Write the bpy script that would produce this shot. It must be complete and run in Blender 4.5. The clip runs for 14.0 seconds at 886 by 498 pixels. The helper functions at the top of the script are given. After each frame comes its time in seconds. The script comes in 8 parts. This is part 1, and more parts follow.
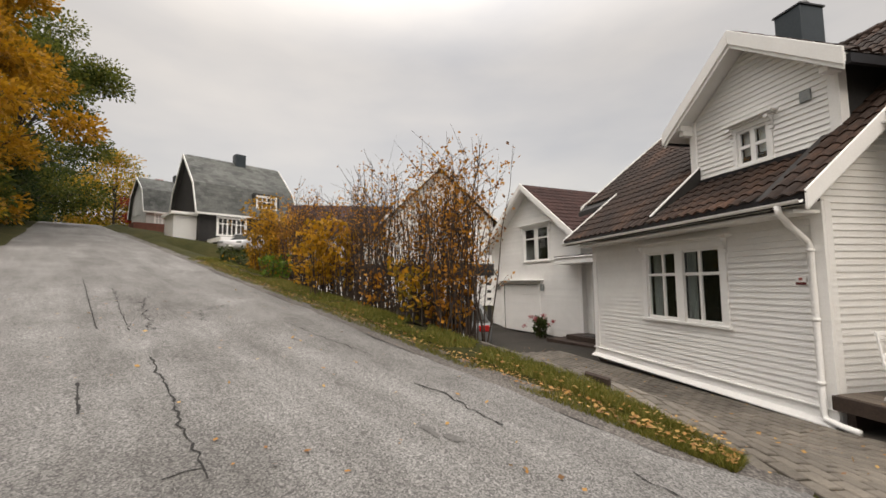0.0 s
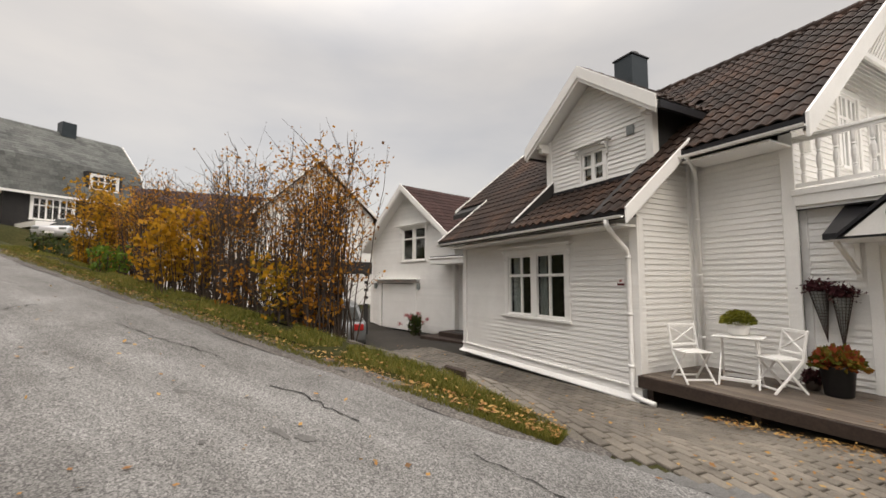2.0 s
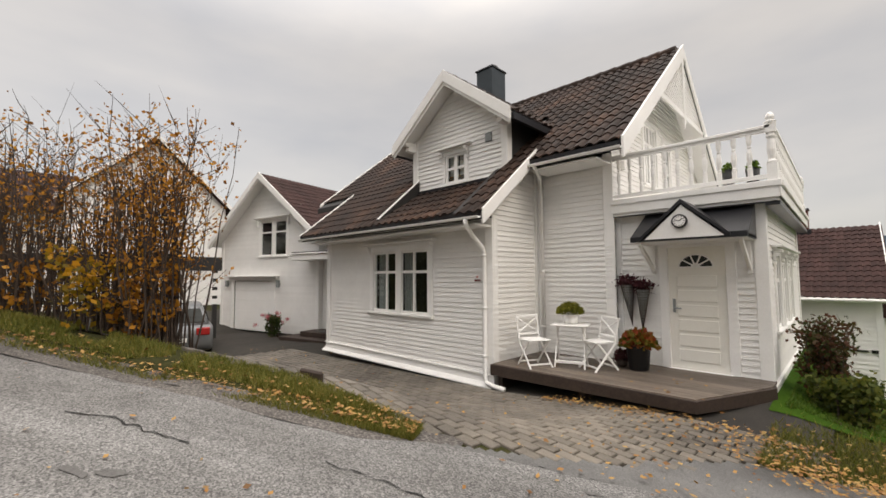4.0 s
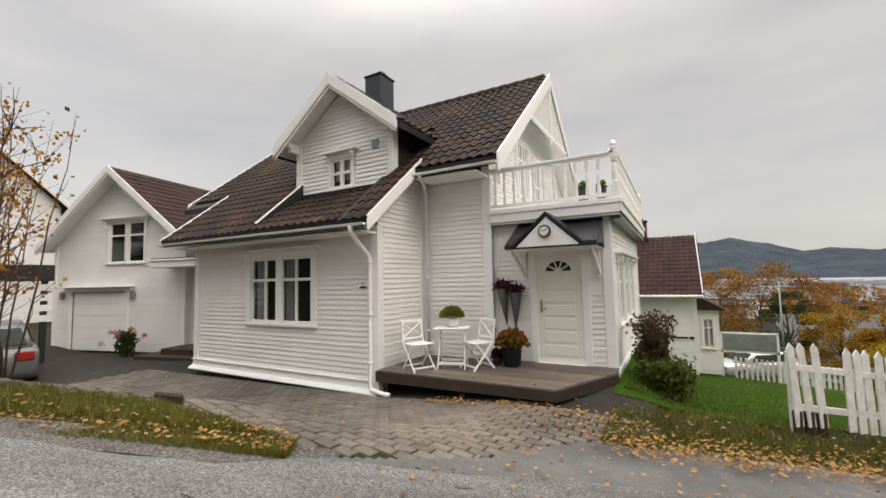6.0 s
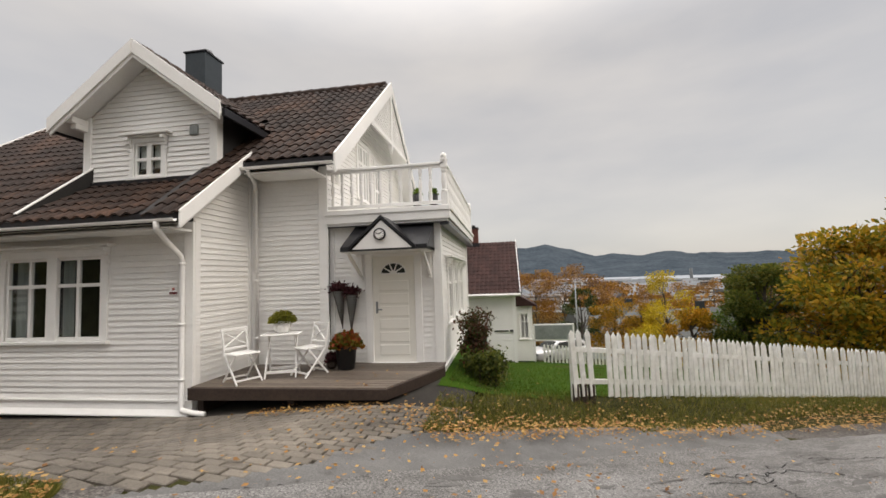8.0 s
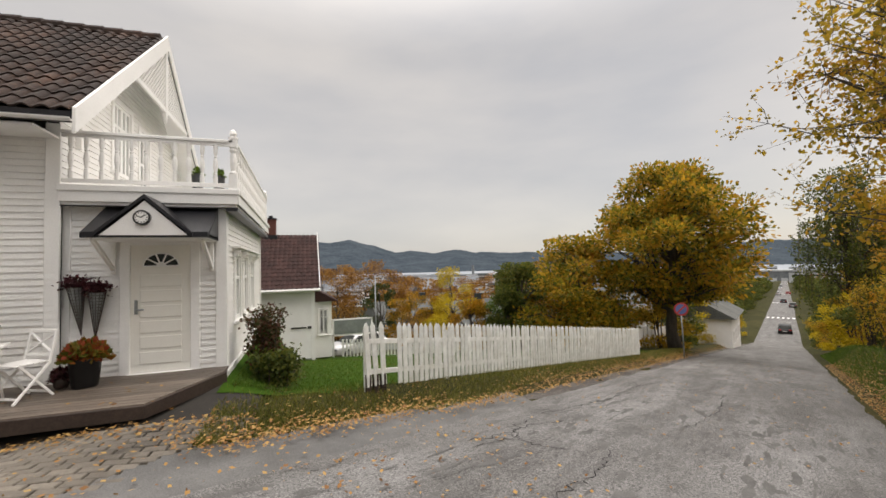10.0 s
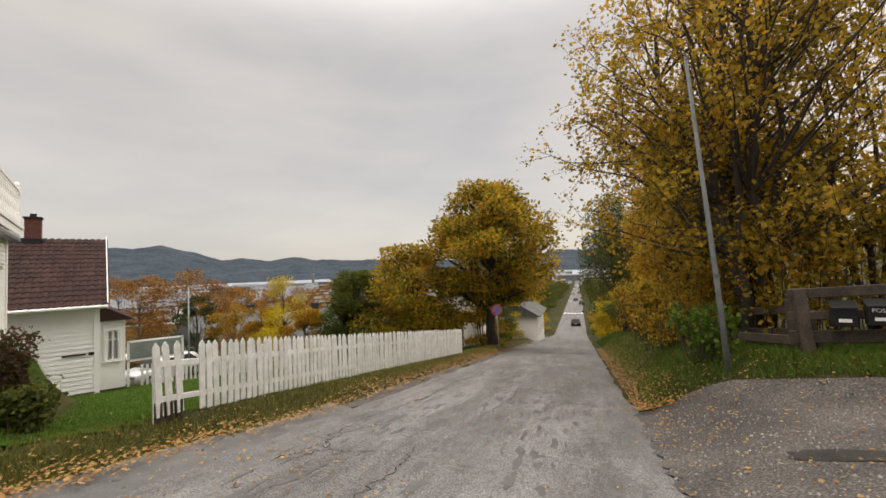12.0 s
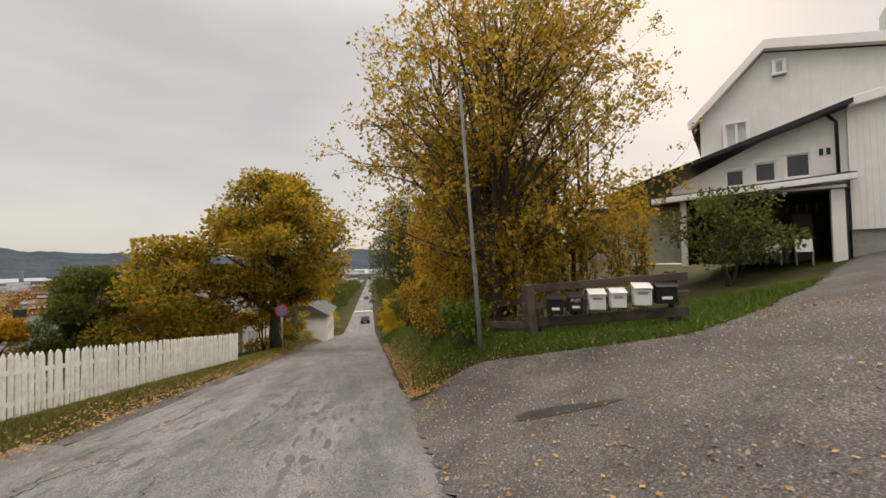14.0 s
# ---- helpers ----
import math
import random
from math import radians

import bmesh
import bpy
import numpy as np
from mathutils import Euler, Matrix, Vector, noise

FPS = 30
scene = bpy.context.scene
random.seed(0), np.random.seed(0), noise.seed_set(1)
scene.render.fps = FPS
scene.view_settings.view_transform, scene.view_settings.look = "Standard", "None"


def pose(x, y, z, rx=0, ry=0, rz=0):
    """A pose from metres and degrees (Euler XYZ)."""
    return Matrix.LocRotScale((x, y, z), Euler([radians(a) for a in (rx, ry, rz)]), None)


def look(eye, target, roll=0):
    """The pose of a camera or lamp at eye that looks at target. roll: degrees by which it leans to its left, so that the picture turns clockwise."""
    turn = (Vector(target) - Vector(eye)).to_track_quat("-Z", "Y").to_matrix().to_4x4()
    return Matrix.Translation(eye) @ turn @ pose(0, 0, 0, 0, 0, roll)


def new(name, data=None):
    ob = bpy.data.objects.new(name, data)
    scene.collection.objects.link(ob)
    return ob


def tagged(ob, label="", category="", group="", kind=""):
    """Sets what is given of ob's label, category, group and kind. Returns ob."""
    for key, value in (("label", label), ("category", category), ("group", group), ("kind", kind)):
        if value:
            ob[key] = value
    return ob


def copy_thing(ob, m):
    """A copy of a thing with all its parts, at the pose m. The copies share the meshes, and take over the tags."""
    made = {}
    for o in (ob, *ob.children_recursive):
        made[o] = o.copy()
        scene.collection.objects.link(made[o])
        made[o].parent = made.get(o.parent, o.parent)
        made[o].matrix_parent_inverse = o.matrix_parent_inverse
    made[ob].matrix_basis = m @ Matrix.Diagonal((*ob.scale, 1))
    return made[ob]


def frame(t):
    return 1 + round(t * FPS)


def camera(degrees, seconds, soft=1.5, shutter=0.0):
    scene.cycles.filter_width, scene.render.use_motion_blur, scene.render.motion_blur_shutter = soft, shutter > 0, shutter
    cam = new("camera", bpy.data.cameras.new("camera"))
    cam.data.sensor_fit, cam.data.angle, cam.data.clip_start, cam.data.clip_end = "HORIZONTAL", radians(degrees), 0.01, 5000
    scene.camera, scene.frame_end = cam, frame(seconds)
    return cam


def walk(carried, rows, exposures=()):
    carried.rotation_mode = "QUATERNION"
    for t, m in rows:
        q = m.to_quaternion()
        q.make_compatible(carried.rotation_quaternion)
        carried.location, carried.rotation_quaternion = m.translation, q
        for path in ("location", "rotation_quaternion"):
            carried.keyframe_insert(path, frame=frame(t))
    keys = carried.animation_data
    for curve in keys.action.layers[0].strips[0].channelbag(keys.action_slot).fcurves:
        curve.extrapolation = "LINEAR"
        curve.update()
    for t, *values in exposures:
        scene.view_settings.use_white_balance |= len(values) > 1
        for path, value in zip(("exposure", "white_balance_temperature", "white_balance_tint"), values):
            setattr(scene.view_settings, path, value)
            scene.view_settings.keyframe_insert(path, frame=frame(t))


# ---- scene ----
EXPO = 0.3
cam = camera(94.1, 14.0, soft=1.6)
PATH = [
    (0, (4.484, -6.226, 1.949), (2.53, -5.831, 2.109), -0.7),
    (0.5, (4.508, -6.187, 1.948), (2.582, -5.671, 2.107), -0.5),
    (1, (4.531, -6.154, 1.944), (2.644, -5.509, 2.101), -0.3),
    (1.5, (4.565, -6.128, 1.941), (2.73, -5.347, 2.096), -0.2),
    (2, (4.599, -6.091, 1.94), (2.833, -5.164, 2.091), 0.0),
    (2.5, (4.6, -6.056, 1.936), (2.917, -4.985, 2.085), 0.0),
    (3, (4.596, -6.016, 1.94), (3.005, -4.812, 2.081), -0.1),
    (3.5, (4.578, -5.985, 1.946), (3.085, -4.661, 2.08), -0.2),
    (6, (4.722, -5.955, 1.982), (3.745, -4.216, 2.128), -1.3),
    (6.5, (4.775, -5.949, 1.981), (3.917, -4.15, 2.136), -1.6),
    (7, (4.835, -5.957, 1.977), (4.124, -4.095, 2.134), -1.9),
    (7.5, (4.911, -5.975, 1.973), (4.391, -4.049, 2.123), -2.1),
    (8, (4.937, -5.952, 1.965), (4.647, -3.978, 2.103), -2.0),
    (8.5, (4.946, -5.911, 1.957), (4.898, -3.916, 2.081), -1.7),
    (9, (4.937, -5.88, 1.952), (5.134, -3.893, 2.056), -1.5),
    (11.5, (5.257, -6.162, 1.938), (6.399, -4.523, 2.032), -2.1),
    (12, (5.299, -6.234, 1.948), (6.585, -4.705, 2.046), -2.2),
    (12.5, (5.326, -6.289, 1.95), (6.757, -4.895, 2.045), -2.1),
    (13, (5.373, -6.322, 1.939), (6.959, -5.106, 2.022), -1.7),
    (13.5, (5.426, -6.327, 1.928), (7.159, -5.33, 1.998), -1.5),
    (14, (5.481, -6.317, 1.92), (7.336, -5.572, 1.983), -1.2),
]
walk(cam, [(t, look(eye, target, roll)) for t, eye, target, roll in PATH],
     [(0.0, EXPO, 7500, 12), (3.5, EXPO, 7400, 12), (9.0, EXPO, 7300, 12), (14.0, EXPO, 7700, 13)])

# ---- light: an overcast autumn sky with a weak, wide sun behind the cloud ----
world = bpy.data.worlds.new("sky")
scene.world = world
world.use_nodes = True
wn, wl = world.node_tree.nodes, world.node_tree.links
wn.clear()
w_out = wn.new("ShaderNodeOutputWorld")
w_bg = wn.new("ShaderNodeBackground")
w_sky = wn.new("ShaderNodeTexSky")
w_sky.sky_type = "NISHITA"
w_sky.sun_disc = False
w_sky.sun_elevation = radians(33)
w_sky.sun_rotation = radians(100)
w_co = wn.new("ShaderNodeTexCoord")
w_map = wn.new("ShaderNodeMapping")
w_map.inputs["Scale"].default_value = (1.0, 1.0, 3.2)
w_noise = wn.new("ShaderNodeTexNoise")
w_noise.inputs["Scale"].default_value = 2.0
w_noise.inputs["Detail"].default_value = 5
w_noise.inputs["Roughness"].default_value = 0.5
w_ramp = wn.new("ShaderNodeValToRGB")
w_ramp.color_ramp.elements[0].position, w_ramp.color_ramp.elements[0].color = 0.30, (0.415, 0.437, 0.48, 1)
w_ramp.color_ramp.elements[1].position, w_ramp.color_ramp.elements[1].color = 0.70, (0.558, 0.562, 0.575, 1)
w_sep = wn.new("ShaderNodeSeparateXYZ")
w_zen = wn.new("ShaderNodeMapRange")
w_zen.interpolation_type = "SMOOTHSTEP"
w_zen.inputs["From Min"].default_value, w_zen.inputs["From Max"].default_value = 0.45, 1.0
w_zen.inputs["To Min"].default_value, w_zen.inputs["To Max"].default_value = 1.0, 6.0
w_glow = wn.new("ShaderNodeVectorMath")
w_glow.operation = "DOT_PRODUCT"
w_glow.inputs[1].default_value = (-0.83, -0.02, 0.56)
w_gr = wn.new("ShaderNodeMapRange")
w_gr.interpolation_type = "SMOOTHERSTEP"
w_gr.inputs["From Min"].default_value, w_gr.inputs["From Max"].default_value = 0.80, 1.0
w_gr.inputs["To Min"].default_value, w_gr.inputs["To Max"].default_value = 0.0, 0.10
w_mul = wn.new("ShaderNodeMath")
w_mul.operation = "MULTIPLY"
w_add = wn.new("ShaderNodeMath")
w_cloud = wn.new("ShaderNodeVectorMath")
w_cloud.operation = "SCALE"
w_mix = wn.new("ShaderNodeMix")
w_mix.data_type = "RGBA"
w_mix.inputs["Factor"].default_value = 0.020
wl.new(w_co.outputs["Generated"], w_map.inputs["Vector"])
wl.new(w_map.outputs["Vector"], w_noise.inputs["Vector"])
wl.new(w_noise.outputs["Fac"], w_ramp.inputs["Fac"])
wl.new(w_co.outputs["Generated"], w_sep.inputs["Vector"])
wl.new(w_sep.outputs["Z"], w_zen.inputs["Value"])
wl.new(w_co.outputs["Generated"], w_glow.inputs[0])
wl.new(w_glow.outputs["Value"], w_gr.inputs["Value"])
wl.new(w_zen.outputs["Result"], w_add.inputs[0])
wl.new(w_gr.outputs["Result"], w_add.inputs[1])
wl.new(w_ramp.outputs["Color"], w_cloud.inputs[0])
wl.new(w_add.outputs["Value"], w_cloud.inputs["Scale"])
w_west = wn.new("ShaderNodeVectorMath")
w_west.operation = "DOT_PRODUCT"
w_west.inputs[1].default_value = (0.97, 0.10, 0.22)
w_wr = wn.new("ShaderNodeMapRange")
w_wr.interpolation_type = "SMOOTHERSTEP"
w_wr.inputs["From Min"].default_value, w_wr.inputs["From Max"].default_value = 0.72, 1.0
w_wr.inputs["To Min"].default_value, w_wr.inputs["To Max"].default_value = 0.0, 0.10
w_warm = wn.new("ShaderNodeMix")
w_warm.data_type = "RGBA"
w_warm.inputs["B"].default_value = (0.78, 0.70, 0.60, 1)
wl.new(w_co.outputs["Generated"], w_west.inputs[0])
wl.new(w_west.outputs["Value"], w_wr.inputs["Value"])
wl.new(w_wr.outputs["Result"], w_warm.inputs["Factor"])
wl.new(w_cloud.outputs["Vector"], w_warm.inputs["A"])
wl.new(w_warm.outputs["Result"], w_mix.inputs["A"])
wl.new(w_sky.outputs["Color"], w_mix.inputs["B"])
wl.new(w_mix.outputs["Result"], w_bg.inputs["Color"])
w_bg.inputs["Strength"].default_value = 0.91
wl.new(w_bg.outputs["Background"], w_out.inputs["Surface"])

sun = new("sun", bpy.data.lights.new("sun", "SUN"))
sun.data.energy = 0.7
sun.data.angle = radians(25)
sun.data.color = (1.0, 0.97, 0.92)
sun.matrix_world = look((32, -6, 22), (0, 0, 0))


# ---- materials ----
def material(name, a, b, rough=0.6, grain=40.0, blotch=2.0, bump=0.15, metal=0.0, vary=0.0, island=0.0, c=None, spec=0.4, stretch=None, blotch_mix=0.5, dist=0.01):
    """Colours a and b mixed by two scales of noise, with fine relief; vary: per-object, island: per-piece brightness."""
    m = bpy.data.materials.new(name)
    m.use_nodes = True
    n, l = m.node_tree.nodes, m.node_tree.links
    p = n["Principled BSDF"]
    p.inputs["Roughness"].default_value = rough
    p.inputs["Metallic"].default_value = metal
    p.inputs["Specular IOR Level"].default_value = spec
    geo = n.new("ShaderNodeNewGeometry")
    mp = n.new("ShaderNodeMapping")
    if stretch:
        mp.inputs["Scale"].default_value = stretch
    l.new(geo.outputs["Position"], mp.inputs["Vector"])
    fine, big = n.new("ShaderNodeTexNoise"), n.new("ShaderNodeTexNoise")
    for t, s, d in ((fine, grain, 4), (big, blotch, 5)):
        t.inputs["Scale"].default_value = s
        t.inputs["Detail"].default_value = d
        t.inputs["Roughness"].default_value = 0.65
        l.new(mp.outputs["Vector"], t.inputs["Vector"])
    mixf = n.new("ShaderNodeMix")
    mixf.inputs["Factor"].default_value = blotch_mix
    l.new(fine.outputs["Fac"], mixf.inputs["A"])
    l.new(big.outputs["Fac"], mixf.inputs["B"])
    ramp = n.new("ShaderNodeValToRGB")
    e = ramp.color_ramp.elements
    e[0].position, e[0].color = 0.36, (*a, 1)
    e[1].position, e[1].color = 0.64, (*b, 1)
    if c:
        e2 = ramp.color_ramp.elements.new(0.5)
        e2.color = (*c, 1)
    l.new(mixf.outputs["Result"], ramp.inputs["Fac"])
    col = ramp.outputs["Color"]
    for amount, node, out in ((vary, "ShaderNodeObjectInfo", "Random"), (island, "ShaderNodeNewGeometry", "Random Per Island")):
        if amount:
            src = n.new(node)
            rng = n.new("ShaderNodeMapRange")
            rng.inputs["To Min"].default_value, rng.inputs["To Max"].default_value = 1 - amount, 1 + amount
            l.new(src.outputs[out], rng.inputs["Value"])
            sc = n.new("ShaderNodeVectorMath")
            sc.operation = "SCALE"
            l.new(col, sc.inputs[0])
            l.new(rng.outputs["Result"], sc.inputs["Scale"])
            col = sc.outputs["Vector"]
    l.new(col, p.inputs["Base Color"])
    if bump:
        bp = n.new("ShaderNodeBump")
        bp.inputs["Strength"].default_value = bump
        bp.inputs["Distance"].default_value = dist
        l.new(mixf.outputs["Result"], bp.inputs["Height"])
        l.new(bp.outputs["Normal"], p.inputs["Normal"])
    return m


def leaf_material(name, colours, trans=0.45):
    """Leaves: a colour for each leaf out of a ramp, a little light passing through."""
    m = bpy.data.materials.new(name)
    m.use_nodes = True
    n, l = m.node_tree.nodes, m.node_tree.links
    p = n["Principled BSDF"]
    p.inputs["Roughness"].default_value = 0.55
    p.inputs["Specular IOR Level"].default_value = 0.25
    geo = n.new("ShaderNodeNewGeometry")
    ramp = n.new("ShaderNodeValToRGB")
    big = n.new("ShaderNodeTexNoise")
    big.inputs["Scale"].default_value = 0.55
    big.inputs["Detail"].default_value = 3
    l.new(geo.outputs["Position"], big.inputs["Vector"])
    mix = n.new("ShaderNodeMix")
    mix.inputs["Factor"].default_value = 0.5
    l.new(geo.outputs["Random Per Island"], mix.inputs["A"])
    l.new(big.outputs["Fac"], mix.inputs["B"])
    while len(ramp.color_ramp.elements) < len(colours):
        ramp.color_ramp.elements.new(0.5)
    for i, (el, col) in enumerate(zip(ramp.color_ramp.elements, colours)):
        el.position = 0.18 + 0.64 * i / (len(colours) - 1)
        el.color = (*col, 1)
    l.new(mix.outputs["Result"], ramp.inputs["Fac"])
    l.new(ramp.outputs["Color"], p.inputs["Base Color"])
    tr = n.new("ShaderNodeBsdfTranslucent")
    l.new(ramp.outputs["Color"], tr.inputs["Color"])
    ms = n.new("ShaderNodeMixShader")
    ms.inputs["Fac"].default_value = trans
    l.new(p.outputs["BSDF"], ms.inputs[1])
    l.new(tr.outputs["BSDF"], ms.inputs[2])
    l.new(ms.outputs["Shader"], n["Material Output"].inputs["Surface"])
    return m


def asphalt_material():
    """Worn asphalt: pale chippings in dark binder, long streaks along the road, blotches."""
    m = bpy.data.materials.new("worn_grey_asphalt")
    m.use_nodes = True
    n, l = m.node_tree.nodes, m.node_tree.links
    p = n["Principled BSDF"]
    p.inputs["Roughness"].default_value = 0.82
    p.inputs["Specular IOR Level"].default_value = 0.3
    geo = n.new("ShaderNodeNewGeometry")
    rot = n.new("ShaderNodeVectorRotate")
    rot.rotation_type = "Z_AXIS"
    rot.inputs["Angle"].default_value = -math.atan2(0.53, 0.848)
    l.new(geo.outputs["Position"], rot.inputs["Vector"])
    mp = n.new("ShaderNodeMapping")
    mp.inputs["Scale"].default_value = (0.22, 1.6, 1.0)
    l.new(rot.outputs["Vector"], mp.inputs["Vector"])

    def tex(kind, scale, src, detail=4.0):
        t = n.new(kind)
        t.inputs["Scale"].default_value = scale
        if kind == "ShaderNodeTexNoise":
            t.inputs["Detail"].default_value = detail
            t.inputs["Roughness"].default_value = 0.7
        l.new(src, t.inputs["Vector"])
        return t

    chips = tex("ShaderNodeTexVoronoi", 95, geo.outputs["Position"])
    grit = tex("ShaderNodeTexNoise", 60, geo.outputs["Position"], 6)
    streak = tex("ShaderNodeTexNoise", 1.0, mp.outputs["Vector"], 5)
    blot = tex("ShaderNodeTexNoise", 0.5, geo.outputs["Position"], 6)

    def ramp(src, a, ca, b, cb):
        r = n.new("ShaderNodeValToRGB")
        e = r.color_ramp.elements
        e[0].position, e[0].color = a, (*ca, 1)
        e[1].position, e[1].color = b, (*cb, 1)
        l.new(src, r.inputs["Fac"])
        return r.outputs["Color"]

    def mult(a, b):
        x = n.new("ShaderNodeMix")
        x.data_type, x.blend_type = "RGBA", "MULTIPLY"
        x.inputs["Factor"].default_value = 1.0
        l.new(a, x.inputs["A"])
        l.new(b, x.inputs["B"])
        return x.outputs["Result"]

    sepc = n.new("ShaderNodeSeparateColor")
    l.new(chips.outputs["Color"], sepc.inputs["Color"])
    base = ramp(sepc.outputs["Red"], 0.0, (0.085, 0.083, 0.081), 1.0, (0.285, 0.278, 0.268))
    g = ramp(grit.outputs["Fac"], 0.35, (0.55, 0.55, 0.55), 0.65, (1.3, 1.3, 1.3))
    s1 = ramp(streak.outputs["Fac"], 0.36, (0.72, 0.71, 0.70), 0.62, (1.1, 1.1, 1.1))
    s2 = ramp(blot.outputs["Fac"], 0.36, (0.74, 0.73, 0.72), 0.6, (1.08, 1.08, 1.08))
    l.new(mult(mult(mult(base, g), s1), s2), p.inputs["Base Color"])
    bp = n.new("ShaderNodeBump")
    bp.inputs["Strength"].default_value = 0.6
    bp.inputs["Distance"].default_value = 0.008
    l.new(grit.outputs["Fac"], bp.inputs["Height"])
    l.new(bp.outputs["Normal"], p.inputs["Normal"])
    return m


def glass_material():
    m = bpy.data.materials.new("window_glass")
    m.use_nodes = True
    p = m.node_tree.nodes["Principled BSDF"]
    p.inputs["Base Color"].default_value = (0.9, 0.95, 0.95, 1)
    p.inputs["Roughness"].default_value = 0.02
    p.inputs["Transmission Weight"].default_value = 1.0
    p.inputs["IOR"].default_value = 1.45
    return m


WHITE = material("white_painted_wood", (0.74, 0.725, 0.70), (0.86, 0.85, 0.825), 0.42, 55, 1.3, 0.08, vary=0.03, stretch=(1, 1, 1))
TRIM = material("white_trim_paint", (0.80, 0.79, 0.765), (0.88, 0.87, 0.85), 0.38, 40, 2.0, 0.05)
CREAM = material("cream_door_paint", (0.80, 0.78, 0.71), (0.85, 0.83, 0.77), 0.35, 40, 2.0, 0.03)
TILE = material("dark_brown_roof_tile", (0.014, 0.0085, 0.0065), (0.084, 0.043, 0.027), 0.75, 28, 0.9, 0.35, vary=0.16, c=(0.029, 0.0165, 0.0118), spec=0.25, blotch_mix=0.62)
TILE_J = material("dark_brown_roof_tile_far", (0.014, 0.0085, 0.0065), (0.074, 0.039, 0.026), 0.75, 28, 0.9, 0.35, island=0.16, c=(0.026, 0.0152, 0.0112), spec=0.25, blotch_mix=0.62)
TILE_RED = material("red_brown_roof_tile", (0.022, 0.011, 0.0098), (0.064, 0.031, 0.027), 0.8, 28, 1.5, 0.3, island=0.18, spec=0.2)
SLATE = material("grey_slate", (0.045, 0.050, 0.047), (0.135, 0.138, 0.130), 0.8, 14, 0.7, 0.3, island=0.3)
BLACK_METAL = material("black_sheet_metal", (0.018, 0.018, 0.021), (0.034, 0.034, 0.038), 0.35, 30, 2, 0.05, metal=0.4)
CHIM = material("slate_grey_chimney_cladding", (0.035, 0.045, 0.052), (0.055, 0.066, 0.074), 0.4, 30, 2, 0.05, metal=0.5)
# Black cladding; the same colour paints the shade inside the open garage.
DARK_CLAD_AND_SHADE = material("black_stained_cladding_and_shade", (0.014, 0.013, 0.013), (0.03, 0.028, 0.027), 0.7, 30, 2, 0.2)
DECK = material("weathered_deck_board", (0.055, 0.041, 0.032), (0.20, 0.162, 0.13), 0.55, 30, 1.2, 0.3, vary=0.28, stretch=(0.3, 3, 1))
DECK_EDGE = material("dark_stained_timber", (0.028, 0.018, 0.014), (0.06, 0.04, 0.03), 0.65, 30, 2, 0.25)
WEATHERED = material("weathered_fence_timber", (0.035, 0.026, 0.020), (0.11, 0.085, 0.065), 0.85, 35, 3, 0.4, vary=0.15)
ASPHALT = asphalt_material()
CRACK = material("crack_filler", (0.012, 0.012, 0.012), (0.03, 0.028, 0.026), 0.9, 60, 4, 0.2)
STAIN = material("damp_asphalt_stain", (0.075, 0.071, 0.067), (0.15, 0.145, 0.138), 0.8, 60, 3, 0.4)
GRAVEL = material("damp_fine_gravel", (0.027, 0.024, 0.022), (0.22, 0.20, 0.182), 0.9, 42, 0.7, 1.0, c=(0.080, 0.071, 0.064), blotch_mix=0.3, dist=0.02)
PAVER = material("concrete_paver", (0.050, 0.041, 0.032), (0.205, 0.178, 0.145), 0.65, 45, 0.55, 0.35, vary=0.18, c=(0.125, 0.108, 0.088), blotch_mix=0.72)
PAVER_J = material("concrete_paver_rest", (0.050, 0.041, 0.032), (0.19, 0.166, 0.136), 0.65, 45, 0.55, 0.35, island=0.18, c=(0.115, 0.10, 0.083), blotch_mix=0.72)
JOINT = material("paver_joint_sand", (0.016, 0.014, 0.012), (0.040, 0.034, 0.027), 0.95, 60, 2, 0.4)
SOIL = material("earth_with_grass", (0.022, 0.024, 0.009), (0.070, 0.058, 0.024), 1.0, 12, 0.35, 0.6, c=(0.040, 0.040, 0.014), dist=0.03, spec=0.1)
LAWN_SOIL = material("lawn_turf", (0.018, 0.046, 0.005), (0.045, 0.092, 0.010), 1.0, 25, 0.8, 0.5, spec=0.05)
CONCRETE = material("grey_concrete", (0.22, 0.215, 0.20), (0.36, 0.35, 0.33), 0.85, 30, 1.5, 0.25)
BARK = material("grey_brown_bark", (0.030, 0.024, 0.019), (0.095, 0.08, 0.065), 0.9, 25, 4, 0.6, stretch=(1, 1, 0.25))
TWIG = material("dark_twig", (0.035, 0.024, 0.018), (0.085, 0.06, 0.046), 0.85, 20, 3, 0.2)
STEEL_DULL = material("dull_grey_steel", (0.07, 0.075, 0.075), (0.13, 0.14, 0.14), 0.6, 40, 3, 0.08)
POLE_GREY = material("weathered_grey_steel", (0.10, 0.11, 0.108), (0.20, 0.21, 0.205), 0.6, 40, 3, 0.1)
BRICK = material("red_brown_chimney_brick", (0.085, 0.030, 0.024), (0.16, 0.062, 0.048), 0.9, 18, 5, 0.4)
STEEL = material("galvanised_steel", (0.20, 0.22, 0.22), (0.36, 0.38, 0.38), 0.45, 40, 3, 0.08, metal=0.5)
BLACK = material("black_plastic", (0.008, 0.008, 0.009), (0.016, 0.016, 0.017), 0.4, 40, 3, 0.05)
# Near-black with indoor shade put in: wall backs, window boxes, opaque dark panes.
INSIDE_SHADE = material("painted_inside_shade", (0.015, 0.017, 0.016), (0.045, 0.048, 0.045), 0.9, 5, 1.2, 0.0)
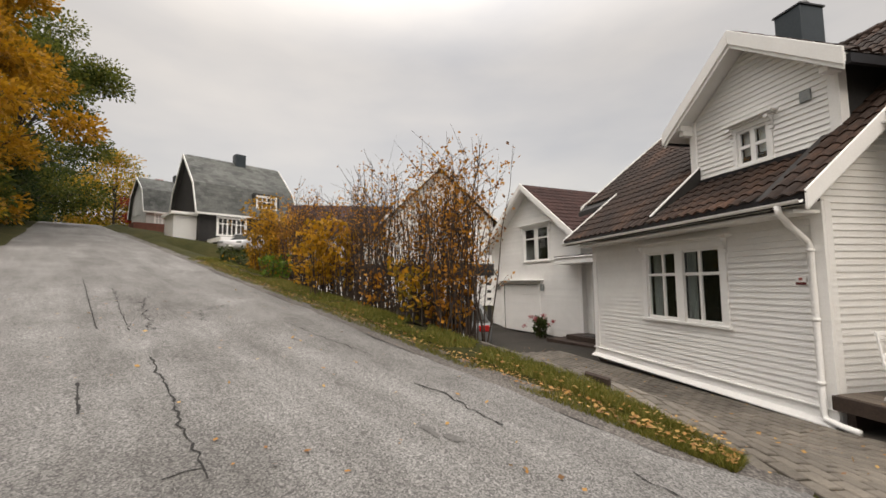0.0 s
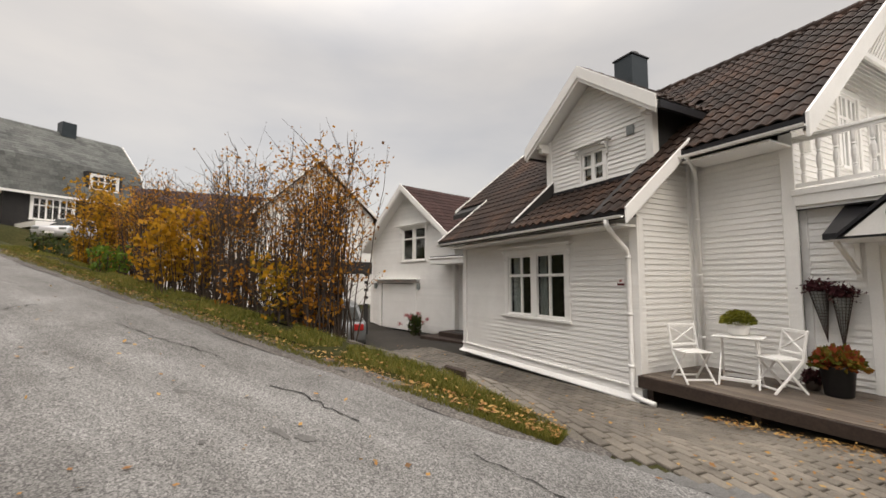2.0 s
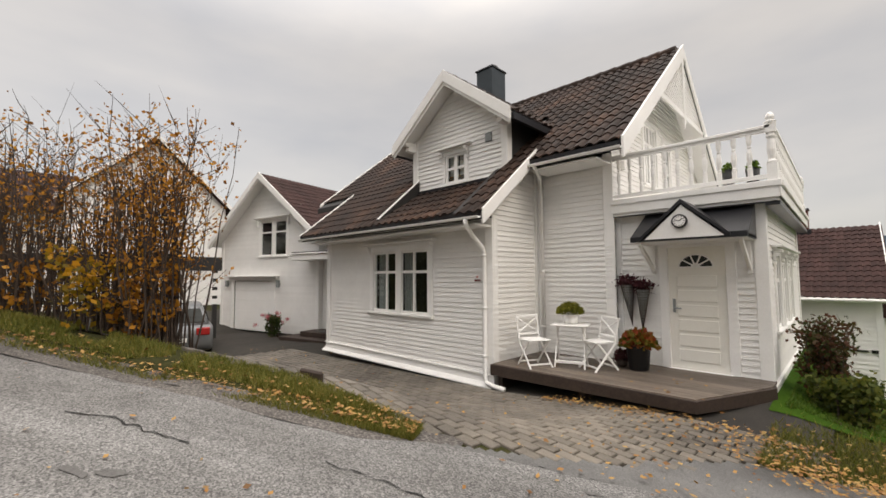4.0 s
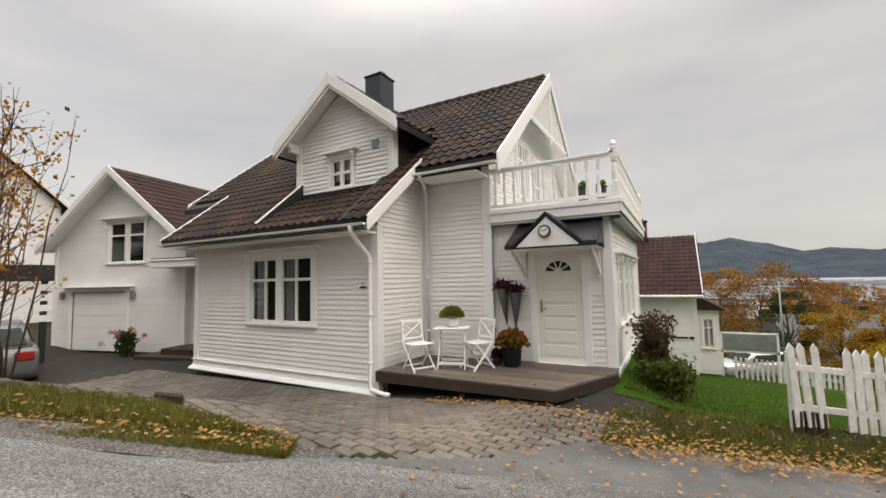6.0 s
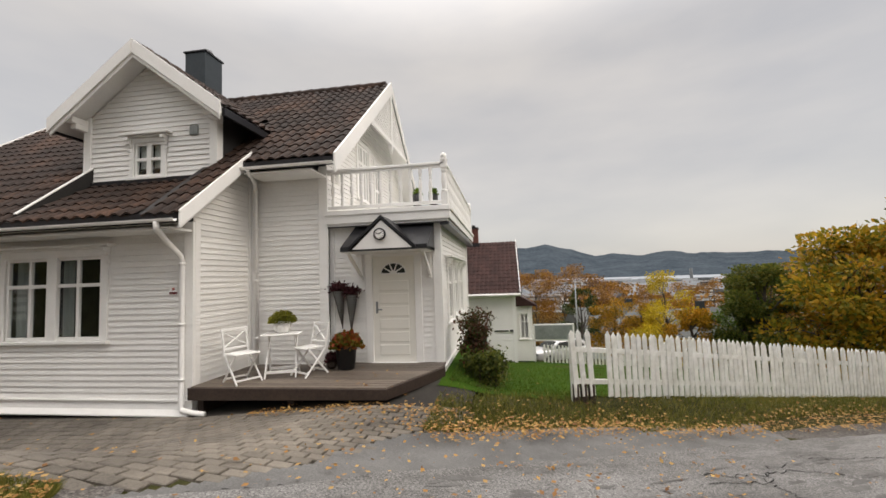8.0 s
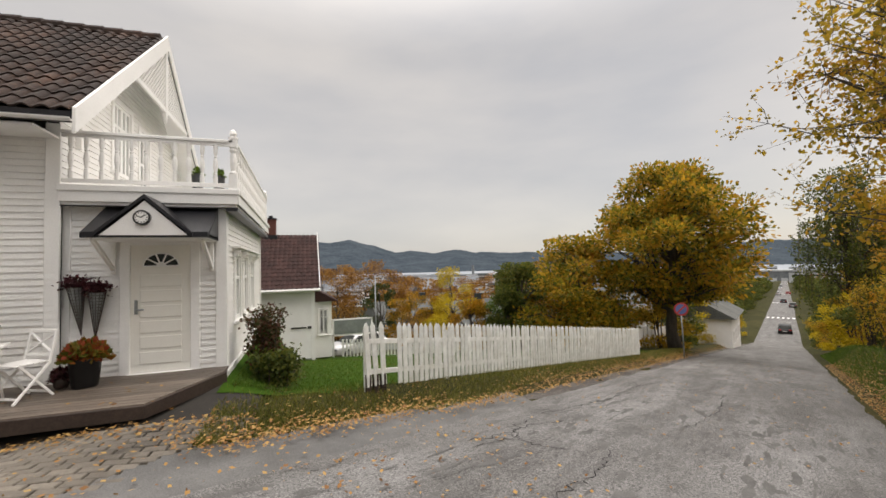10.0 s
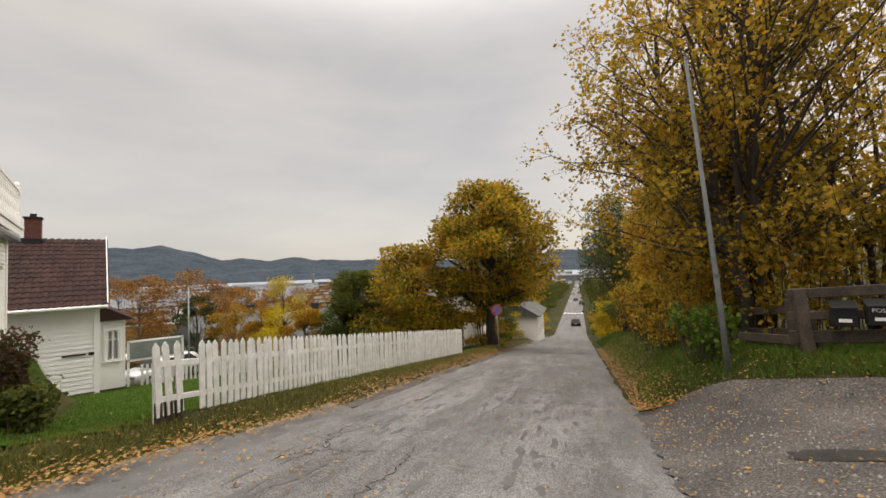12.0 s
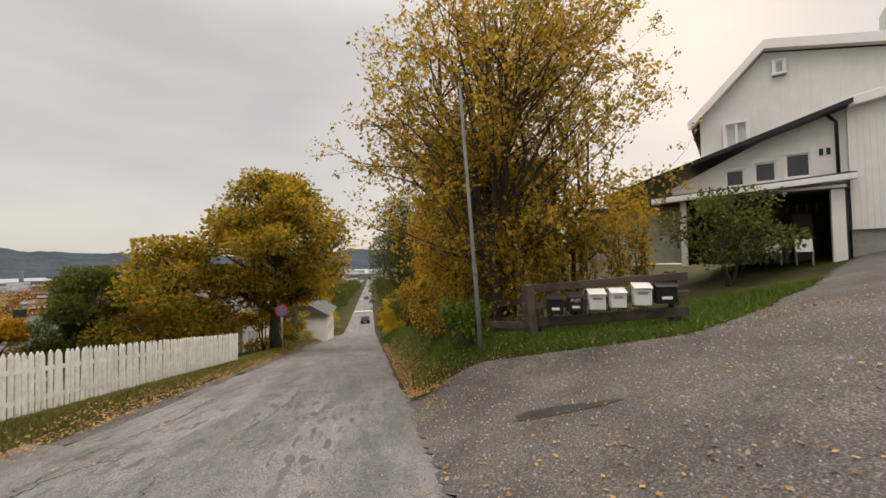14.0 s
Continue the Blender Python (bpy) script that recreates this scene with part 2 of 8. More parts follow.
DRAPE = material("pale_curtain", (0.30, 0.32, 0.31), (0.42, 0.44, 0.42), 0.9, 10, 2.0, 0.2, stretch=(6, 6, 0.4))
LACE = material("white_net_curtain", (0.55, 0.55, 0.53), (0.68, 0.68, 0.66), 0.9, 30, 3, 0.1)
# Distance haze is mixed into the hill colour as blue-grey.
HILL = material("hazed_wooded_hill", (0.030, 0.042, 0.054), (0.075, 0.090, 0.104), 1.0, 0.05, 0.006, 0.0, spec=0.0)
FAR_LAND = material("far_valley_floor", (0.11, 0.13, 0.13), (0.26, 0.27, 0.26), 0.95, 0.05, 0.01, 0.0, spec=0.0)
FJORD = material("pale_fjord_water", (0.22, 0.25, 0.28), (0.32, 0.35, 0.38), 0.4, 0.05, 0.01, 0.0)
FAR_WHITE = material("far_white_building", (0.52, 0.53, 0.54), (0.66, 0.67, 0.67), 0.8, 0.4, 0.05, 0.0, vary=0.25)
FAR_DARK = material("far_grey_roof", (0.10, 0.11, 0.12), (0.20, 0.21, 0.22), 0.8, 0.4, 0.05, 0.0, vary=0.3)
GLASS = glass_material()
LEAF_GOLD = leaf_material("golden_leaves", [(0.072, 0.065, 0.009), (0.246, 0.160, 0.014), (0.478, 0.246, 0.017), (0.609, 0.290, 0.029)])
LEAF_MAPLE = leaf_material("maple_leaves", [(0.06, 0.08, 0.014), (0.17, 0.17, 0.021), (0.36, 0.26, 0.026), (0.56, 0.32, 0.031), (0.46, 0.21, 0.026)], 0.55)
LEAF_OLIVE = leaf_material("olive_yellow_leaves", [(0.10, 0.085, 0.016), (0.31, 0.225, 0.027), (0.56, 0.37, 0.04), (0.62, 0.32, 0.038)], 0.6)
LEAF_AMBER = leaf_material("amber_leaves", [(0.12, 0.075, 0.010), (0.36, 0.19, 0.015), (0.52, 0.27, 0.02), (0.58, 0.33, 0.03)])
# Muted ochre-orange for far trees, darkened and dulled to stand for haze.
LEAF_ORANGE = leaf_material("haze_dulled_orange_leaves", [(0.13, 0.06, 0.014), (0.13, 0.06, 0.016), (0.28, 0.13, 0.024), (0.42, 0.20, 0.034), (0.40, 0.23, 0.04)])
LEAF_RUST = leaf_material("rust_hedge_leaves", [(0.14, 0.055, 0.012), (0.20, 0.08, 0.014), (0.40, 0.17, 0.020), (0.56, 0.25, 0.03), (0.52, 0.28, 0.035)])
LEAF_GREEN = leaf_material("dark_green_leaves", [(0.014, 0.026, 0.009), (0.032, 0.052, 0.014), (0.058, 0.080, 0.020), (0.087, 0.087, 0.020)])
LEAF_YELLOW = leaf_material("yellow_leaves", [(0.290, 0.232, 0.014), (0.522, 0.392, 0.022), (0.667, 0.478, 0.029)])
LEAF_FRESH = leaf_material("fresh_green_leaves", [(0.043, 0.087, 0.012), (0.102, 0.174, 0.020), (0.174, 0.246, 0.029)])
LEAF_LIME = leaf_material("yellow_green_leaves", [(0.05, 0.06, 0.010), (0.13, 0.14, 0.016), (0.24, 0.23, 0.03), (0.30, 0.24, 0.035)])
LEAF_HYDRANGEA = leaf_material("autumn_hydrangea_leaves", [(0.05, 0.07, 0.012), (0.13, 0.13, 0.018), (0.26, 0.12, 0.02), (0.30, 0.06, 0.025), (0.20, 0.045, 0.03)])
LEAF_DEAD = leaf_material("fallen_leaves", [(0.10, 0.044, 0.018), (0.24, 0.11, 0.032), (0.36, 0.19, 0.052), (0.43, 0.27, 0.09), (0.15, 0.075, 0.028)], 0.1)
LEAF_OLIVE_GREEN = leaf_material("mid_green_leaves", [(0.032, 0.048, 0.013), (0.075, 0.10, 0.020), (0.14, 0.155, 0.030), (0.20, 0.17, 0.03)])
LEAF_RUSSET = leaf_material("russet_green_leaves", [(0.03, 0.045, 0.012), (0.06, 0.07, 0.018), (0.11, 0.05, 0.03), (0.16, 0.06, 0.035)])
GRASS_LAWN = leaf_material("lawn_blades", [(0.05, 0.095, 0.010), (0.075, 0.135, 0.014), (0.11, 0.15, 0.02)], 0.25)
LEAF_RED = leaf_material("red_leaves", [(0.145, 0.020, 0.017), (0.319, 0.043, 0.029), (0.290, 0.087, 0.029)])
GRASS = leaf_material("grass_blades", [(0.04, 0.085, 0.010), (0.08, 0.15, 0.016), (0.15, 0.185, 0.026)], 0.25)
GRASS_DRY = leaf_material("verge_grass_blades", [(0.060, 0.084, 0.014), (0.144, 0.144, 0.026), (0.264, 0.216, 0.060)], 0.25)
FLOWER = leaf_material("pink_flowers", [(0.300, 0.048, 0.072), (0.480, 0.120, 0.144), (0.600, 0.264, 0.240)])
HEATHER = leaf_material("dark_red_heather", [(0.05, 0.014, 0.020), (0.10, 0.028, 0.036), (0.07, 0.045, 0.03)])


# ---- mesh helpers ----
class Mesh:
    """Collects corners and faces of one part."""

    def __init__(self):
        self.v, self.f = [], []

    def add(self, verts, faces):
        k = len(self.v)
        self.v += [tuple(p) for p in verts]
        self.f += [tuple(i + k for i in f) for f in faces]
        return self

    def box(self, x0, y0, z0, x1, y1, z1):
        return self.add([(x0, y0, z0), (x1, y0, z0), (x1, y1, z0), (x0, y1, z0), (x0, y0, z1), (x1, y0, z1), (x1, y1, z1), (x0, y1, z1)],
                        [(0, 3, 2, 1), (4, 5, 6, 7), (0, 1, 5, 4), (1, 2, 6, 5), (2, 3, 7, 6), (3, 0, 4, 7)])

    def beam(self, p, q, w, h, side=(0, 0, 1)):
        """A bar from p to q; w across, h along the direction nearest to side."""
        p, q = Vector(p), Vector(q)
        d = (q - p).normalized()
        a = d.cross(Vector(side))
        if a.length < 1e-4:
            a = d.cross(Vector((1, 0, 0)))
        a.normalize()
        b = a.cross(d).normalized()
        a, b = a * w / 2, b * h / 2
        return self.add([p - a - b, p + a - b, p + a + b, p - a + b, q - a - b, q + a - b, q + a + b, q - a + b],
                        [(0, 3, 2, 1), (4, 5, 6, 7), (0, 1, 5, 4), (1, 2, 6, 5), (2, 3, 7, 6), (3, 0, 4, 7)])

    def prism(self, pts, vec):
        """A flat outline swept along vec."""
        n, vec = len(pts), Vector(vec)
        a = [Vector(p) for p in pts]
        return self.add(a + [p + vec for p in a], [tuple(range(n - 1, -1, -1)), tuple(range(n, 2 * n))] + [(i, (i + 1) % n, n + (i + 1) % n, n + i) for i in range(n)])

    def tube(self, pts, radii, n=8, cap=True):
        pts = [Vector(p) for p in pts]
        if not isinstance(radii, (list, tuple)):
            radii = [radii] * len(pts)
        verts, faces = [], []
        for i, p in enumerate(pts):
            d = (pts[min(i + 1, len(pts) - 1)] - pts[max(i - 1, 0)]).normalized()
            a = d.cross(Vector((0.31, 0.77, 0.55)))
            if a.length < 0.1:
                a = d.cross(Vector((1, 0, 0)))
            a.normalize()
            b = d.cross(a)
            for k in range(n):
                t = 2 * math.pi * k / n
                verts.append(p + (a * math.cos(t) + b * math.sin(t)) * radii[i])
        for i in range(len(pts) - 1):
            for k in range(n):
                faces.append((i * n + k, i * n + (k + 1) % n, (i + 1) * n + (k + 1) % n, (i + 1) * n + k))
        if cap:
            faces += [tuple(range(n - 1, -1, -1)), tuple(range((len(pts) - 1) * n, len(pts) * n))]
        return self.add(verts, faces)

    def lathe(self, c, profile, n=14):
        """Profile of (radius, height) turned round the upright through c."""
        c = Vector(c)
        verts = [c + Vector((r * math.cos(2 * math.pi * k / n), r * math.sin(2 * math.pi * k / n), h)) for r, h in profile for k in range(n)]
        faces = [(i * n + k, i * n + (k + 1) % n, (i + 1) * n + (k + 1) % n, (i + 1) * n + k) for i in range(len(profile) - 1) for k in range(n)]
        faces += [tuple(range(n - 1, -1, -1)), tuple(range((len(profile) - 1) * n, len(profile) * n))]
        return self.add(verts, faces)


def data_of(name, mesh, mat, bevel=0.0, smooth=False):
    d = bpy.data.meshes.new(name)
    d.from_pydata([tuple(v) for v in mesh.v], [], mesh.f)
    if bevel or len(mesh.v) < 500:
        bm = bmesh.new()
        bm.from_mesh(d)
        bmesh.ops.recalc_face_normals(bm, faces=bm.faces)
        sharp = [] if not bevel else [e for e in bm.edges if len(e.link_faces) == 2 and e.calc_face_angle(0) > 0.6]
        if bevel:
            bmesh.ops.bevel(bm, geom=sharp, offset=bevel, segments=1, affect="EDGES", clamp_overlap=True)
        bm.to_mesh(d)
        bm.free()
    d.materials.append(mat)
    if smooth:
        d.polygons.foreach_set("use_smooth", [True] * len(d.polygons))
    d.update()
    return d


def part(name, mesh, mat, parent, label="", bevel=0.0, smooth=False):
    ob = new(name, data_of(name, mesh, mat, bevel, smooth))
    if parent is not None:
        ob.parent = parent
    if label:
        tagged(ob, label)
    return ob


def thing(name, label, category, at=(0, 0, 0), turn=0.0, group="", kind=""):
    ob = new(name)
    ob.empty_display_size = 0.1
    ob.matrix_basis = pose(*at, 0, 0, turn)
    return tagged(ob, label, category, group, kind)


def solid(name, mesh, mat, label, category, bevel=0.0, smooth=False, kind="", group=""):
    return tagged(part(name, mesh, mat, None, "", bevel, smooth), label, category, group, kind)


# ---- the lie of the land ----
DX, DY = 0.848, 0.530


def uv(x, y):
    """Along the road downhill, and across it to the right."""
    return (x - 4.8) * DX + (y + 6.0) * DY, (x - 4.8) * DY - (y + 6.0) * DX


def xy(u, v):
    return 4.8 + u * DX + v * DY, -6.0 + u * DY - v * DX


def step(a, b, t):
    t = min(1.0, max(0.0, (t - a) / (b - a)))
    return t * t * (3 - 2 * t)


def road_z(u):
    if u > 72:
        return 0.38 - 0.14 * 72 - 0.028 * (u - 72) if u < 900 else 0.38 - 0.14 * 72 - 0.028 * 828
    if u < -58:
        return 0.38 + 0.14 * 58 + 0.02 * min(-58 - u, 60)
    return 0.38 - 0.14 * u


def yard_z(x, y):
    z = -0.02 + 0.024 * min(x, 0.0) + 0.075 * min(max(x - 0.2, 0.0), 4.0)
    if x < -13.5:
        z = -0.34 + 0.13 * (-13.5 - x)
    return z


def land(x, y):
    u, v = uv(x, y)
    r = road_z(u)
    if v > 1.4:
        g = 0.25 * (min(v, 6) - 1.4) + 0.185 * max(0, min(v, 40) - 6)
        g *= step(-30, -6, u) * (1 - 0.75 * step(30, 60, u)) if u < -6 or u > 30 else 1
        bank = 0.78 * step(12.8, 14.1, x - drive_edge(y)) * max(0.0, 1 - max(0, v - 2.8) / 3.3) * step(1.5, 2.9, v) * (1 - step(30, 50, u))
        up = 0.10 * max(0.0, v - 1.4) * (1 - step(-18, -8, u))
        return r + g + bank + up
    if v > -3.9:
        return r
    # house side
    edge = -3.9 - 0.8 * (1 - step(4.5, 9, u)) * step(-1, 1, u)
    lawn = r + 0.30 * step(edge, edge - 0.8, v) - 0.11 * max(0.0, -4.85 - v) if v > -60 else r + 0.3 - 0.11 * 55
    lawn = max(lawn, r - 3.2) if u < 60 else max(lawn, r - 2)
    yard = yard_z(x, y)
    k = 1 - step(3.7, 4.7, x - 0.10 * max(0.0, -y))  # the yard ends at the porch
    k *= 1 - step(9.5, 12.5, y)
    k *= step(-26, -20, x)
    near = step(-2.4, -0.6, u)  # the verge runs out beside the drive
    w = step(-4.50, -6.0, v) * (1 - near) + step(-3.9, -6.6, v) * near
    low = r * (1 - w) + yard * w + 0.05 * step(-3.6, -3.9, v) * (1 - w) * (1 - near)
    return low * k + lawn * (1 - k)


def verge_top(u):
    """Where the grass before the house ends and the paved yard begins."""
    pts = ((-60, -4.75), (-8, -4.65), (-4.4, -4.55), (-2.7, -4.42), (-1.9, -4.15), (-1.2, -3.85), (9, -3.85))
    for (a, p), (b, q) in zip(pts, pts[1:]):
        if u <= b:
            return p + (q - p) * max(0.0, (u - a) / (b - a))
    return pts[-1][1]


def drive_edge(y):
    """The gravel drive's far edge bends away up the hill."""
    pts = ((-2.0, 0.0), (7.4, 0.0), (8.65, 1.0), (10.4, 3.5), (12.8, 7.6), (18.0, 16.0))
    for (a, p), (b, q) in zip(pts, pts[1:]):
        if -y <= b:
            return p + (q - p) * max(0.0, (-y - a) / (b - a))
    return pts[-1][1]


def draped(name, us, vs, lift, mat, label, category, kind="structure", keep=None):
    """A sheet over the land between the given lines along and across the road."""
    m = Mesh()
    m.v = [(*xy(u, v), land(*xy(u, v)) + lift) for u in us for v in vs]
    n = len(vs)
    m.f = [(i * n + j, (i + 1) * n + j, (i + 1) * n + j + 1, i * n + j + 1) for i in range(len(us) - 1) for j in range(n - 1)
           if keep is None or keep(0.5 * (us[i] + us[i + 1]), 0.5 * (vs[j] + vs[j + 1]))]
    return solid(name, m, mat, label, category, smooth=True, kind=kind)


def spread(a, b, n, power=1.0):
    return [a + (b - a) * (i / n) ** power for i in range(n + 1)]


# ---- ground, road, gravel, yard ----
def covered(u, v, x, y):
    if -3.7 < v < 1.2 and -200 < u < 890:
        return True
    if 1.2 <= v < 22 and -9 < u < 16 and x < 13.1 + drive_edge(y):
        return True
    return -18 < x < 4.3 and -4.2 < y < 1.6 and (v < verge_top(u) - 0.35)


def build_ground():
    us = [-900, -600, -400, -280, -200, -150, -120, -100, -85] + spread(-75, -22, 53) + spread(-21.5, 26, 95) + spread(27, 80, 53) + [86, 95, 110, 130, 160, 200, 260, 340, 440, 600, 800, 1100, 1600, 2400]
    vs = [-1500, -1000, -700, -480, -340, -250, -180, -130, -95, -70, -55, -45] + spread(-38, -16, 22) + spread(-15.5, 12, 110) + spread(13, 40, 27) + [46, 55, 70, 95, 130, 180, 260, 380, 600, 900, 1400]
    m = Mesh()
    for u in us:
        for v in vs:
            x, y = xy(u, v)
            z = land(x, y) + 0.03 * noise.noise((x * 0.6, y * 0.6, 0))
            m.v.append((x, y, z - (0.14 if covered(u, v, x, y) else 0.0)))
    n = len(vs)
    m.f = [(i * n + j, (i + 1) * n + j, (i + 1) * n + j + 1, i * n + j + 1) for i in range(len(us) - 1) for j in range(n - 1)]
    solid("ground", m, SOIL, "earth and rough grass of the hillside", "ground", smooth=True, kind="structure")


def ragged(u, k, amount=0.10):
    return amount * (noise.noise((u * 0.9, k, 0)) + 0.6 * noise.noise((u * 3.1, k, 5)))


def build_road():
    us = spread(-200, -60, 20) + spread(-59, -12, 94) + spread(-11.8, 24, 180) + spread(24.5, 80, 90) + spread(85, 880, 80)
    m = Mesh()
    cols = [0, 0.04, 0.15, 0.3, 0.45, 0.6, 0.75, 0.9, 0.97, 1]
    for u in us:
        a, b = -3.85 + 0.30 * (1 - step(-1.6, -0.6, u)) + ragged(u, 1.5), 1.40 + ragged(u, 8.5)
        for c in cols:
            v = a + (b - a) * c
            x, y = xy(u, v)
            m.v.append((x, y, land(x, y) + 0.03 + 0.02 * math.sin(math.pi * c) + 0.006 * noise.noise((x * 1.3, y * 1.3, 3)) - (0.05 if c in (0, 1) else 0)))
    n = len(cols)
    m.f = [(i * n + j, (i + 1) * n + j, (i + 1) * n + j + 1, i * n + j + 1) for i in range(len(us) - 1) for j in range(n - 1)]
    solid("road", m, ASPHALT, "worn light grey asphalt road with cracks, running steeply downhill", "road", smooth=True, kind="structure")


def sheet(name, xs, ys, lift, mat, keep, label, category):
    m = Mesh()
    ids = {}
    for i in range(len(xs) - 1):
        for j in range(len(ys) - 1):
            if keep(0.5 * (xs[i] + xs[i + 1]), 0.5 * (ys[j] + ys[j + 1])):
                q = []
                for a, b in ((i, j), (i + 1, j), (i + 1, j + 1), (i, j + 1)):
                    if (a, b) not in ids:
                        ids[a, b] = len(m.v)
                        m.v.append((xs[a], ys[b], land(xs[a], ys[b]) + lift))
                    q.append(ids[a, b])
                m.f.append(tuple(q))
    return solid(name, m, mat, label, category, smooth=True, kind="structure")


def gravel_here(x, y):
    u, v = uv(x, y)
    edge = 13.45 + 0.25 * noise.noise((x, y * 0.7, 2)) + drive_edge(y)
    return v > 1.25 + 0.1 * noise.noise((u, 3, 1)) and x < edge + (0 if y < -3.2 else -0.9 * (y + 3.2)) and u > -9 + v * 0.2


def yard_here(x, y):
    u, v = uv(x, y)
    if x > 4.35 + 0.55 * max(0.0, -y) * 0.35 + 0.1 * noise.noise((x, y, 4)) or y > 1.6 and x > -13:
        return False
    return v < verge_top(u) + 0.05 + 0.06 * noise.noise((u * 2, 2, 9))


build_ground()
build_road()
sheet("gravel_drive", spread(3, 28, 125), spread(-20, 1, 105), 0.025, GRAVEL, gravel_here, "dark damp gravel drive strewn with fallen leaves", "gravel drive")
sheet("yard", spread(-19, 5.6, 164), spread(-8, 3.0, 74), 0.0, JOINT, yard_here, "dark damp paved yard in front of the house", "yard")


# ---- building kit ----
def holes_between(x0, x1, za, zb, holes):
    """The stretches of x0..x1 left free by the openings at heights za..zb."""
    runs = [(x0, x1)]
    for ha, hb, hz0, hz1 in holes:
        if zb > hz0 + 0.02 and za < hz1 - 0.02:
            runs = [r for a, b in runs for r in ((a, min(b, ha)), (max(a, hb), b)) if r[1] - r[0] > 0.03]
    return runs


def plank_wall(parent, name, o, ax, n, z0, z1, left, right, holes=(), pitch=0.096, boards=True, thick=0.14, label="white horizontal weatherboard wall", mat=None):
    """A wall of overlapping boards. o: foot, ax: along it, n: outwards; left(z), right(z): its ends."""
    o, ax, n = Vector(o), Vector(ax), Vector(n)
    up = Vector((0, 0, 1))
    back = Mesh()
    cuts = sorted({z0, z1, *[h[2] for h in holes if z0 < h[2] < z1], *[h[3] for h in holes if z0 < h[3] < z1]})
    rows = []
    for a, b in zip(cuts, cuts[1:]):
        k = max(1, round((b - a) / 0.5))
        rows += [(a + (b - a) * i / k, a + (b - a) * (i + 1) / k) for i in range(k)]
    for a, b in rows:
        for p, q in holes_between(max(left(a), left(b)), min(right(a), right(b)), a, b, holes):
            back.prism([o + ax * p + up * a, o + ax * q + up * a, o + ax * q + up * b, o + ax * p + up * b], -n * thick)
    # The backing is coloured dark so that rooms behind openings look unlit.
    wall = part(name, back, INSIDE_SHADE, parent, label)
    joined = Mesh()
    k = int(math.ceil((z1 - z0) / pitch))
    for i in range(k):
        a, b = z0 + i * pitch, min(z1, z0 + (i + 1) * pitch)
        tops = holes_between(left(b), right(b), a, b, holes)
        lows = holes_between(left(a), right(a), a, b, holes)
        for (p0, q0), (p1, q1) in zip(lows, tops):
            m = joined if not boards else Mesh()
            lo, hi, b2 = n * 0.025, n * 0.004, b + 0.006
            A = [o + ax * p0 + up * a, o + ax * q0 + up * a, o + ax * q1 + up * b2, o + ax * p1 + up * b2]
            m.add([A[0] + n * 0.001, A[1] + n * 0.001, A[2] + n * 0.001, A[3] + n * 0.001, A[0] + lo, A[1] + lo, A[2] + hi, A[3] + hi],
                  [(4, 5, 6, 7), (0, 1, 5, 4), (1, 2, 6, 5), (2, 3, 7, 6), (3, 0, 4, 7)])
            if boards:
                part("board", m, mat or WHITE, wall)
    if not boards:
        part("boarding", joined, mat or WHITE, wall)["kind"] = "stuff"
    return wall


def tile_mesh(mat, name="tile", w=0.27, l=0.39):
    m = Mesh()
    prof = [(-0.5, 0.0), (-0.33, 0.006), (-0.16, 0.02), (0.05, 0.042), (0.25, 0.046), (0.42, 0.028), (0.53, 0.004)]
    k = len(prof)
    m.v = [(x * w, 0.0, z + 0.030) for x, z in prof] + [(x * w, l, z + 0.004) for x, z in prof] + [(x * w, 0.004, z + 0.004) for x, z in prof]
    m.f = [(i, i + 1, k + i + 1, k + i) for i in range(k - 1)] + [(2 * k + i, 2 * k + i + 1, i + 1, i) for i in range(k - 1)]
    return m


def tiles(parent, o, ax, up, width, length, keep, near, mat_near, mat_far, w=0.215, l=0.31):
    """Rows of curved tiles over a slope; o: its lower left corner."""
    o, ax, up = Vector(o), Vector(ax), Vector(up)
    nrm = ax.cross(up).normalized()
    base = tile_mesh(mat_near, w=w, l=l + 0.045)
    shared = data_of("tile", base, mat_near)
    m4 = Matrix((ax, up, nrm)).transposed().to_4x4()
    far = Mesh()
    for j in range(int(length / l + 0.5)):
        for i in range(int(width / w + 0.5)):
            s, t = (i + 0.5) * w, j * l
            p = o + ax * s + up * t
            if not keep(p):
                continue
            jig = Matrix.Translation(p + nrm * random.uniform(0, 0.004)) @ m4 @ pose(0, 0, 0, random.uniform(-0.6, 0.6), 0, random.uniform(-0.6, 0.6))
            if near(p):
                ob = new("tile", shared)
                ob.parent = parent
                ob.matrix_basis = jig
            else:
                far.add([jig @ Vector(v) for v in base.v], base.f)
    if far.v:
        part("far_tiles", far, mat_far, parent)["kind"] = "stuff"


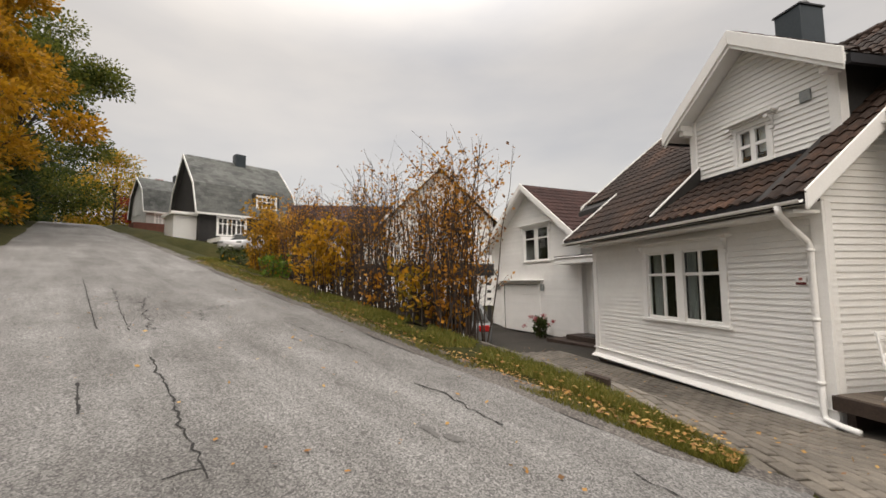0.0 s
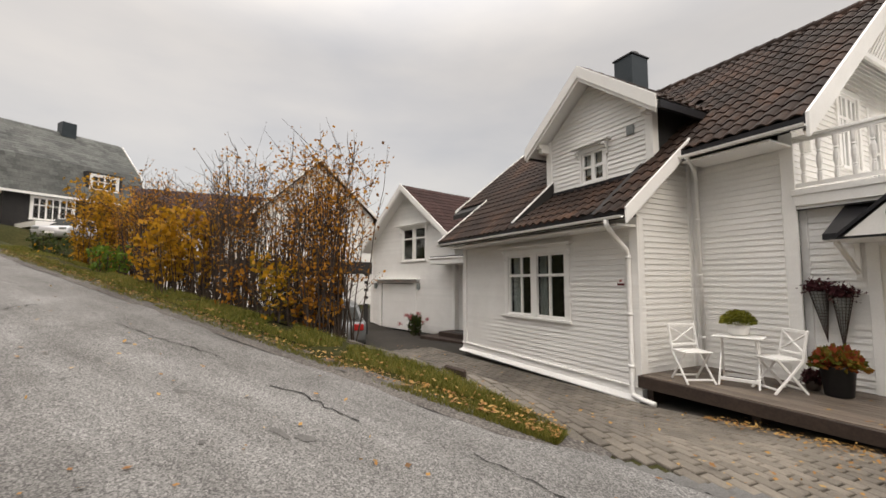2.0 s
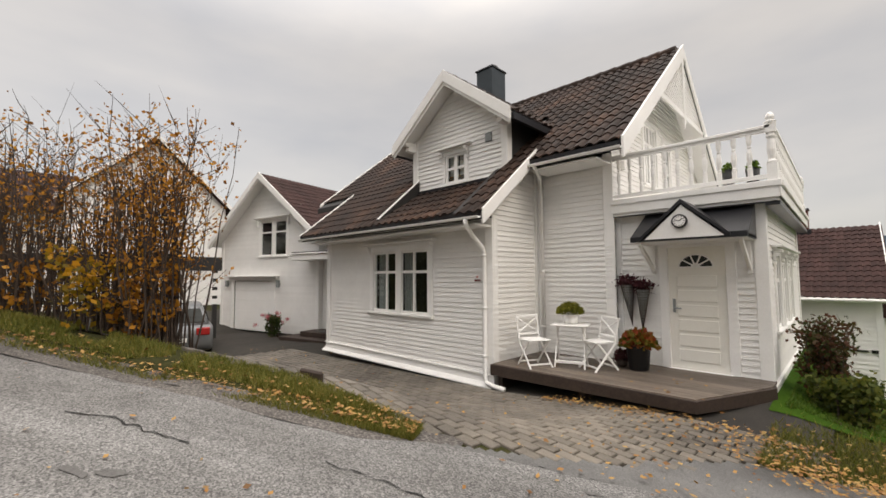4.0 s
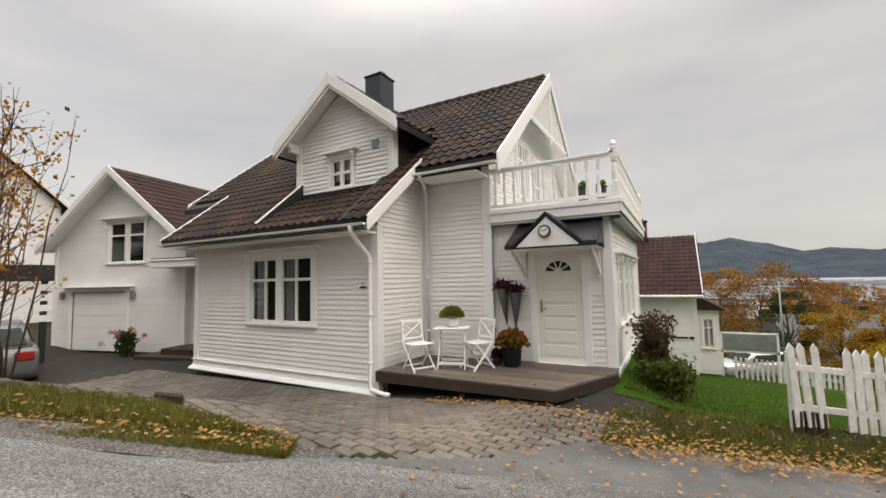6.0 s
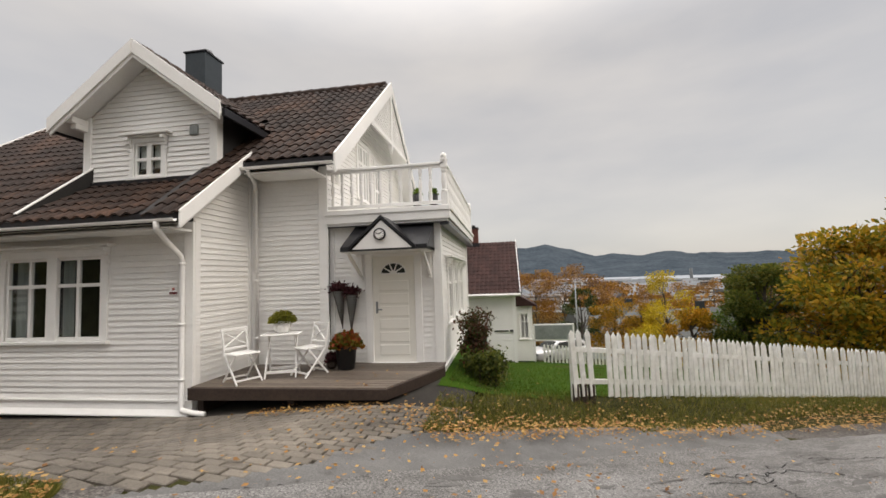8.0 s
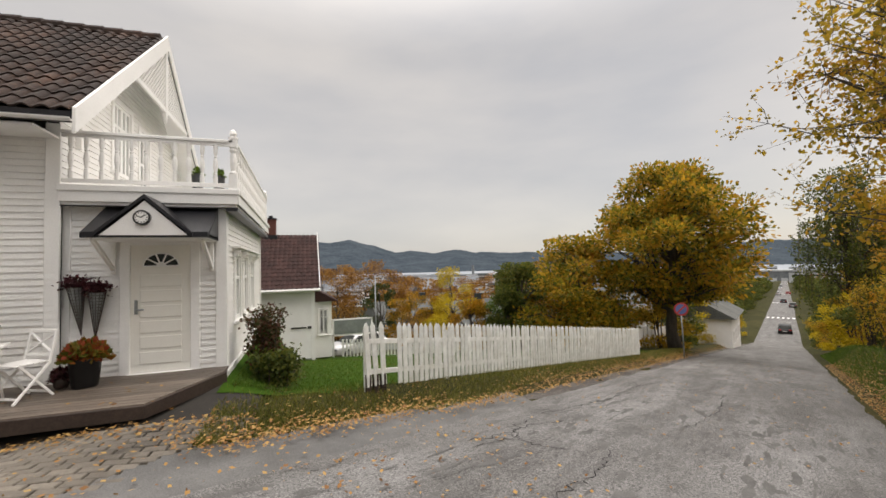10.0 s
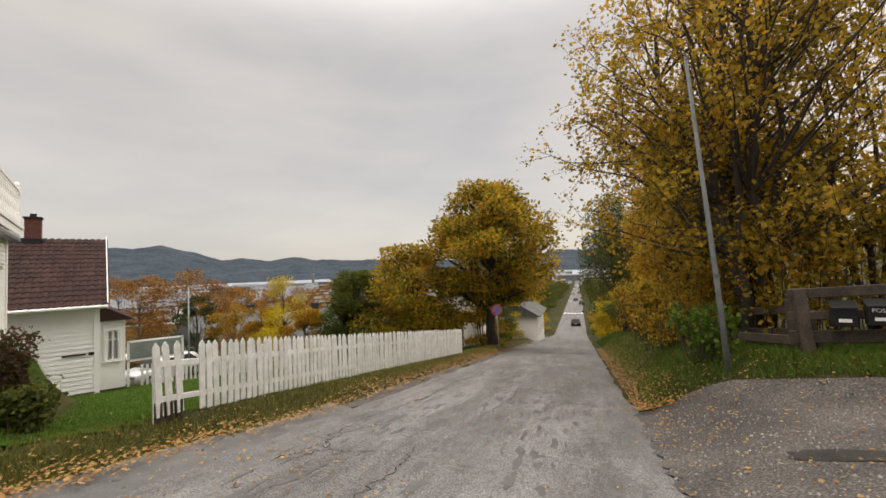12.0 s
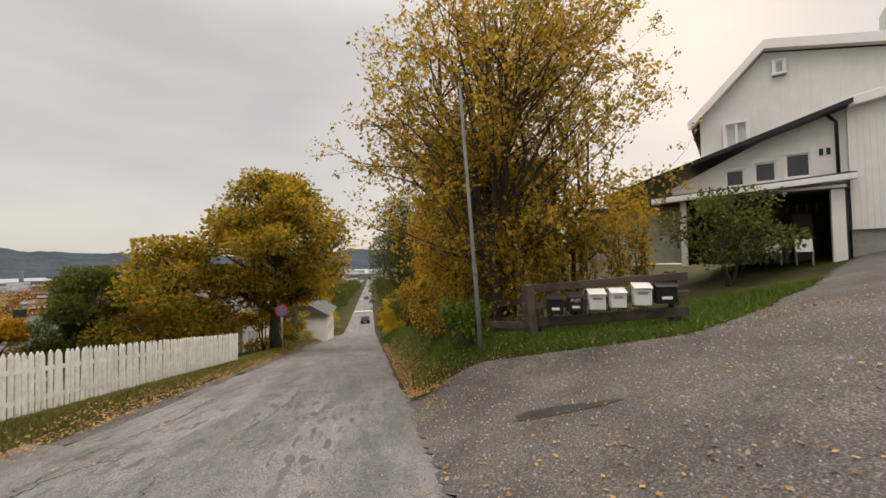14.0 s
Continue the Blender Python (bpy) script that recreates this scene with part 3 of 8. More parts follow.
def window(parent, o, ax, n, w, h, cols, transom=0.7, casing=0.11, hood=True, drape=None, name="window", net=False, bars=True):
    """A wooden window standing in an opening; o: lower left corner of the opening. cols: sashes side by side."""
    o, ax, n = Vector(o), Vector(ax), Vector(n)
    up = Vector((0, 0, 1))

    def bar(m, a, b, za, zb, out, deep):
        m.prism([o + ax * a + up * za + n * out, o + ax * b + up * za + n * out, o + ax * b + up * zb + n * out, o + ax * a + up * zb + n * out], -n * deep)

    rim = ((-casing, -0.06), (0, -0.06), (0, h), (w, h), (w, -0.06), (w + casing, -0.06), (w + casing, h + casing), (-casing, h + casing))
    f = Mesh().prism([o + ax * a + up * b + n * 0.045 for a, b in rim], -n * 0.06)
    fr = part(name, f, TRIM, parent, "white painted wooden window with small panes", 0.006)
    s = Mesh()
    bar(s, -casing - 0.03, w + casing + 0.03, -0.05, 0.0, 0.085, 0.14)
    part("sill", s, TRIM, fr, "", 0.006)
    if hood:
        s = Mesh()
        bar(s, -casing - 0.12, w + casing + 0.12, h + casing + 0.03, h + casing + 0.07, 0.17, 0.17)
        bar(s, -casing - 0.06, w + casing + 0.06, h + casing, h + casing + 0.03, 0.09, 0.09)
        part("hood", s, TRIM, fr, "projecting moulded head board", 0.006)
        for a in (-casing - 0.03, w + casing - 0.05):
            c = Mesh()
            for k, (out, zz) in enumerate(((0.15, 0.0), (0.11, -0.06), (0.07, -0.12), (0.06, -0.2))):
                bar(c, a, a + 0.08, h + casing + zz - 0.06, h + casing + zz + 0.002, out, out - 0.02)
            part("bracket", c, TRIM, fr, "", 0.008)
    # Added near-black box behind the window; its colour supplies the room's dimness.
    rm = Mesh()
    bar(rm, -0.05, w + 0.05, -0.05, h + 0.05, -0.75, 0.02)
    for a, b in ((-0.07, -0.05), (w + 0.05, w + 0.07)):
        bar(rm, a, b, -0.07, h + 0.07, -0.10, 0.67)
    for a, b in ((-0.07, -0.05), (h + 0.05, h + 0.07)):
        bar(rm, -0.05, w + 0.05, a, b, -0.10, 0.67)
    part("dim_interior", rm, INSIDE_SHADE, fr, "added box behind the glass, coloured dark for an unlit room")
    sw = w / cols
    for c in range(cols):
        a, b = c * sw, (c + 1) * sw
        m = Mesh()
        e = 0.05
        bar(m, a, a + e, 0, h, 0.012, 0.06)
        bar(m, b - e, b, 0, h, 0.012, 0.06)
        bar(m, a + e, b - e, 0, e + 0.01, 0.012, 0.06)
        bar(m, a + e, b - e, h - e, h, 0.012, 0.06)
        zt = h * transom
        bar(m, a + e, b - e, zt - 0.03, zt + 0.03, 0.012, 0.05)
        if bars:
            bar(m, (a + b) / 2 - 0.03, (a + b) / 2 + 0.03, e, zt - 0.03, 0.010, 0.05)
            bar(m, (a + b) / 2 - 0.03, (a + b) / 2 + 0.03, zt + 0.03, h - e, 0.010, 0.05)
        part("sash", m, TRIM, fr, "", 0.004)
        g = Mesh()
        bar(g, a + e, b - e, e, h - e, -0.02, 0.006)
        pane = part("pane", g, GLASS, fr)
        pane.visible_shadow = False
        if drape:
            m = Mesh()
            for p0, p1 in ((a + 0.03, a + sw * 0.3), (b - sw * 0.2, b - 0.02)):
                k = 8
                pts = [o + ax * (p0 + (p1 - p0) * i / k) - n * (0.13 + 0.025 * math.sin(i * 2.2)) for i in range(k + 1)]
                m.add([p + up * 0.05 for p in pts] + [p + up * (h - 0.02) for p in pts], [(i, i + 1, k + 2 + i, k + 1 + i) for i in range(k)])
            part("curtain", m, drape, fr, "pale curtain behind the glass")
        if net:
            m = Mesh()
            bar(m, a + 0.04, b - 0.04, h * 0.06, h * 0.96, -0.09, 0.004)
            part("curtain", m, LACE, fr, "white net curtain")
    return fr


def verge_board(parent, p, q, w=0.20, t=0.035, name="bargeboard", drop=0.0, side=(1, 0, 0)):
    """A white board along a roof's sloping edge, its top edge on p-q."""
    p, q, s = Vector(p), Vector(q), Vector(side)
    d = Vector((0, 0, -w))
    m = Mesh().prism([p, q, q + d, p + d], s * t)
    part(name, m, TRIM, parent, "white bargeboard", 0.006)


# ---- the white house ----
DCX, DW, DY0 = -1.62, 1.40, 0.85
DAP, DSL = 6.42, 0.746
house = thing("white_house", "white weatherboard house with dark brown tiled roof, dormer and balcony", "house")
RIDGE_Y, RIDGE_Z = 4.7, 7.25


def roof_z(y):
    return RIDGE_Z - 0.8 * abs(RIDGE_Y - y)


SL = Vector((0, 1, 0.8)).normalized()
# extension: front wall, side walls
WIN = (-3.55, -1.65, 1.13, 2.52)
plank_wall(house, "front_wall", (0, 0, 0), (1, 0, 0), (0, -1, 0), 0.2, 3.0, lambda z: -5.63, lambda z: 0.0, [WIN])
plank_wall(house, "extension_side_wall", (0, 0, 0), (0, 1, 0), (1, 0, 0), 0.2, 4.12, lambda z: max(0.0, (z - 3.0) / 0.8 - 0.35), lambda z: 1.55)
plank_wall(house, "extension_end_wall", (-5.63, 0, 0), (0, 1, 0), (-1, 0, 0), 0.0, 4.0, lambda z: max(0.0, (z - 3.0) / 0.8 - 0.35), lambda z: 1.55, boards=False)
window(house, (WIN[0], 0, WIN[2]), (1, 0, 0), (0, -1, 0), 1.90, 1.39, 2, 0.66, 0.13, drape=DRAPE)
m = Mesh()
m.box(-2.70, -0.05, 1.085, -2.50, 0.02, 2.52)
part("mullion_board", m, TRIM, house, "white board between the two sashes", 0.006)
# main block
plank_wall(house, "main_front_wall", (0, 1.55, 0), (1, 0, 0), (0, -1, 0), 0.2, 4.12, lambda z: -7.4, lambda z: 1.58, [(-5.5, 0.0, 0, 3.9)])
plank_wall(house, "gable_wall", (1.58, 1.55, 0), (0, 1, 0), (1, 0, 0), 3.0, 6.95, lambda z: max(0, (z - 4.55) / 0.8), lambda z: min(6.3, 6.3 - (z - 4.55) / 0.8), [(1.75, 2.55, 3.9, 5.25), (3.05, 3.6, 3.3, 5.1)])
window(house, (1.58, 3.30, 3.9), (0, 1, 0), (1, 0, 0), 0.8, 1.35, 2, 0.68, 0.10, hood=False, net=True)
window(house, (1.58, 4.60, 3.3), (0, 1, 0), (1, 0, 0), 0.55, 1.8, 1, 0.6, 0.09, hood=False)
plank_wall(house, "rear_gable_wall", (-7.4, 1.55, 0), (0, 1, 0), (-1, 0, 0), 0.0, 6.9, lambda z: max(0, (z - 4.55) / 0.8), lambda z: min(6.3, 6.3 - (z - 4.55) / 0.8), boards=False)
plank_wall(house, "back_wall", (-7.4, 7.85, -2.0), (1, 0, 0), (0, 1, 0), 0.0, 6.3, lambda z: 0, lambda z: 9.0, boards=False)
plank_wall(house, "lower_gable_wall", (1.55, 6.9, -2.0), (0, 1, 0), (1, 0, 0), 0.0, 6.2, lambda z: 0, lambda z: 0.95, boards=False)
# corner boards
for x0, y0, x1, y1, z0, z1 in ((-0.12, -0.045, 0.045, 0.0, 0.0, 3.0), (0.0, 0.0, 0.045, 0.12, 0.0, 3.02), (-5.675, -0.045, -5.5, 0.0, 0.0, 3.0), (1.44, 1.50, 1.62, 1.55, 0.3, 4.2), (0.0, 1.43, 0.045, 1.55, 0.3, 4.1), (0.045, 1.505, 0.15, 1.55, 0.3, 4.1)):
    part("corner_board", Mesh().box(x0, y0, z0, x1, y1, z1), TRIM, house, "", 0.006)
# skirting with drip edge
m = Mesh()
m.prism([(-5.70, -0.02, -0.02), (-5.70, -0.05, -0.02), (-5.70, -0.05, 0.05), (-5.70, -0.02, 0.2)], (5.74, 0, 0))
m.box(-5.70, -0.075, 0.18, 0.05, -0.0, 0.205)
m.prism([(-5.70, -0.05, 0.02), (-5.70, -0.16, -0.03), (-5.70, -0.16, -0.005), (-5.70, -0.05, 0.055)], (5.76, 0, 0))
part("skirting_board", m, TRIM, house, "white sloping drip board along the foot", 0.004)
part("foundation", Mesh().box(-5.6, 0.0, -0.8, -0.02, 1.5, 0.2).box(-7.3, 1.6, -1.5, 1.5, 7.8, 0.3), CONCRETE, house)

# roof: slabs with white soffits, then tiles
roof = part("roof", Mesh().prism([(-7.9, 0.88, roof_z(0.88) - 0.16), (-7.9, RIDGE_Y, RIDGE_Z - 0.16), (-7.9, 8.4, roof_z(8.4) - 0.16), (-7.9, 8.4, roof_z(8.4)), (-7.9, RIDGE_Y, RIDGE_Z), (-7.9, 0.88, roof_z(0.88))], (9.98, 0, 0)), DARK_CLAD_AND_SHADE, house, "dark brown tiled roof")
part("soffit", Mesh().prism([(-7.88, 1.03, roof_z(1.03) - 0.17), (-7.88, RIDGE_Y, RIDGE_Z - 0.17), (-7.88, 8.38, roof_z(8.38) - 0.17), (-7.88, 8.38, roof_z(8.38) - 0.19), (-7.88, RIDGE_Y, RIDGE_Z - 0.19), (-7.88, 1.03, roof_z(1.03) - 0.19)], (9.93, 0, 0)), TRIM, house, "white soffit boards")
cat = Mesh()
for xa, xb in ((-6.15, -2.85), (-0.5, 0.28)):
    cat.prism([(xa, -0.55, roof_z(-0.55) - 0.14), (xa, 1.1, roof_z(1.1) - 0.14), (xa, 1.1, roof_z(1.1)), (xa, -0.55, roof_z(-0.55))], (xb - xa, 0, 0))
STRIP = (3.93 - roof_z(-0.55)) / 1.43


def strip_z(y):
    return roof_z(-0.55) + STRIP * (y + 0.55)


cat.prism([(-2.86, -0.55, roof_z(-0.55) - 0.14), (-2.86, 0.9, strip_z(0.9) - 0.14), (-2.86, 0.9, strip_z(0.9)), (-2.86, -0.55, roof_z(-0.55))], (2.38, 0, 0))
part("lean_to_slab", cat, DARK_CLAD_AND_SHADE, house)
part("soffit", Mesh().prism([(-6.12, -0.53, roof_z(-0.53) - 0.145), (-6.12, 0.0, roof_z(0.0) - 0.145), (-6.12, 0.0, roof_z(0.0) - 0.165), (-6.12, -0.53, roof_z(-0.53) - 0.165)], (6.36, 0, 0)), TRIM, house, "white soffit boards")


def on_roof(p):
    if p.x > 1.99:
        return False
    if p.y < 1.0:
        return -6.12 < p.x < 0.2 and not -2.9 < p.x < -0.45 or p.x > 0.35 and p.y > 0.80
    if DCX - 1.28 < p.x < DCX + 1.28 and 0.8 < p.y < 2.6:
        return False
    return True


tiles(roof, (-7.88, -0.60, roof_z(-0.60) + 0.005), (1, 0, 0), SL, 10.0, 6.70, on_roof, lambda p: p.y < 1.0 or (p.x > -2.9 and p.y < 3.7), TILE, TILE_J)
tiles(roof, (-2.88, -0.60, roof_z(-0.55) - 0.02), (1, 0, 0), Vector((0, 1, STRIP)).normalized(), 2.43, 1.80, lambda p: True, lambda p: True, TILE, TILE_J)
# ridge caps
m = Mesh()
for i in range(28):
    x = -7.9 + i * 0.352
    m.tube([(x, RIDGE_Y, RIDGE_Z - 0.01), (x + 0.36, RIDGE_Y, RIDGE_Z + 0.015)], 0.12, 10)
part("ridge_tiles", m, TILE_J, roof)["kind"] = "stuff"
# bargeboards of the main gable and the lean-to
for xx in (2.07, ):
    verge_board(house, (xx, 0.77, roof_z(0.77) + 0.11), (xx, RIDGE_Y, RIDGE_Z + 0.11), 0.36, 0.045)
    verge_board(house, (xx, 8.42, roof_z(8.42) + 0.09), (xx, RIDGE_Y, RIDGE_Z + 0.09), 0.26)
    verge_board(house, (xx - 0.05, 1.02, roof_z(1.02) - 0.10), (xx - 0.05, RIDGE_Y, RIDGE_Z - 0.10), 0.13, name="under_board")
verge_board(house, (0.27, -0.62, roof_z(-0.62) + 0.09), (0.27, 1.12, roof_z(1.12) + 0.09), 0.26)
verge_board(house, (0.22, -0.55, roof_z(-0.55) - 0.1), (0.22, 1.1, roof_z(1.1) - 0.1), 0.13, name="under_board")
verge_board(house, (-6.18, -0.62, roof_z(-0.62) + 0.09), (-6.18, 1.12, roof_z(1.12) + 0.09), 0.20)
verge_board(house, (-7.95, 0.98, roof_z(0.98) + 0.09), (-7.95, RIDGE_Y, RIDGE_Z + 0.09), 0.20)
# soffit wedges under the eaves
part("eaves_board", Mesh().box(-5.7, -0.5, 2.83, 0.02, -0.0, 2.87).box(0.30, 0.88, 3.97, 1.6, 1.50, 4.0), TRIM, house, "flat white boards under the eaves")
# black eaves flashing and white gutters
part("eaves_flashing", Mesh().box(-6.14, -0.60, 2.93, 0.27, -0.57, 3.06).box(0.3, 0.84, 4.03, 2.06, 0.87, 4.18), BLACK_METAL, house, "black sheet metal edge over the gutter")


def gutter(a, b, y, z):
    m = Mesh()
    pts = [(math.cos(t) * 0.045, math.sin(t) * 0.045) for t in [math.pi + math.pi * i / 8 for i in range(9)]] + [(math.cos(t) * 0.039, math.sin(t) * 0.039) for t in [2 * math.pi - math.pi * i / 8 for i in range(9)]]
    m.prism([(a, y + p, z + q) for p, q in pts], (b - a, 0, 0))
    part("gutter", m, TRIM, house, "white half-round gutter")


gutter(-6.12, 0.25, -0.66, 2.96)
gutter(0.3, 2.06, 0.78, 4.07)
pipe = Mesh()
pipe.tube([(-0.06, -0.66, 2.93), (-0.06, -0.64, 2.82), (-0.10, -0.42, 2.66), (-0.10, -0.14, 2.45), (-0.10, -0.10, 2.35), (-0.10, -0.10, 0.16), (-0.06, -0.13, 0.07), (0.14, -0.16, 0.04), (0.36, -0.18, 0.03)], 0.042, 10)
for z in (0.5, 1.35, 2.3):
    pipe.tube([(-0.10, -0.10, z), (-0.10, -0.10, z + 0.05)], 0.05, 10)
part("downpipe", pipe, TRIM, house, "white metal downpipe with bent foot", smooth=True)
pipe = Mesh().tube([(0.42, 0.78, 4.05), (0.40, 0.9, 3.98), (0.24, 1.3, 3.9), (0.17, 1.45, 3.75), (0.17, 1.46, 0.42)], 0.036, 10)
for z in (0.9, 2.0, 3.0, 3.75):
    pipe.tube([(0.17, 1.46, z), (0.17, 1.46, z + 0.05)], 0.044, 10)
part("downpipe", pipe, TRIM, house, "white metal downpipe", smooth=True)

# dormer


def dorm_z(x):
    return DAP - DSL * abs(x - DCX)


plank_wall(house, "dormer_front_wall", (DCX, DY0, 0), (1, 0, 0), (0, -1, 0), 3.93, 6.2, lambda z: max(-DW, -(6.27 - z) / DSL), lambda z: min(DW, (6.27 - z) / DSL), [(-0.32, 0.28, 4.05, 4.72)])
window(house, (DCX - 0.32, DY0, 4.05), (1, 0, 0), (0, -1, 0), 0.60, 0.67, 2, 0.52, 0.09, net=True, bars=False)
for sgn in (-1, 1):
    x = DCX + sgn * DW
    part("dormer_cheek", Mesh().prism([(x, DY0, 3.9), (x, DY0, 5.32), (x, 2.35, 5.32)], (-sgn * 0.08, 0, 0)), DARK_CLAD_AND_SHADE, house, "black clad side of the dormer")
    part("corner_board", Mesh().box(x - (0.13 if sgn > 0 else 0.0), DY0 - 0.045, 3.95, x + (0.0 if sgn > 0 else 0.13), DY0 + 0.0, 5.3).box(x - (0.0 if sgn > 0 else 0.03), DY0 - 0.045, 4.1, x + (0.03 if sgn > 0 else 0.0), DY0 + 0.12, 5.3), TRIM, house, "", 0.005)
    e = DCX + sgn * 1.75
    slab = part("dormer_roof", Mesh().prism([(DCX, 0.47, DAP - 0.12), (e, 0.47, dorm_z(e) - 0.12), (e, 0.47, dorm_z(e)), (DCX, 0.47, DAP)], (0, 3.4, 0)), TRIM, house, "tiled dormer roof with white soffit")
    up = Vector((-sgn, 0, DSL)).normalized()
    ax = Vector((0, sgn, 0))
    tiles(slab, (e + sgn * 0.03, 0.47 if sgn > 0 else 3.87, dorm_z(e) + 0.005), ax, up, 3.4, 2.25, lambda p: p.z > roof_z(p.y) - 0.1 and p.y > 0.56, lambda p: False, TILE, TILE_J)
    p, q = (e + sgn * 0.03, 0.44, dorm_z(e) + 0.075), (DCX, 0.44, DAP + 0.115)
    verge_board(house, p, q, 0.27, 0.035, side=(0, -1, 0))
    verge_board(house, (e, 0.47, dorm_z(e) - 0.13), (DCX, 0.47, DAP - 0.11), 0.12, 0.03, "under_board", side=(0, -1, 0))
    part("eaves_edge", Mesh().box(min(e, e + sgn * 0.06), 0.5, dorm_z(e) - 0.16, max(e, e + sgn * 0.06), 2.0, dorm_z(e) - 0.02), BLACK_METAL, house, "black metal eaves edge")
    part("purlin_end", Mesh().box(x - 0.07, 0.5, 5.12, x + 0.07, DY0, 5.24).box(x - 0.07, 0.58, 5.02, x + 0.07, DY0, 5.13), TRIM, house, "", 0.012)
m = Mesh()
for i in range(9):
    m.tube([(DCX, 0.45 + i * 0.35, DAP + 0.0), (DCX, 0.45 + i * 0.35 + 0.36, DAP + 0.02)], 0.10, 10)
part("ridge_tiles", m, TILE_J, house)["kind"] = "stuff"
part("vent", Mesh().box(-0.76, 0.80, 4.78, -0.59, 0.84, 4.97), STEEL, house, "small grey wall vent", 0.01)
# dark cut beside the lower strip of roof, with white flashing
part("roof_cheek", Mesh().prism([(-2.87, -0.40, strip_z(-0.40)), (-2.87, 0.95, strip_z(0.95)), (-2.87, 0.95, roof_z(0.95) + 0.14), (-2.87, -0.40, roof_z(-0.40) + 0.06)], (0.03, 0, 0)), DARK_CLAD_AND_SHADE, house, "black clad side of the raised roof")
part("flashing", Mesh().beam((-2.86, -0.42, roof_z(-0.42) + 0.075), (-2.86, 0.93, roof_z(0.93) + 0.155), 0.05, 0.02), TRIM, house, "white metal flashing")
part("flashing", Mesh().box(-2.85, 0.78, 3.88, -0.25, 0.822, 4.015), BLACK_METAL, house, "dark metal flashing")

# chimney
ch = Mesh().box(-3.30, 3.65, 6.0, -2.70, 4.32, 8.22)
chimney = part("chimney", ch, CHIM, house, "grey sheet-clad chimney", 0.01)
part("cap", Mesh().box(-3.33, 3.62, 8.22, -2.67, 4.35, 8.26), BLACK_METAL, chimney)
part("cowl", Mesh().lathe((-2.9, 4.0, 8.26), [(0.14, 0), (0.15, 0.08), (0.10, 0.17), (0.02, 0.2)]), BLACK_METAL, chimney, smooth=True)

# gable peak ornament
GX = 2.03
part("collar_beam", Mesh().box(GX, 2.98, 5.58, GX + 0.05, 6.42, 5.68), TRIM, house, "", 0.006)
part("king_post", Mesh().box(GX - 0.01, 4.64, 5.45, GX + 0.06, 4.76, 7.0).prism([(GX, 4.64, 5.45), (GX, 4.76, 5.45), (GX, 4.70, 5.32)], (0.05, 0, 0)), TRIM, house, "", 0.006)
m = Mesh()
for i in range(30):
    y = 3.1 + i * 0.11
    for sg_ in (-1, 1):
        reach = min((roof_z(y) - 0.12 - 5.68) / (1 + 0.8) if (y - RIDGE_Y) * sg_ > 0 else (roof_z(y) - 0.12 - 5.68) / 0.2, 1.2)
        while reach > 0.02 and roof_z(y + sg_ * reach) - 0.12 < 5.68 + reach:
            reach -= 0.02
        if reach > 0.06:
            m.beam((GX + 0.012 + 0.008 * sg_, y, 5.68), (GX + 0.012 + 0.008 * sg_, y + sg_ * reach, 5.68 + reach), 0.022, 0.012, (1, 0, 0))
part("lattice", m, TRIM, house, "white diagonal lattice in the gable peak")
part("peak_panel", Mesh().prism([(GX - 0.02, 3.05, 5.65), (GX - 0.02, 6.35, 5.65), (GX - 0.02, 4.7, 6.97)], (0.015, 0, 0)), WHITE, house)
part("bracket", Mesh().beam((1.6, 2.0, 4.3), (1.9, 2.0, 4.75), 0.08, 0.08).box(1.58, 1.96, 3.95, 1.68, 2.04, 4.75), TRIM, house, "white curved gable bracket", 0.01)

# porch under the balcony
DOOR = (2.41, 3.28, 0.38, 2.44)
PY = 1.70
plank_wall(house, "porch_front_wall", (0, PY, 0), (1, 0, 0), (0, -1, 0), 0.3, 3.0, lambda z: 1.55, lambda z: 3.74, [DOOR])
PW = [(0.85, 1.55, 1.05, 2.25), (1.95, 2.65, 1.05, 2.25), (3.05, 3.75, 1.05, 2.25)]
plank_wall(house, "porch_side_wall", (3.74, PY, 0), (0, 1, 0), (1, 0, 0), 0.3, 3.0, lambda z: 0, lambda z: 5.3, PW)
for a, b, c, d in PW:
    window(house, (3.74, PY + a, c), (0, 1, 0), (1, 0, 0), b - a, d - c, 1, 0.66, 0.10, net=False)
plank_wall(house, "porch_back_wall", (1.6, 7.0, 0), (1, 0, 0), (0, 1, 0), -1.5, 3.0, lambda z: 0, lambda z: 2.14, boards=False)
part("porch_foundation", Mesh().box(1.65, PY + 0.02, -2.0, 3.70, 6.98, 0.3), CONCRETE, house)
for bx in ((3.62, PY - 0.045, 0.25, 3.785, PY, 3.0), (3.74, PY, 0.25, 3.785, PY + 0.12, 3.0), (1.58, PY - 0.045, 0.3, 1.68, PY, 3.0), (3.74, 6.88, 0.0, 3.785, 7.02, 3.0)):
    part("corner_board", Mesh().box(*bx), TRIM, house, "", 0.006)
part("skirting_board", Mesh().box(3.74, PY - 0.02, 0.12, 3.80, 7.02, 0.34).prism([(3.80, PY - 0.02, 0.12), (3.86, PY - 0.02, 0.10), (3.80, PY - 0.02, 0.2)], (0, 5.3, 0)), TRIM, house, "white drip board", 0.004)
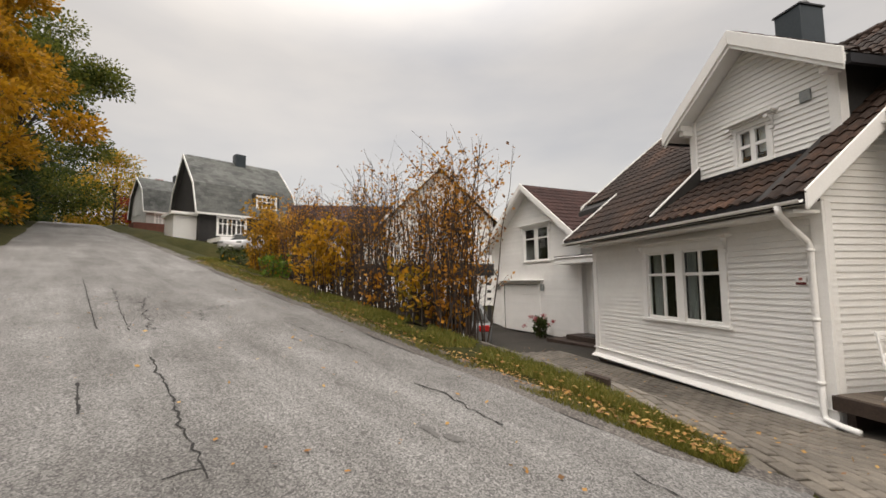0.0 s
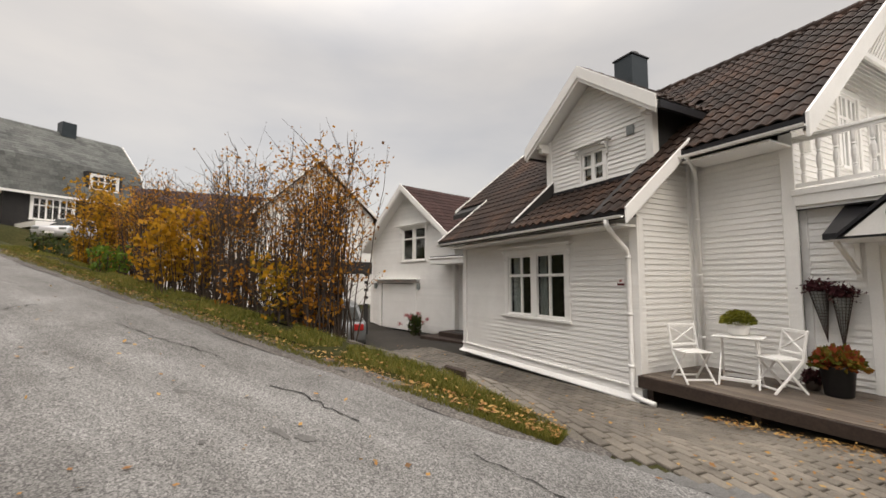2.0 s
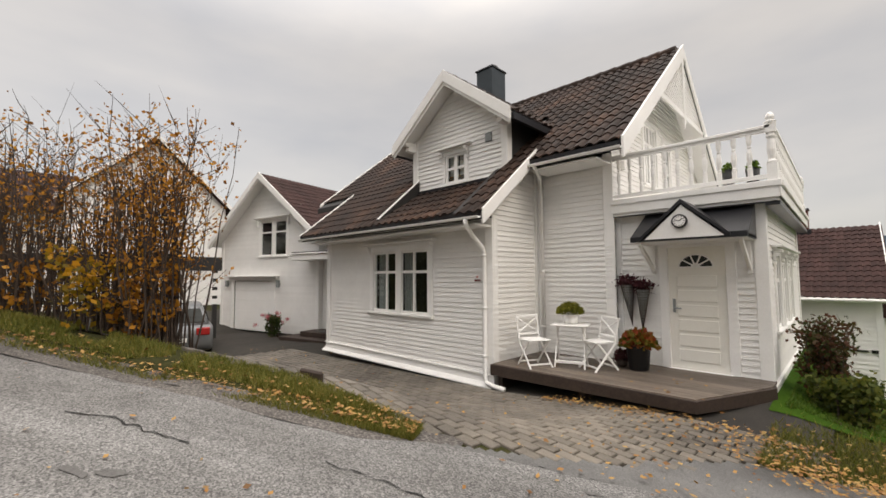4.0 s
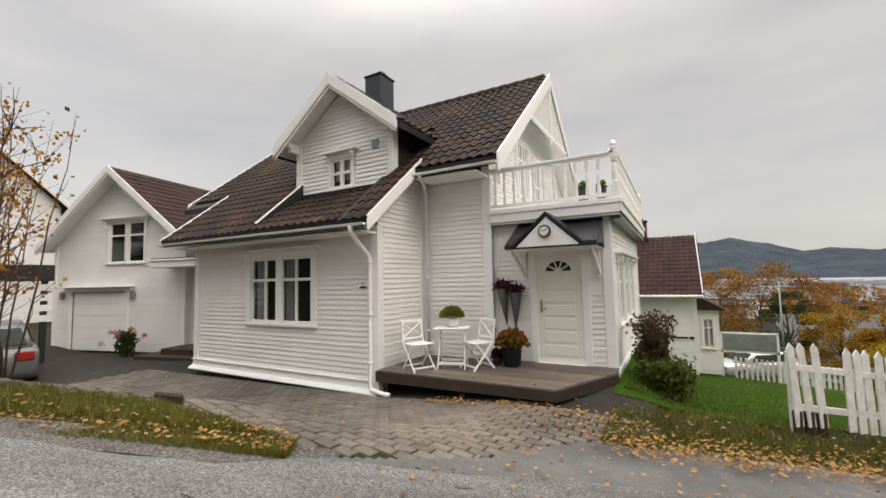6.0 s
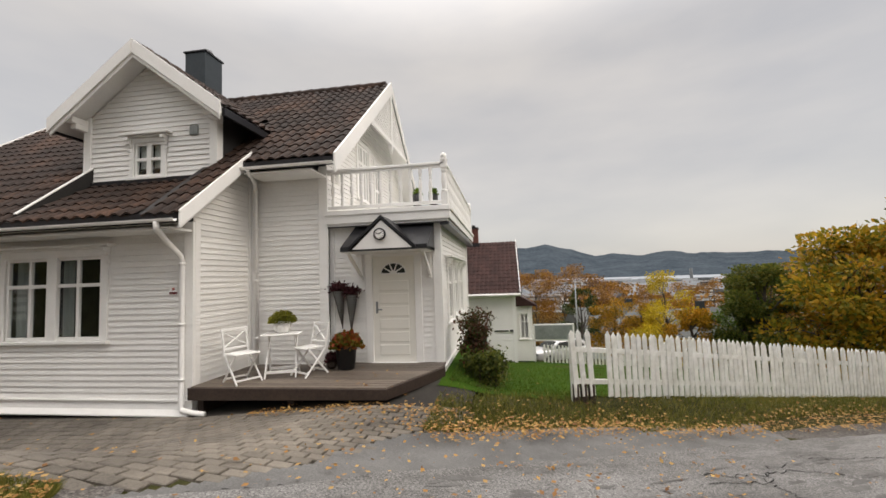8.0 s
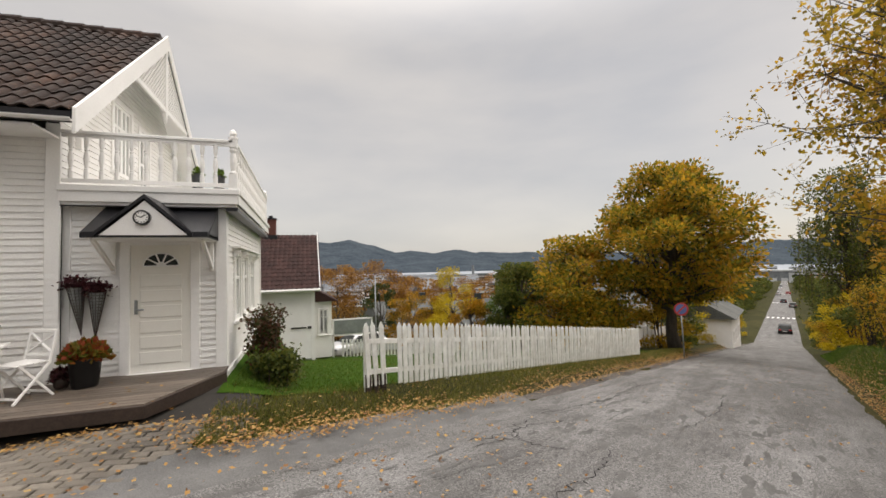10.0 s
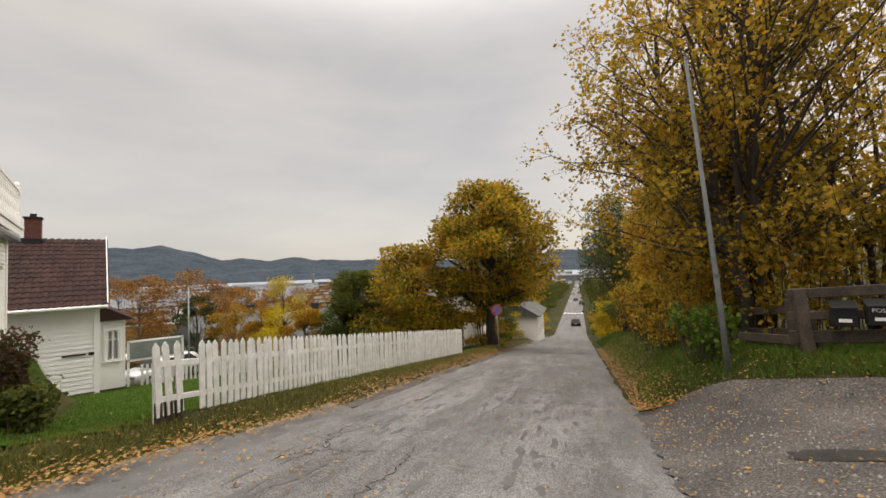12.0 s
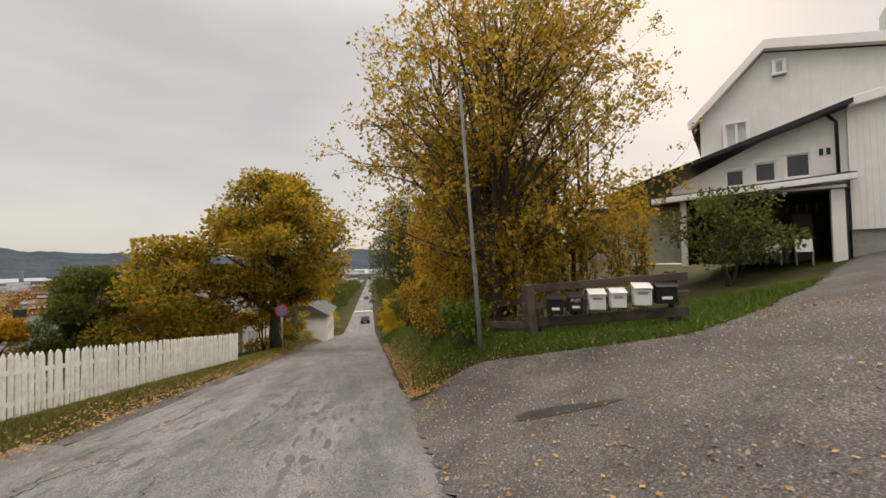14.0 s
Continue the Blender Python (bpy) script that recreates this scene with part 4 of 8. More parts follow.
# balcony floor and fascia
m = Mesh().box(1.60, 1.52, 3.0, 3.95, 7.15, 3.06)
m.box(1.60, 1.48, 3.05, 3.97, 1.52, 3.21).box(1.58, 1.46, 3.21, 4.0, 1.54, 3.30).box(3.972, 1.483, 3.053, 3.99, 7.17, 3.207).box(3.93, 1.543, 3.212, 4.02, 7.19, 3.297).box(1.60, 1.52, 3.20, 3.95, 7.15, 3.26)
part("balcony_floor", m, TRIM, house, "white boarded balcony edge", 0.006)
part("balcony_flashing", Mesh().box(3.80, 1.50, 2.94, 3.97, 7.15, 3.0).box(1.62, 1.50, 2.985, 3.97, 1.56, 3.0), BLACK_METAL, house, "black metal drip edge")
rail = Mesh().box(1.60, 1.50, 4.07, 3.90, 1.60, 4.12).box(1.60, 1.52, 4.02, 3.90, 1.58, 4.07).box(1.60, 1.52, 3.34, 3.90, 1.58, 3.40).box(3.863, 1.605, 4.067, 3.957, 7.1, 4.117).box(3.88, 1.605, 4.017, 3.94, 7.1, 4.067).box(3.88, 1.605, 3.337, 3.94, 7.1, 3.397)
railing = part("balcony_railing", rail, TRIM, house, "white balustrade with turned balusters", 0.006)
BAL = [(0.030, 0.0), (0.034, 0.02), (0.034, 0.12), (0.024, 0.13), (0.032, 0.15), (0.022, 0.17), (0.040, 0.28), (0.036, 0.36), (0.020, 0.42), (0.032, 0.44), (0.020, 0.46), (0.032, 0.50), (0.034, 0.52), (0.034, 0.63)]
bal = data_of("baluster", Mesh().lathe((0, 0, 0), BAL, 8), TRIM, smooth=False)
spots = [(1.72 + i * 0.192, 1.55) for i in range(11)] + [(3.91, 1.80 + i * 0.2) for i in range(26)]
for x, y in spots:
    ob = new("baluster", bal)
    ob.parent = railing
    ob.location = (x, y, 3.395)
for x, y in ((3.90, 1.56), (3.90, 7.08)):
    m = Mesh().box(x - 0.06, y - 0.06, 3.26, x + 0.06, y + 0.06, 3.55).box(x - 0.06, y - 0.06, 4.0, x + 0.06, y + 0.06, 4.14)
    m.lathe((x, y, 3.55), [(0.05, 0), (0.06, 0.03), (0.04, 0.06), (0.055, 0.2), (0.05, 0.3), (0.04, 0.36), (0.06, 0.4), (0.05, 0.45)], 12)
    m.lathe((x, y, 4.14), [(0.07, 0), (0.075, 0.03), (0.04, 0.05), (0.06, 0.09), (0.045, 0.14), (0.01, 0.17)], 12)
    part("newel_post", m, TRIM, railing, "turned newel post with finial")

# front door
cas = Mesh().box(2.30, PY - 0.05, 0.38, 2.435, PY + 0.02, 2.54).box(3.255, PY - 0.05, 0.38, 3.39, PY + 0.02, 2.54).box(2.435, PY - 0.05, 2.405, 3.255, PY + 0.02, 2.54)
door = part("door", Mesh().box(2.432, PY - 0.012, 0.42, 3.258, PY + 0.04, 2.408), CREAM, house, "cream panelled front door with fan light", 0.004)
part("casing", cas, TRIM, door, "white door casing", 0.006)
part("threshold", Mesh().box(2.40, PY - 0.09, 0.37, 3.29, PY + 0.04, 0.42), TRIM, door, "", 0.006)
for z in (0.55, 0.79, 1.03, 1.27, 1.51, 1.75):
    m = Mesh().box(2.56, PY - 0.026, z, 3.13, PY - 0.012, z + 0.19)
    part("panel", m, CREAM, door, "", 0.012)
fan = Mesh()
pts = [(2.845 + 0.235 * math.cos(t), PY - 0.018, 2.08 + 0.19 * math.sin(t)) for t in [math.pi * i / 14 for i in range(15)]]
part("fan_light", Mesh().prism(pts, (0, 0.008, 0)), INSIDE_SHADE, door, "dark half-round light")
for i in (1, 2, 3, 4):
    t = math.pi * i / 5
    fan.beam((2.845, PY - 0.026, 2.08), (2.845 + 0.25 * math.cos(t), PY - 0.026, 2.08 + 0.205 * math.sin(t)), 0.022, 0.012, (0, 1, 0))
arc = [(2.845 + 0.245 * math.cos(t), PY - 0.02, 2.08 + 0.20 * math.sin(t)) for t in [math.pi * i / 16 for i in range(17)]]
fan.tube(arc, 0.014, 6).beam((2.60, PY - 0.022, 2.075), (3.09, PY - 0.022, 2.075), 0.02, 0.02, (0, 1, 0))
fan.prism([(2.845 + 0.07 * math.cos(math.pi * i / 8), PY - 0.028, 2.08 + 0.06 * math.sin(math.pi * i / 8)) for i in range(9)], (0, 0.01, 0))
part("fan_bar", fan, TRIM, door)["kind"] = "stuff"
part("handle", Mesh().box(2.49, PY - 0.03, 1.33, 2.53, PY - 0.012, 1.55).tube([(2.51, PY - 0.03, 1.40), (2.51, PY - 0.07, 1.40), (2.625, PY - 0.07, 1.40)], 0.012, 8), STEEL, door, "steel lever handle on a long plate")
for z in (0.62, 1.4, 2.2):
    part("hinge", Mesh().tube([(3.268, PY - 0.025, z), (3.268, PY - 0.025, z + 0.1)], 0.012, 8), STEEL, door)

# awning over the door
AX0, AX1, AXC = 2.12, 3.66, 2.87
aw = Mesh()
aw.prism([(AX0, 0.90, 2.52), (AX0, 1.66, 2.97), (AX0, 1.66, 3.0), (AX0, 0.90, 2.55)], (AX1 - AX0, 0, 0))
aw.box(AX0, 0.88, 2.47, AX1, 0.91, 2.55).box(AX0, 0.9, 2.47, AX0 + 0.03, 1.66, 2.52).box(AX1 - 0.03, 0.9, 2.47, AX1, 1.66, 2.52)
aw.prism([(AX0, 0.9, 2.48), (AX0, 1.66, 2.48), (AX0, 1.66, 2.97)], (0.02, 0, 0)).prism([(AX1 - 0.02, 0.9, 2.48), (AX1 - 0.02, 1.66, 2.48), (AX1 - 0.02, 1.66, 2.97)], (0.02, 0, 0))
for sx_ in (-1, 1):
    aw.prism([(AXC, 0.84, 3.02), (AXC + sx_ * 0.60, 0.84, 2.48), (AXC + sx_ * 0.60, 0.84, 2.53), (AXC, 0.84, 3.08)], (0, 0.82, 0))
awning = part("door_awning", aw, BLACK_METAL, house, "black sheet metal awning with small gable")
part("pediment", Mesh().prism([(AXC - 0.53, 0.87, 2.50), (AXC + 0.53, 0.87, 2.50), (AXC, 0.87, 2.99)], (0, 0.03, 0)), WHITE, awning, "white boarded pediment")
part("soffit", Mesh().box(AX0 + 0.02, 0.9, 2.455, AX1 - 0.02, 1.66, 2.475), TRIM, awning)
for x in (AX0 + 0.10, AX1 - 0.10):
    m = Mesh().beam((x, 0.98, 2.46), (x, PY - 0.05, 2.04), 0.05, 0.06).box(x - 0.03, PY - 0.06, 1.97, x + 0.03, PY - 0.02, 2.46)
    part("bracket", m, TRIM, awning, "white wooden strut", 0.006)
ck = part("clock", Mesh().tube([(2.85, 0.87, 2.745), (2.85, 0.82, 2.745)], 0.105, 24), BLACK, house, "round black-rimmed wall clock", smooth=False)
part("face", Mesh().tube([(2.85, 0.822, 2.745), (2.85, 0.815, 2.745)], 0.082, 24), TRIM, ck, "pale clock face")
dial = Mesh()
for i in range(12):
    t = math.pi * i / 6
    dial.beam((2.85 + 0.06 * math.cos(t), 0.813, 2.745 + 0.06 * math.sin(t)), (2.85 + 0.078 * math.cos(t), 0.813, 2.745 + 0.078 * math.sin(t)), 0.012, 0.004, (0, 1, 0))
part("dial", dial, BLACK, ck, "dark hour marks")
part("pointer", Mesh().beam((2.85, 0.811, 2.745), (2.895, 0.811, 2.78), 0.014, 0.004, (0, 1, 0)).beam((2.85, 0.810, 2.745), (2.79, 0.810, 2.765), 0.012, 0.004, (0, 1, 0)), BLACK, ck)
# small plate on the front wall, writing as plain bars
pl = part("plate", Mesh().box(-0.385, -0.035, 1.85, -0.24, -0.024, 1.98), TRIM, house, "small white and dark red wall plate", 0.003)
part("band", Mesh().box(-0.385, -0.038, 1.85, -0.24, -0.035, 1.885), material("dark_red_enamel", (0.10, 0.012, 0.012), (0.14, 0.02, 0.02), 0.4), pl)
part("mark", Mesh().box(-0.34, -0.038, 1.91, -0.29, -0.035, 1.95), material("faded_red_enamel", (0.4, 0.12, 0.1), (0.45, 0.16, 0.13), 0.5), pl)

# ---- deck ----
deck = thing("deck", "weathered brown timber deck with a dark edge along the house", "deck", kind="structure")


def deck_right(y):
    return 3.17 + (y + 0.12) * 0.45 if y < 1.28 else 3.80


y = -0.10
while y < 1.60:
    a, b = (0.06, deck_right(y)) if y < 1.5 else (1.7, 3.74)
    y2 = y + 0.112
    m = Mesh().prism([(a, y, 0.385), (deck_right(y), y, 0.385), (deck_right(y2), y2, 0.385), (a, y2, 0.385)], (0, 0, 0.03))
    part("plank", m, DECK, deck)
    y += 0.120
m = Mesh().prism([(0.03, -0.135, 0.215), (3.20, -0.155, 0.25), (3.20, -0.155, 0.405), (0.03, -0.135, 0.405)], (0, 0.03, 0))
m.prism([(3.20, -0.155, 0.25), (3.84, 1.28, 0.22), (3.84, 1.28, 0.405), (3.20, -0.155, 0.405)], (-0.03, 0.01, 0))
m.prism([(3.84, 1.28, 0.205), (3.78, 1.66, 0.205), (3.78, 1.66, 0.405), (3.84, 1.28, 0.405)], (-0.03, 0.0, 0))
part("edge_board", m, DECK_EDGE, deck, "dark stained edge board", 0.006)
part("joist", Mesh().box(0.1, 0.0, -0.02, 0.2, 1.5, 0.385).box(1.6, 0.0, -0.02, 1.7, 1.5, 0.385).box(3.0, 0.1, -0.02, 3.1, 1.5, 0.385), DECK_EDGE, deck)


# ---- garage house ----
garage = thing("garage_house", "white weatherboard garage house with red-brown tiled gable roof", "house", (-11.68, 1.2, -0.28), 13.3)
GD = (-2.78, -0.2, 0.0, 2.08)
plank_wall(garage, "gable_wall", (0, 0, 0), (1, 0, 0), (0, -1, 0), 0.05, 6.1, lambda z: max(-3.72, -0.6 - (6.25 - z) / 0.78), lambda z: min(2.38, -0.6 + (6.25 - z) / 0.78), [GD, (-1.05, -0.30, 3.08, 4.5), (-0.18, 0.57, 3.08, 4.5)], pitch=0.10)
plank_wall(garage, "right_wall", (2.38, 0, 0), (0, 1, 0), (1, 0, 0), 0.0, 4.0, lambda z: 0, lambda z: 8.0, boards=False)
plank_wall(garage, "left_wall", (-3.72, 0, 0), (0, 1, 0), (-1, 0, 0), 0.0, 4.0, lambda z: 0, lambda z: 8.0, boards=False)
plank_wall(garage, "rear_wall", (-3.72, 8, 0), (1, 0, 0), (0, 1, 0), 0.0, 4.0, lambda z: 0, lambda z: 6.1, boards=False)
window(garage, (-1.05, 0, 3.08), (1, 0, 0), (0, -1, 0), 0.75, 1.42, 1, 0.68, 0.09, hood=False, bars=False)
window(garage, (-0.18, 0, 3.08), (1, 0, 0), (0, -1, 0), 0.75, 1.42, 1, 0.68, 0.09, hood=False, bars=False)
hood = Mesh().box(-1.35, -0.20, 4.62, 0.87, 0.0, 4.67).box(-1.25, -0.12, 4.55, 0.77, 0, 4.62).box(-1.23, -0.12, 4.3, -1.15, 0, 4.55).box(0.67, -0.12, 4.3, 0.75, 0, 4.55)
part("window_hood", hood, TRIM, garage, "", 0.008)
gd = part("garage_door", Mesh().box(-2.76, 0.02, 0.02, -0.22, 0.07, 2.06), TRIM, garage, "white sectional garage door")
for i in range(5):
    part("panel", Mesh().box(-2.74, 0.0, 0.04 + i * 0.405, -0.24, 0.02, 0.43 + i * 0.405), TRIM, gd, "", 0.006)
part("door_frame", Mesh().box(-2.95, -0.06, 0, -2.78, 0.02, 2.2).box(-0.2, -0.06, 0, -0.03, 0.02, 2.2).box(-2.78, -0.06, 2.08, -0.2, 0.02, 2.2), TRIM, garage, "", 0.006)
part("door_hood", Mesh().box(-3.15, -0.28, 2.24, 0.22, 0.0, 2.29).box(-3.05, -0.12, 2.14, 0.12, 0.0, 2.24), TRIM, garage, "white ledge over the garage door", 0.008)
for x in (0.22, -3.18):
    lamp = part("wall_lantern", Mesh().box(x - 0.06, -0.17, 1.82, x + 0.06, -0.05, 2.1).box(x - 0.03, -0.06, 1.9, x + 0.03, 0.0, 2.0), STEEL, garage, "grey wall lantern beside the garage door", 0.015)
for s in (-1, 1):
    e = -0.6 + s * 3.42
    ez = 6.35 - 3.42 * 0.78
    slab = part("roof", Mesh().prism([(-0.6, -0.45, 6.23), (e, -0.45, ez - 0.12), (e, -0.45, ez), (-0.6, -0.45, 6.35)], (0, 8.8, 0)), TRIM, garage, "red-brown tiled roof slope")
    upv = Vector((-s, 0, 0.78)).normalized()
    tiles(slab, (e + s * 0.03, -0.45 if s > 0 else 8.35, ez + 0.005), (0, s, 0), upv, 8.8, 4.35, lambda p: p.y > -0.36, lambda p: False, TILE_RED, TILE_RED)
    verge_board(garage, (e + s * 0.04, -0.48, ez + 0.07), (-0.6, -0.48, 6.46), 0.26, 0.04, side=(0, -1, 0))
    verge_board(garage, (e, -0.45, ez - 0.12), (-0.6, -0.45, 6.24), 0.12, 0.03, "under_board", side=(0, -1, 0))
    part("gutter", Mesh().tube([(e + s * 0.07, -0.4, ez - 0.03), (e + s * 0.07, 8.2, ez - 0.03)], 0.06, 8), TRIM, garage)
for x in (-3.765, 2.26):
    part("corner_board", Mesh().box(x, -0.045, 0, x + 0.165, 0.0, 4.0), TRIM, garage, "", 0.006)

# entry between the two houses
link = thing("entry_link", "white entrance link with a panelled door under a flat canopy", "entrance", (-9.4, 1.95, -0.3), 13.3)
plank_wall(link, "wall", (0, 0, 0), (1, 0, 0), (0, -1, 0), 0.2, 3.3, lambda z: 0.0, lambda z: 2.3, [(0.35, 1.15, 0.3, 2.5)], pitch=0.10, boards=False)
d2 = part("door", Mesh().box(0.35, -0.01, 0.36, 1.15, 0.05, 2.46), CREAM, link, "white panelled entrance door", 0.004)
part("casing", Mesh().box(0.25, -0.05, 0.3, 0.35, 0, 2.58).box(1.15, -0.05, 0.3, 1.25, 0, 2.58).box(0.35, -0.05, 2.48, 1.15, 0, 2.58), TRIM, d2, "", 0.006)
part("fan_light", Mesh().prism([(0.75 + 0.22 * math.cos(math.pi * i / 10), -0.02, 2.1 + 0.2 * math.sin(math.pi * i / 10)) for i in range(11)], (0, 0.01, 0)), INSIDE_SHADE, d2)
for z in (0.6, 1.0, 1.4, 1.75):
    part("panel", Mesh().box(0.46, -0.022, z, 1.04, -0.01, z + 0.26), CREAM, d2, "", 0.01)
part("handle", Mesh().box(0.40, -0.05, 1.3, 0.44, -0.01, 1.52), BLACK, d2)
part("canopy", Mesh().box(-0.55, -1.0, 2.85, 2.3, 0.0, 3.05).box(-0.6, -1.05, 3.05, 2.3, 0.0, 3.10), TRIM, link, "flat white canopy", 0.01)
part("canopy_roof", Mesh().box(-0.55, -1.0, 3.10, 2.3, 0.6, 3.14), BLACK_METAL, link)
steps = thing("entrance_steps", "dark brown timber steps at the entrance", "steps", (-9.4, 1.95, -0.3), 13.3)
part("tread", Mesh().box(-0.7, -1.35, 0.0, 2.1, -0.05, 0.17), DECK_EDGE, steps, "", 0.01)
part("tread", Mesh().box(-0.1, -0.95, 0.17, 2.1, -0.05, 0.34), DECK_EDGE, steps, "", 0.01)
mat_ = tagged(part("door_mat", Mesh().box(-8.9, 1.35, 0.041, -8.2, 1.75, 0.055), BLACK, None), "black ribbed door mat on the steps", "door mat")


# ---- leaves, stems, trees ----
def leaf_cloud(pts, size, flat=0.0, seed=1, jitter=0.4):
    """A small pointed leaf at each point, as one set of corners and faces."""
    rng = np.random.default_rng(seed)
    n = len(pts)
    d = rng.normal(size=(n, 3))
    d[:, 2] *= 1 - flat
    d /= np.linalg.norm(d, axis=1)[:, None]
    a = np.cross(d, rng.normal(size=(n, 3)))
    if flat:
        up = np.array([0, 0, 1.0]) + rng.normal(size=(n, 3)) * 0.25
        a = np.cross(up, d)
    a /= np.linalg.norm(a, axis=1)[:, None] + 1e-9
    s = size * (1 + jitter * rng.uniform(-1, 1, n))[:, None]
    p = np.asarray(pts, float)
    v = np.stack([p - d * s * 0.5, p + a * s * 0.34 + d * s * 0.05, p + d * s * 0.5, p - a * s * 0.34 + d * s * 0.05], 1).reshape(-1, 3)
    return v, np.arange(4 * n).reshape(n, 4)


def quick(name, v, f, mat, parent, label=""):
    d = bpy.data.meshes.new(name)
    d.vertices.add(len(v))
    d.vertices.foreach_set("co", np.asarray(v, np.float32).ravel())
    d.loops.add(f.size)
    d.loops.foreach_set("vertex_index", f.astype(np.int32).ravel())
    d.polygons.add(len(f))
    d.polygons.foreach_set("loop_start", np.arange(0, f.size, f.shape[1], dtype=np.int32))
    d.update(calc_edges=True)
    d.validate()
    d.materials.append(mat)
    ob = new(name, d)
    if parent is not None:
        ob.parent = parent
    if label:
        tagged(ob, label)
    return ob


def bent(a, b, sag, n=5, wob=0.06, rng=random):
    a, b = Vector(a), Vector(b)
    L = (b - a).length
    out = []
    for i in range(n + 1):
        t = i / n
        p = a.lerp(b, t) + Vector((0, 0, sag * 4 * t * (1 - t)))
        if 0 < i < n:
            p += Vector((rng.uniform(-1, 1), rng.uniform(-1, 1), rng.uniform(-1, 1))) * L * wob
        out.append(p)
    return out


def tree(label, x, y, height, radius, leaf, count, size, trunk=0.2, stems=1, crown_from=0.3, clumps=40, shape="round", category="tree", seed=1, fill=0.5, z=None, name="tree", twigs=True, lean=(0, 0), leaf2=None):
    """Trunk, limbs to every clump of the crown, and small leaves round the limbs' ends."""
    rng = random.Random(seed)
    nrng = np.random.default_rng(seed)
    z = land(x, y) if z is None else z
    root = thing(name, label, category, (x, y, z - 0.1))
    wood = Mesh()
    cz0 = height * crown_from
    centers = []
    while len(centers) < clumps:
        t = rng.random()
        zz = cz0 + (height - cz0) * t
        prof = {"round": math.sin(math.pi * min(1, 0.16 + 0.80 * t)) ** 0.6, "cone": 1.0 - 0.85 * t, "vase": 0.35 + 0.75 * math.sin(math.pi * min(1.0, 0.2 + 0.62 * t)), "tall": math.sin(math.pi * min(1, 0.2 + 0.72 * t)) ** 0.5}[shape]
        a, r = rng.uniform(0, 2 * math.pi), radius * prof * math.sqrt(rng.uniform(0.05 if fill > 0.4 else 0.02, 1.0))
        centers.append(Vector((math.cos(a) * r + lean[0] * t, math.sin(a) * r + lean[1] * t, zz)))
    tops = []
    for s in range(stems):
        a = 2 * math.pi * s / max(1, stems) + rng.uniform(0, 1)
        spread_ = 0 if stems == 1 else radius * rng.uniform(0.15, 0.45)
        foot = Vector((math.cos(a), math.sin(a), 0)) * (0 if stems == 1 else trunk * 1.6)
        top = Vector((math.cos(a) * spread_ + lean[0] * 0.7, math.sin(a) * spread_ + lean[1] * 0.7, height * rng.uniform(0.8, 0.95)))
        pts = bent(foot, top, 0, 8, 0.02, rng)
        wood.tube(pts, [trunk * (1.25 if i == 0 else 1.0 - 0.85 * i / 8) for i in range(9)], 8 if trunk > 0.1 else 6)
        tops.append(pts)
    cloud = []
    per = count // clumps
    cr = radius * ((0.20 if count > 20000 else 0.25) if fill > 0.4 else 0.22)
    for c in centers:
        pts = min(tops, key=lambda q: (q[5] - c).length)
        k = min(range(1, 8), key=lambda i: abs(pts[i].z - c.z * rng.uniform(0.5, 0.8)))
        limb = bent(pts[k], c, rng.uniform(-0.02, 0.10) * radius, 4, 0.05, rng)
        r0 = trunk * (0.42 if stems == 1 else 0.5) * (1 - k / 12)
        wood.tube(limb, [r0, r0 * 0.75, r0 * 0.5, r0 * 0.32, r0 * 0.14], 5, False)
        if twigs:
            for _ in range(5 if fill > 0.4 else 11):
                q = limb[rng.choice((2, 3, 4))]
                tip = q + Vector((rng.gauss(0, 1), rng.gauss(0, 1), rng.gauss(0.35, 0.9))).normalized() * cr * rng.uniform(0.6, 1.5)
                tw = bent(q, tip, 0, 2, 0.08, rng)
                wood.tube(tw, [r0 * 0.2, r0 * 0.13, r0 * 0.05], 3, False)
                if fill <= 0.4:
                    k2 = per // 11 + 1
                    tt = nrng.uniform(0.15, 1.08, k2)[:, None]
                    cloud.append(np.array(q) * (1 - tt) + np.array(tip) * tt + nrng.normal(size=(k2, 3)) * 0.085)
        if fill <= 0.4:
            continue
        g = np.clip(nrng.normal(size=(per, 3)), -1.6, 1.6) * np.array([cr, cr, cr * 0.72]) * 0.62
        cloud.append(np.array(c) + g)
    part("trunk", wood, BARK, root, "grey-brown bark", smooth=True)
    v, f = leaf_cloud(np.concatenate(cloud), size, 0.0, seed)
    quick("crown", v, f, leaf, root)
    return root


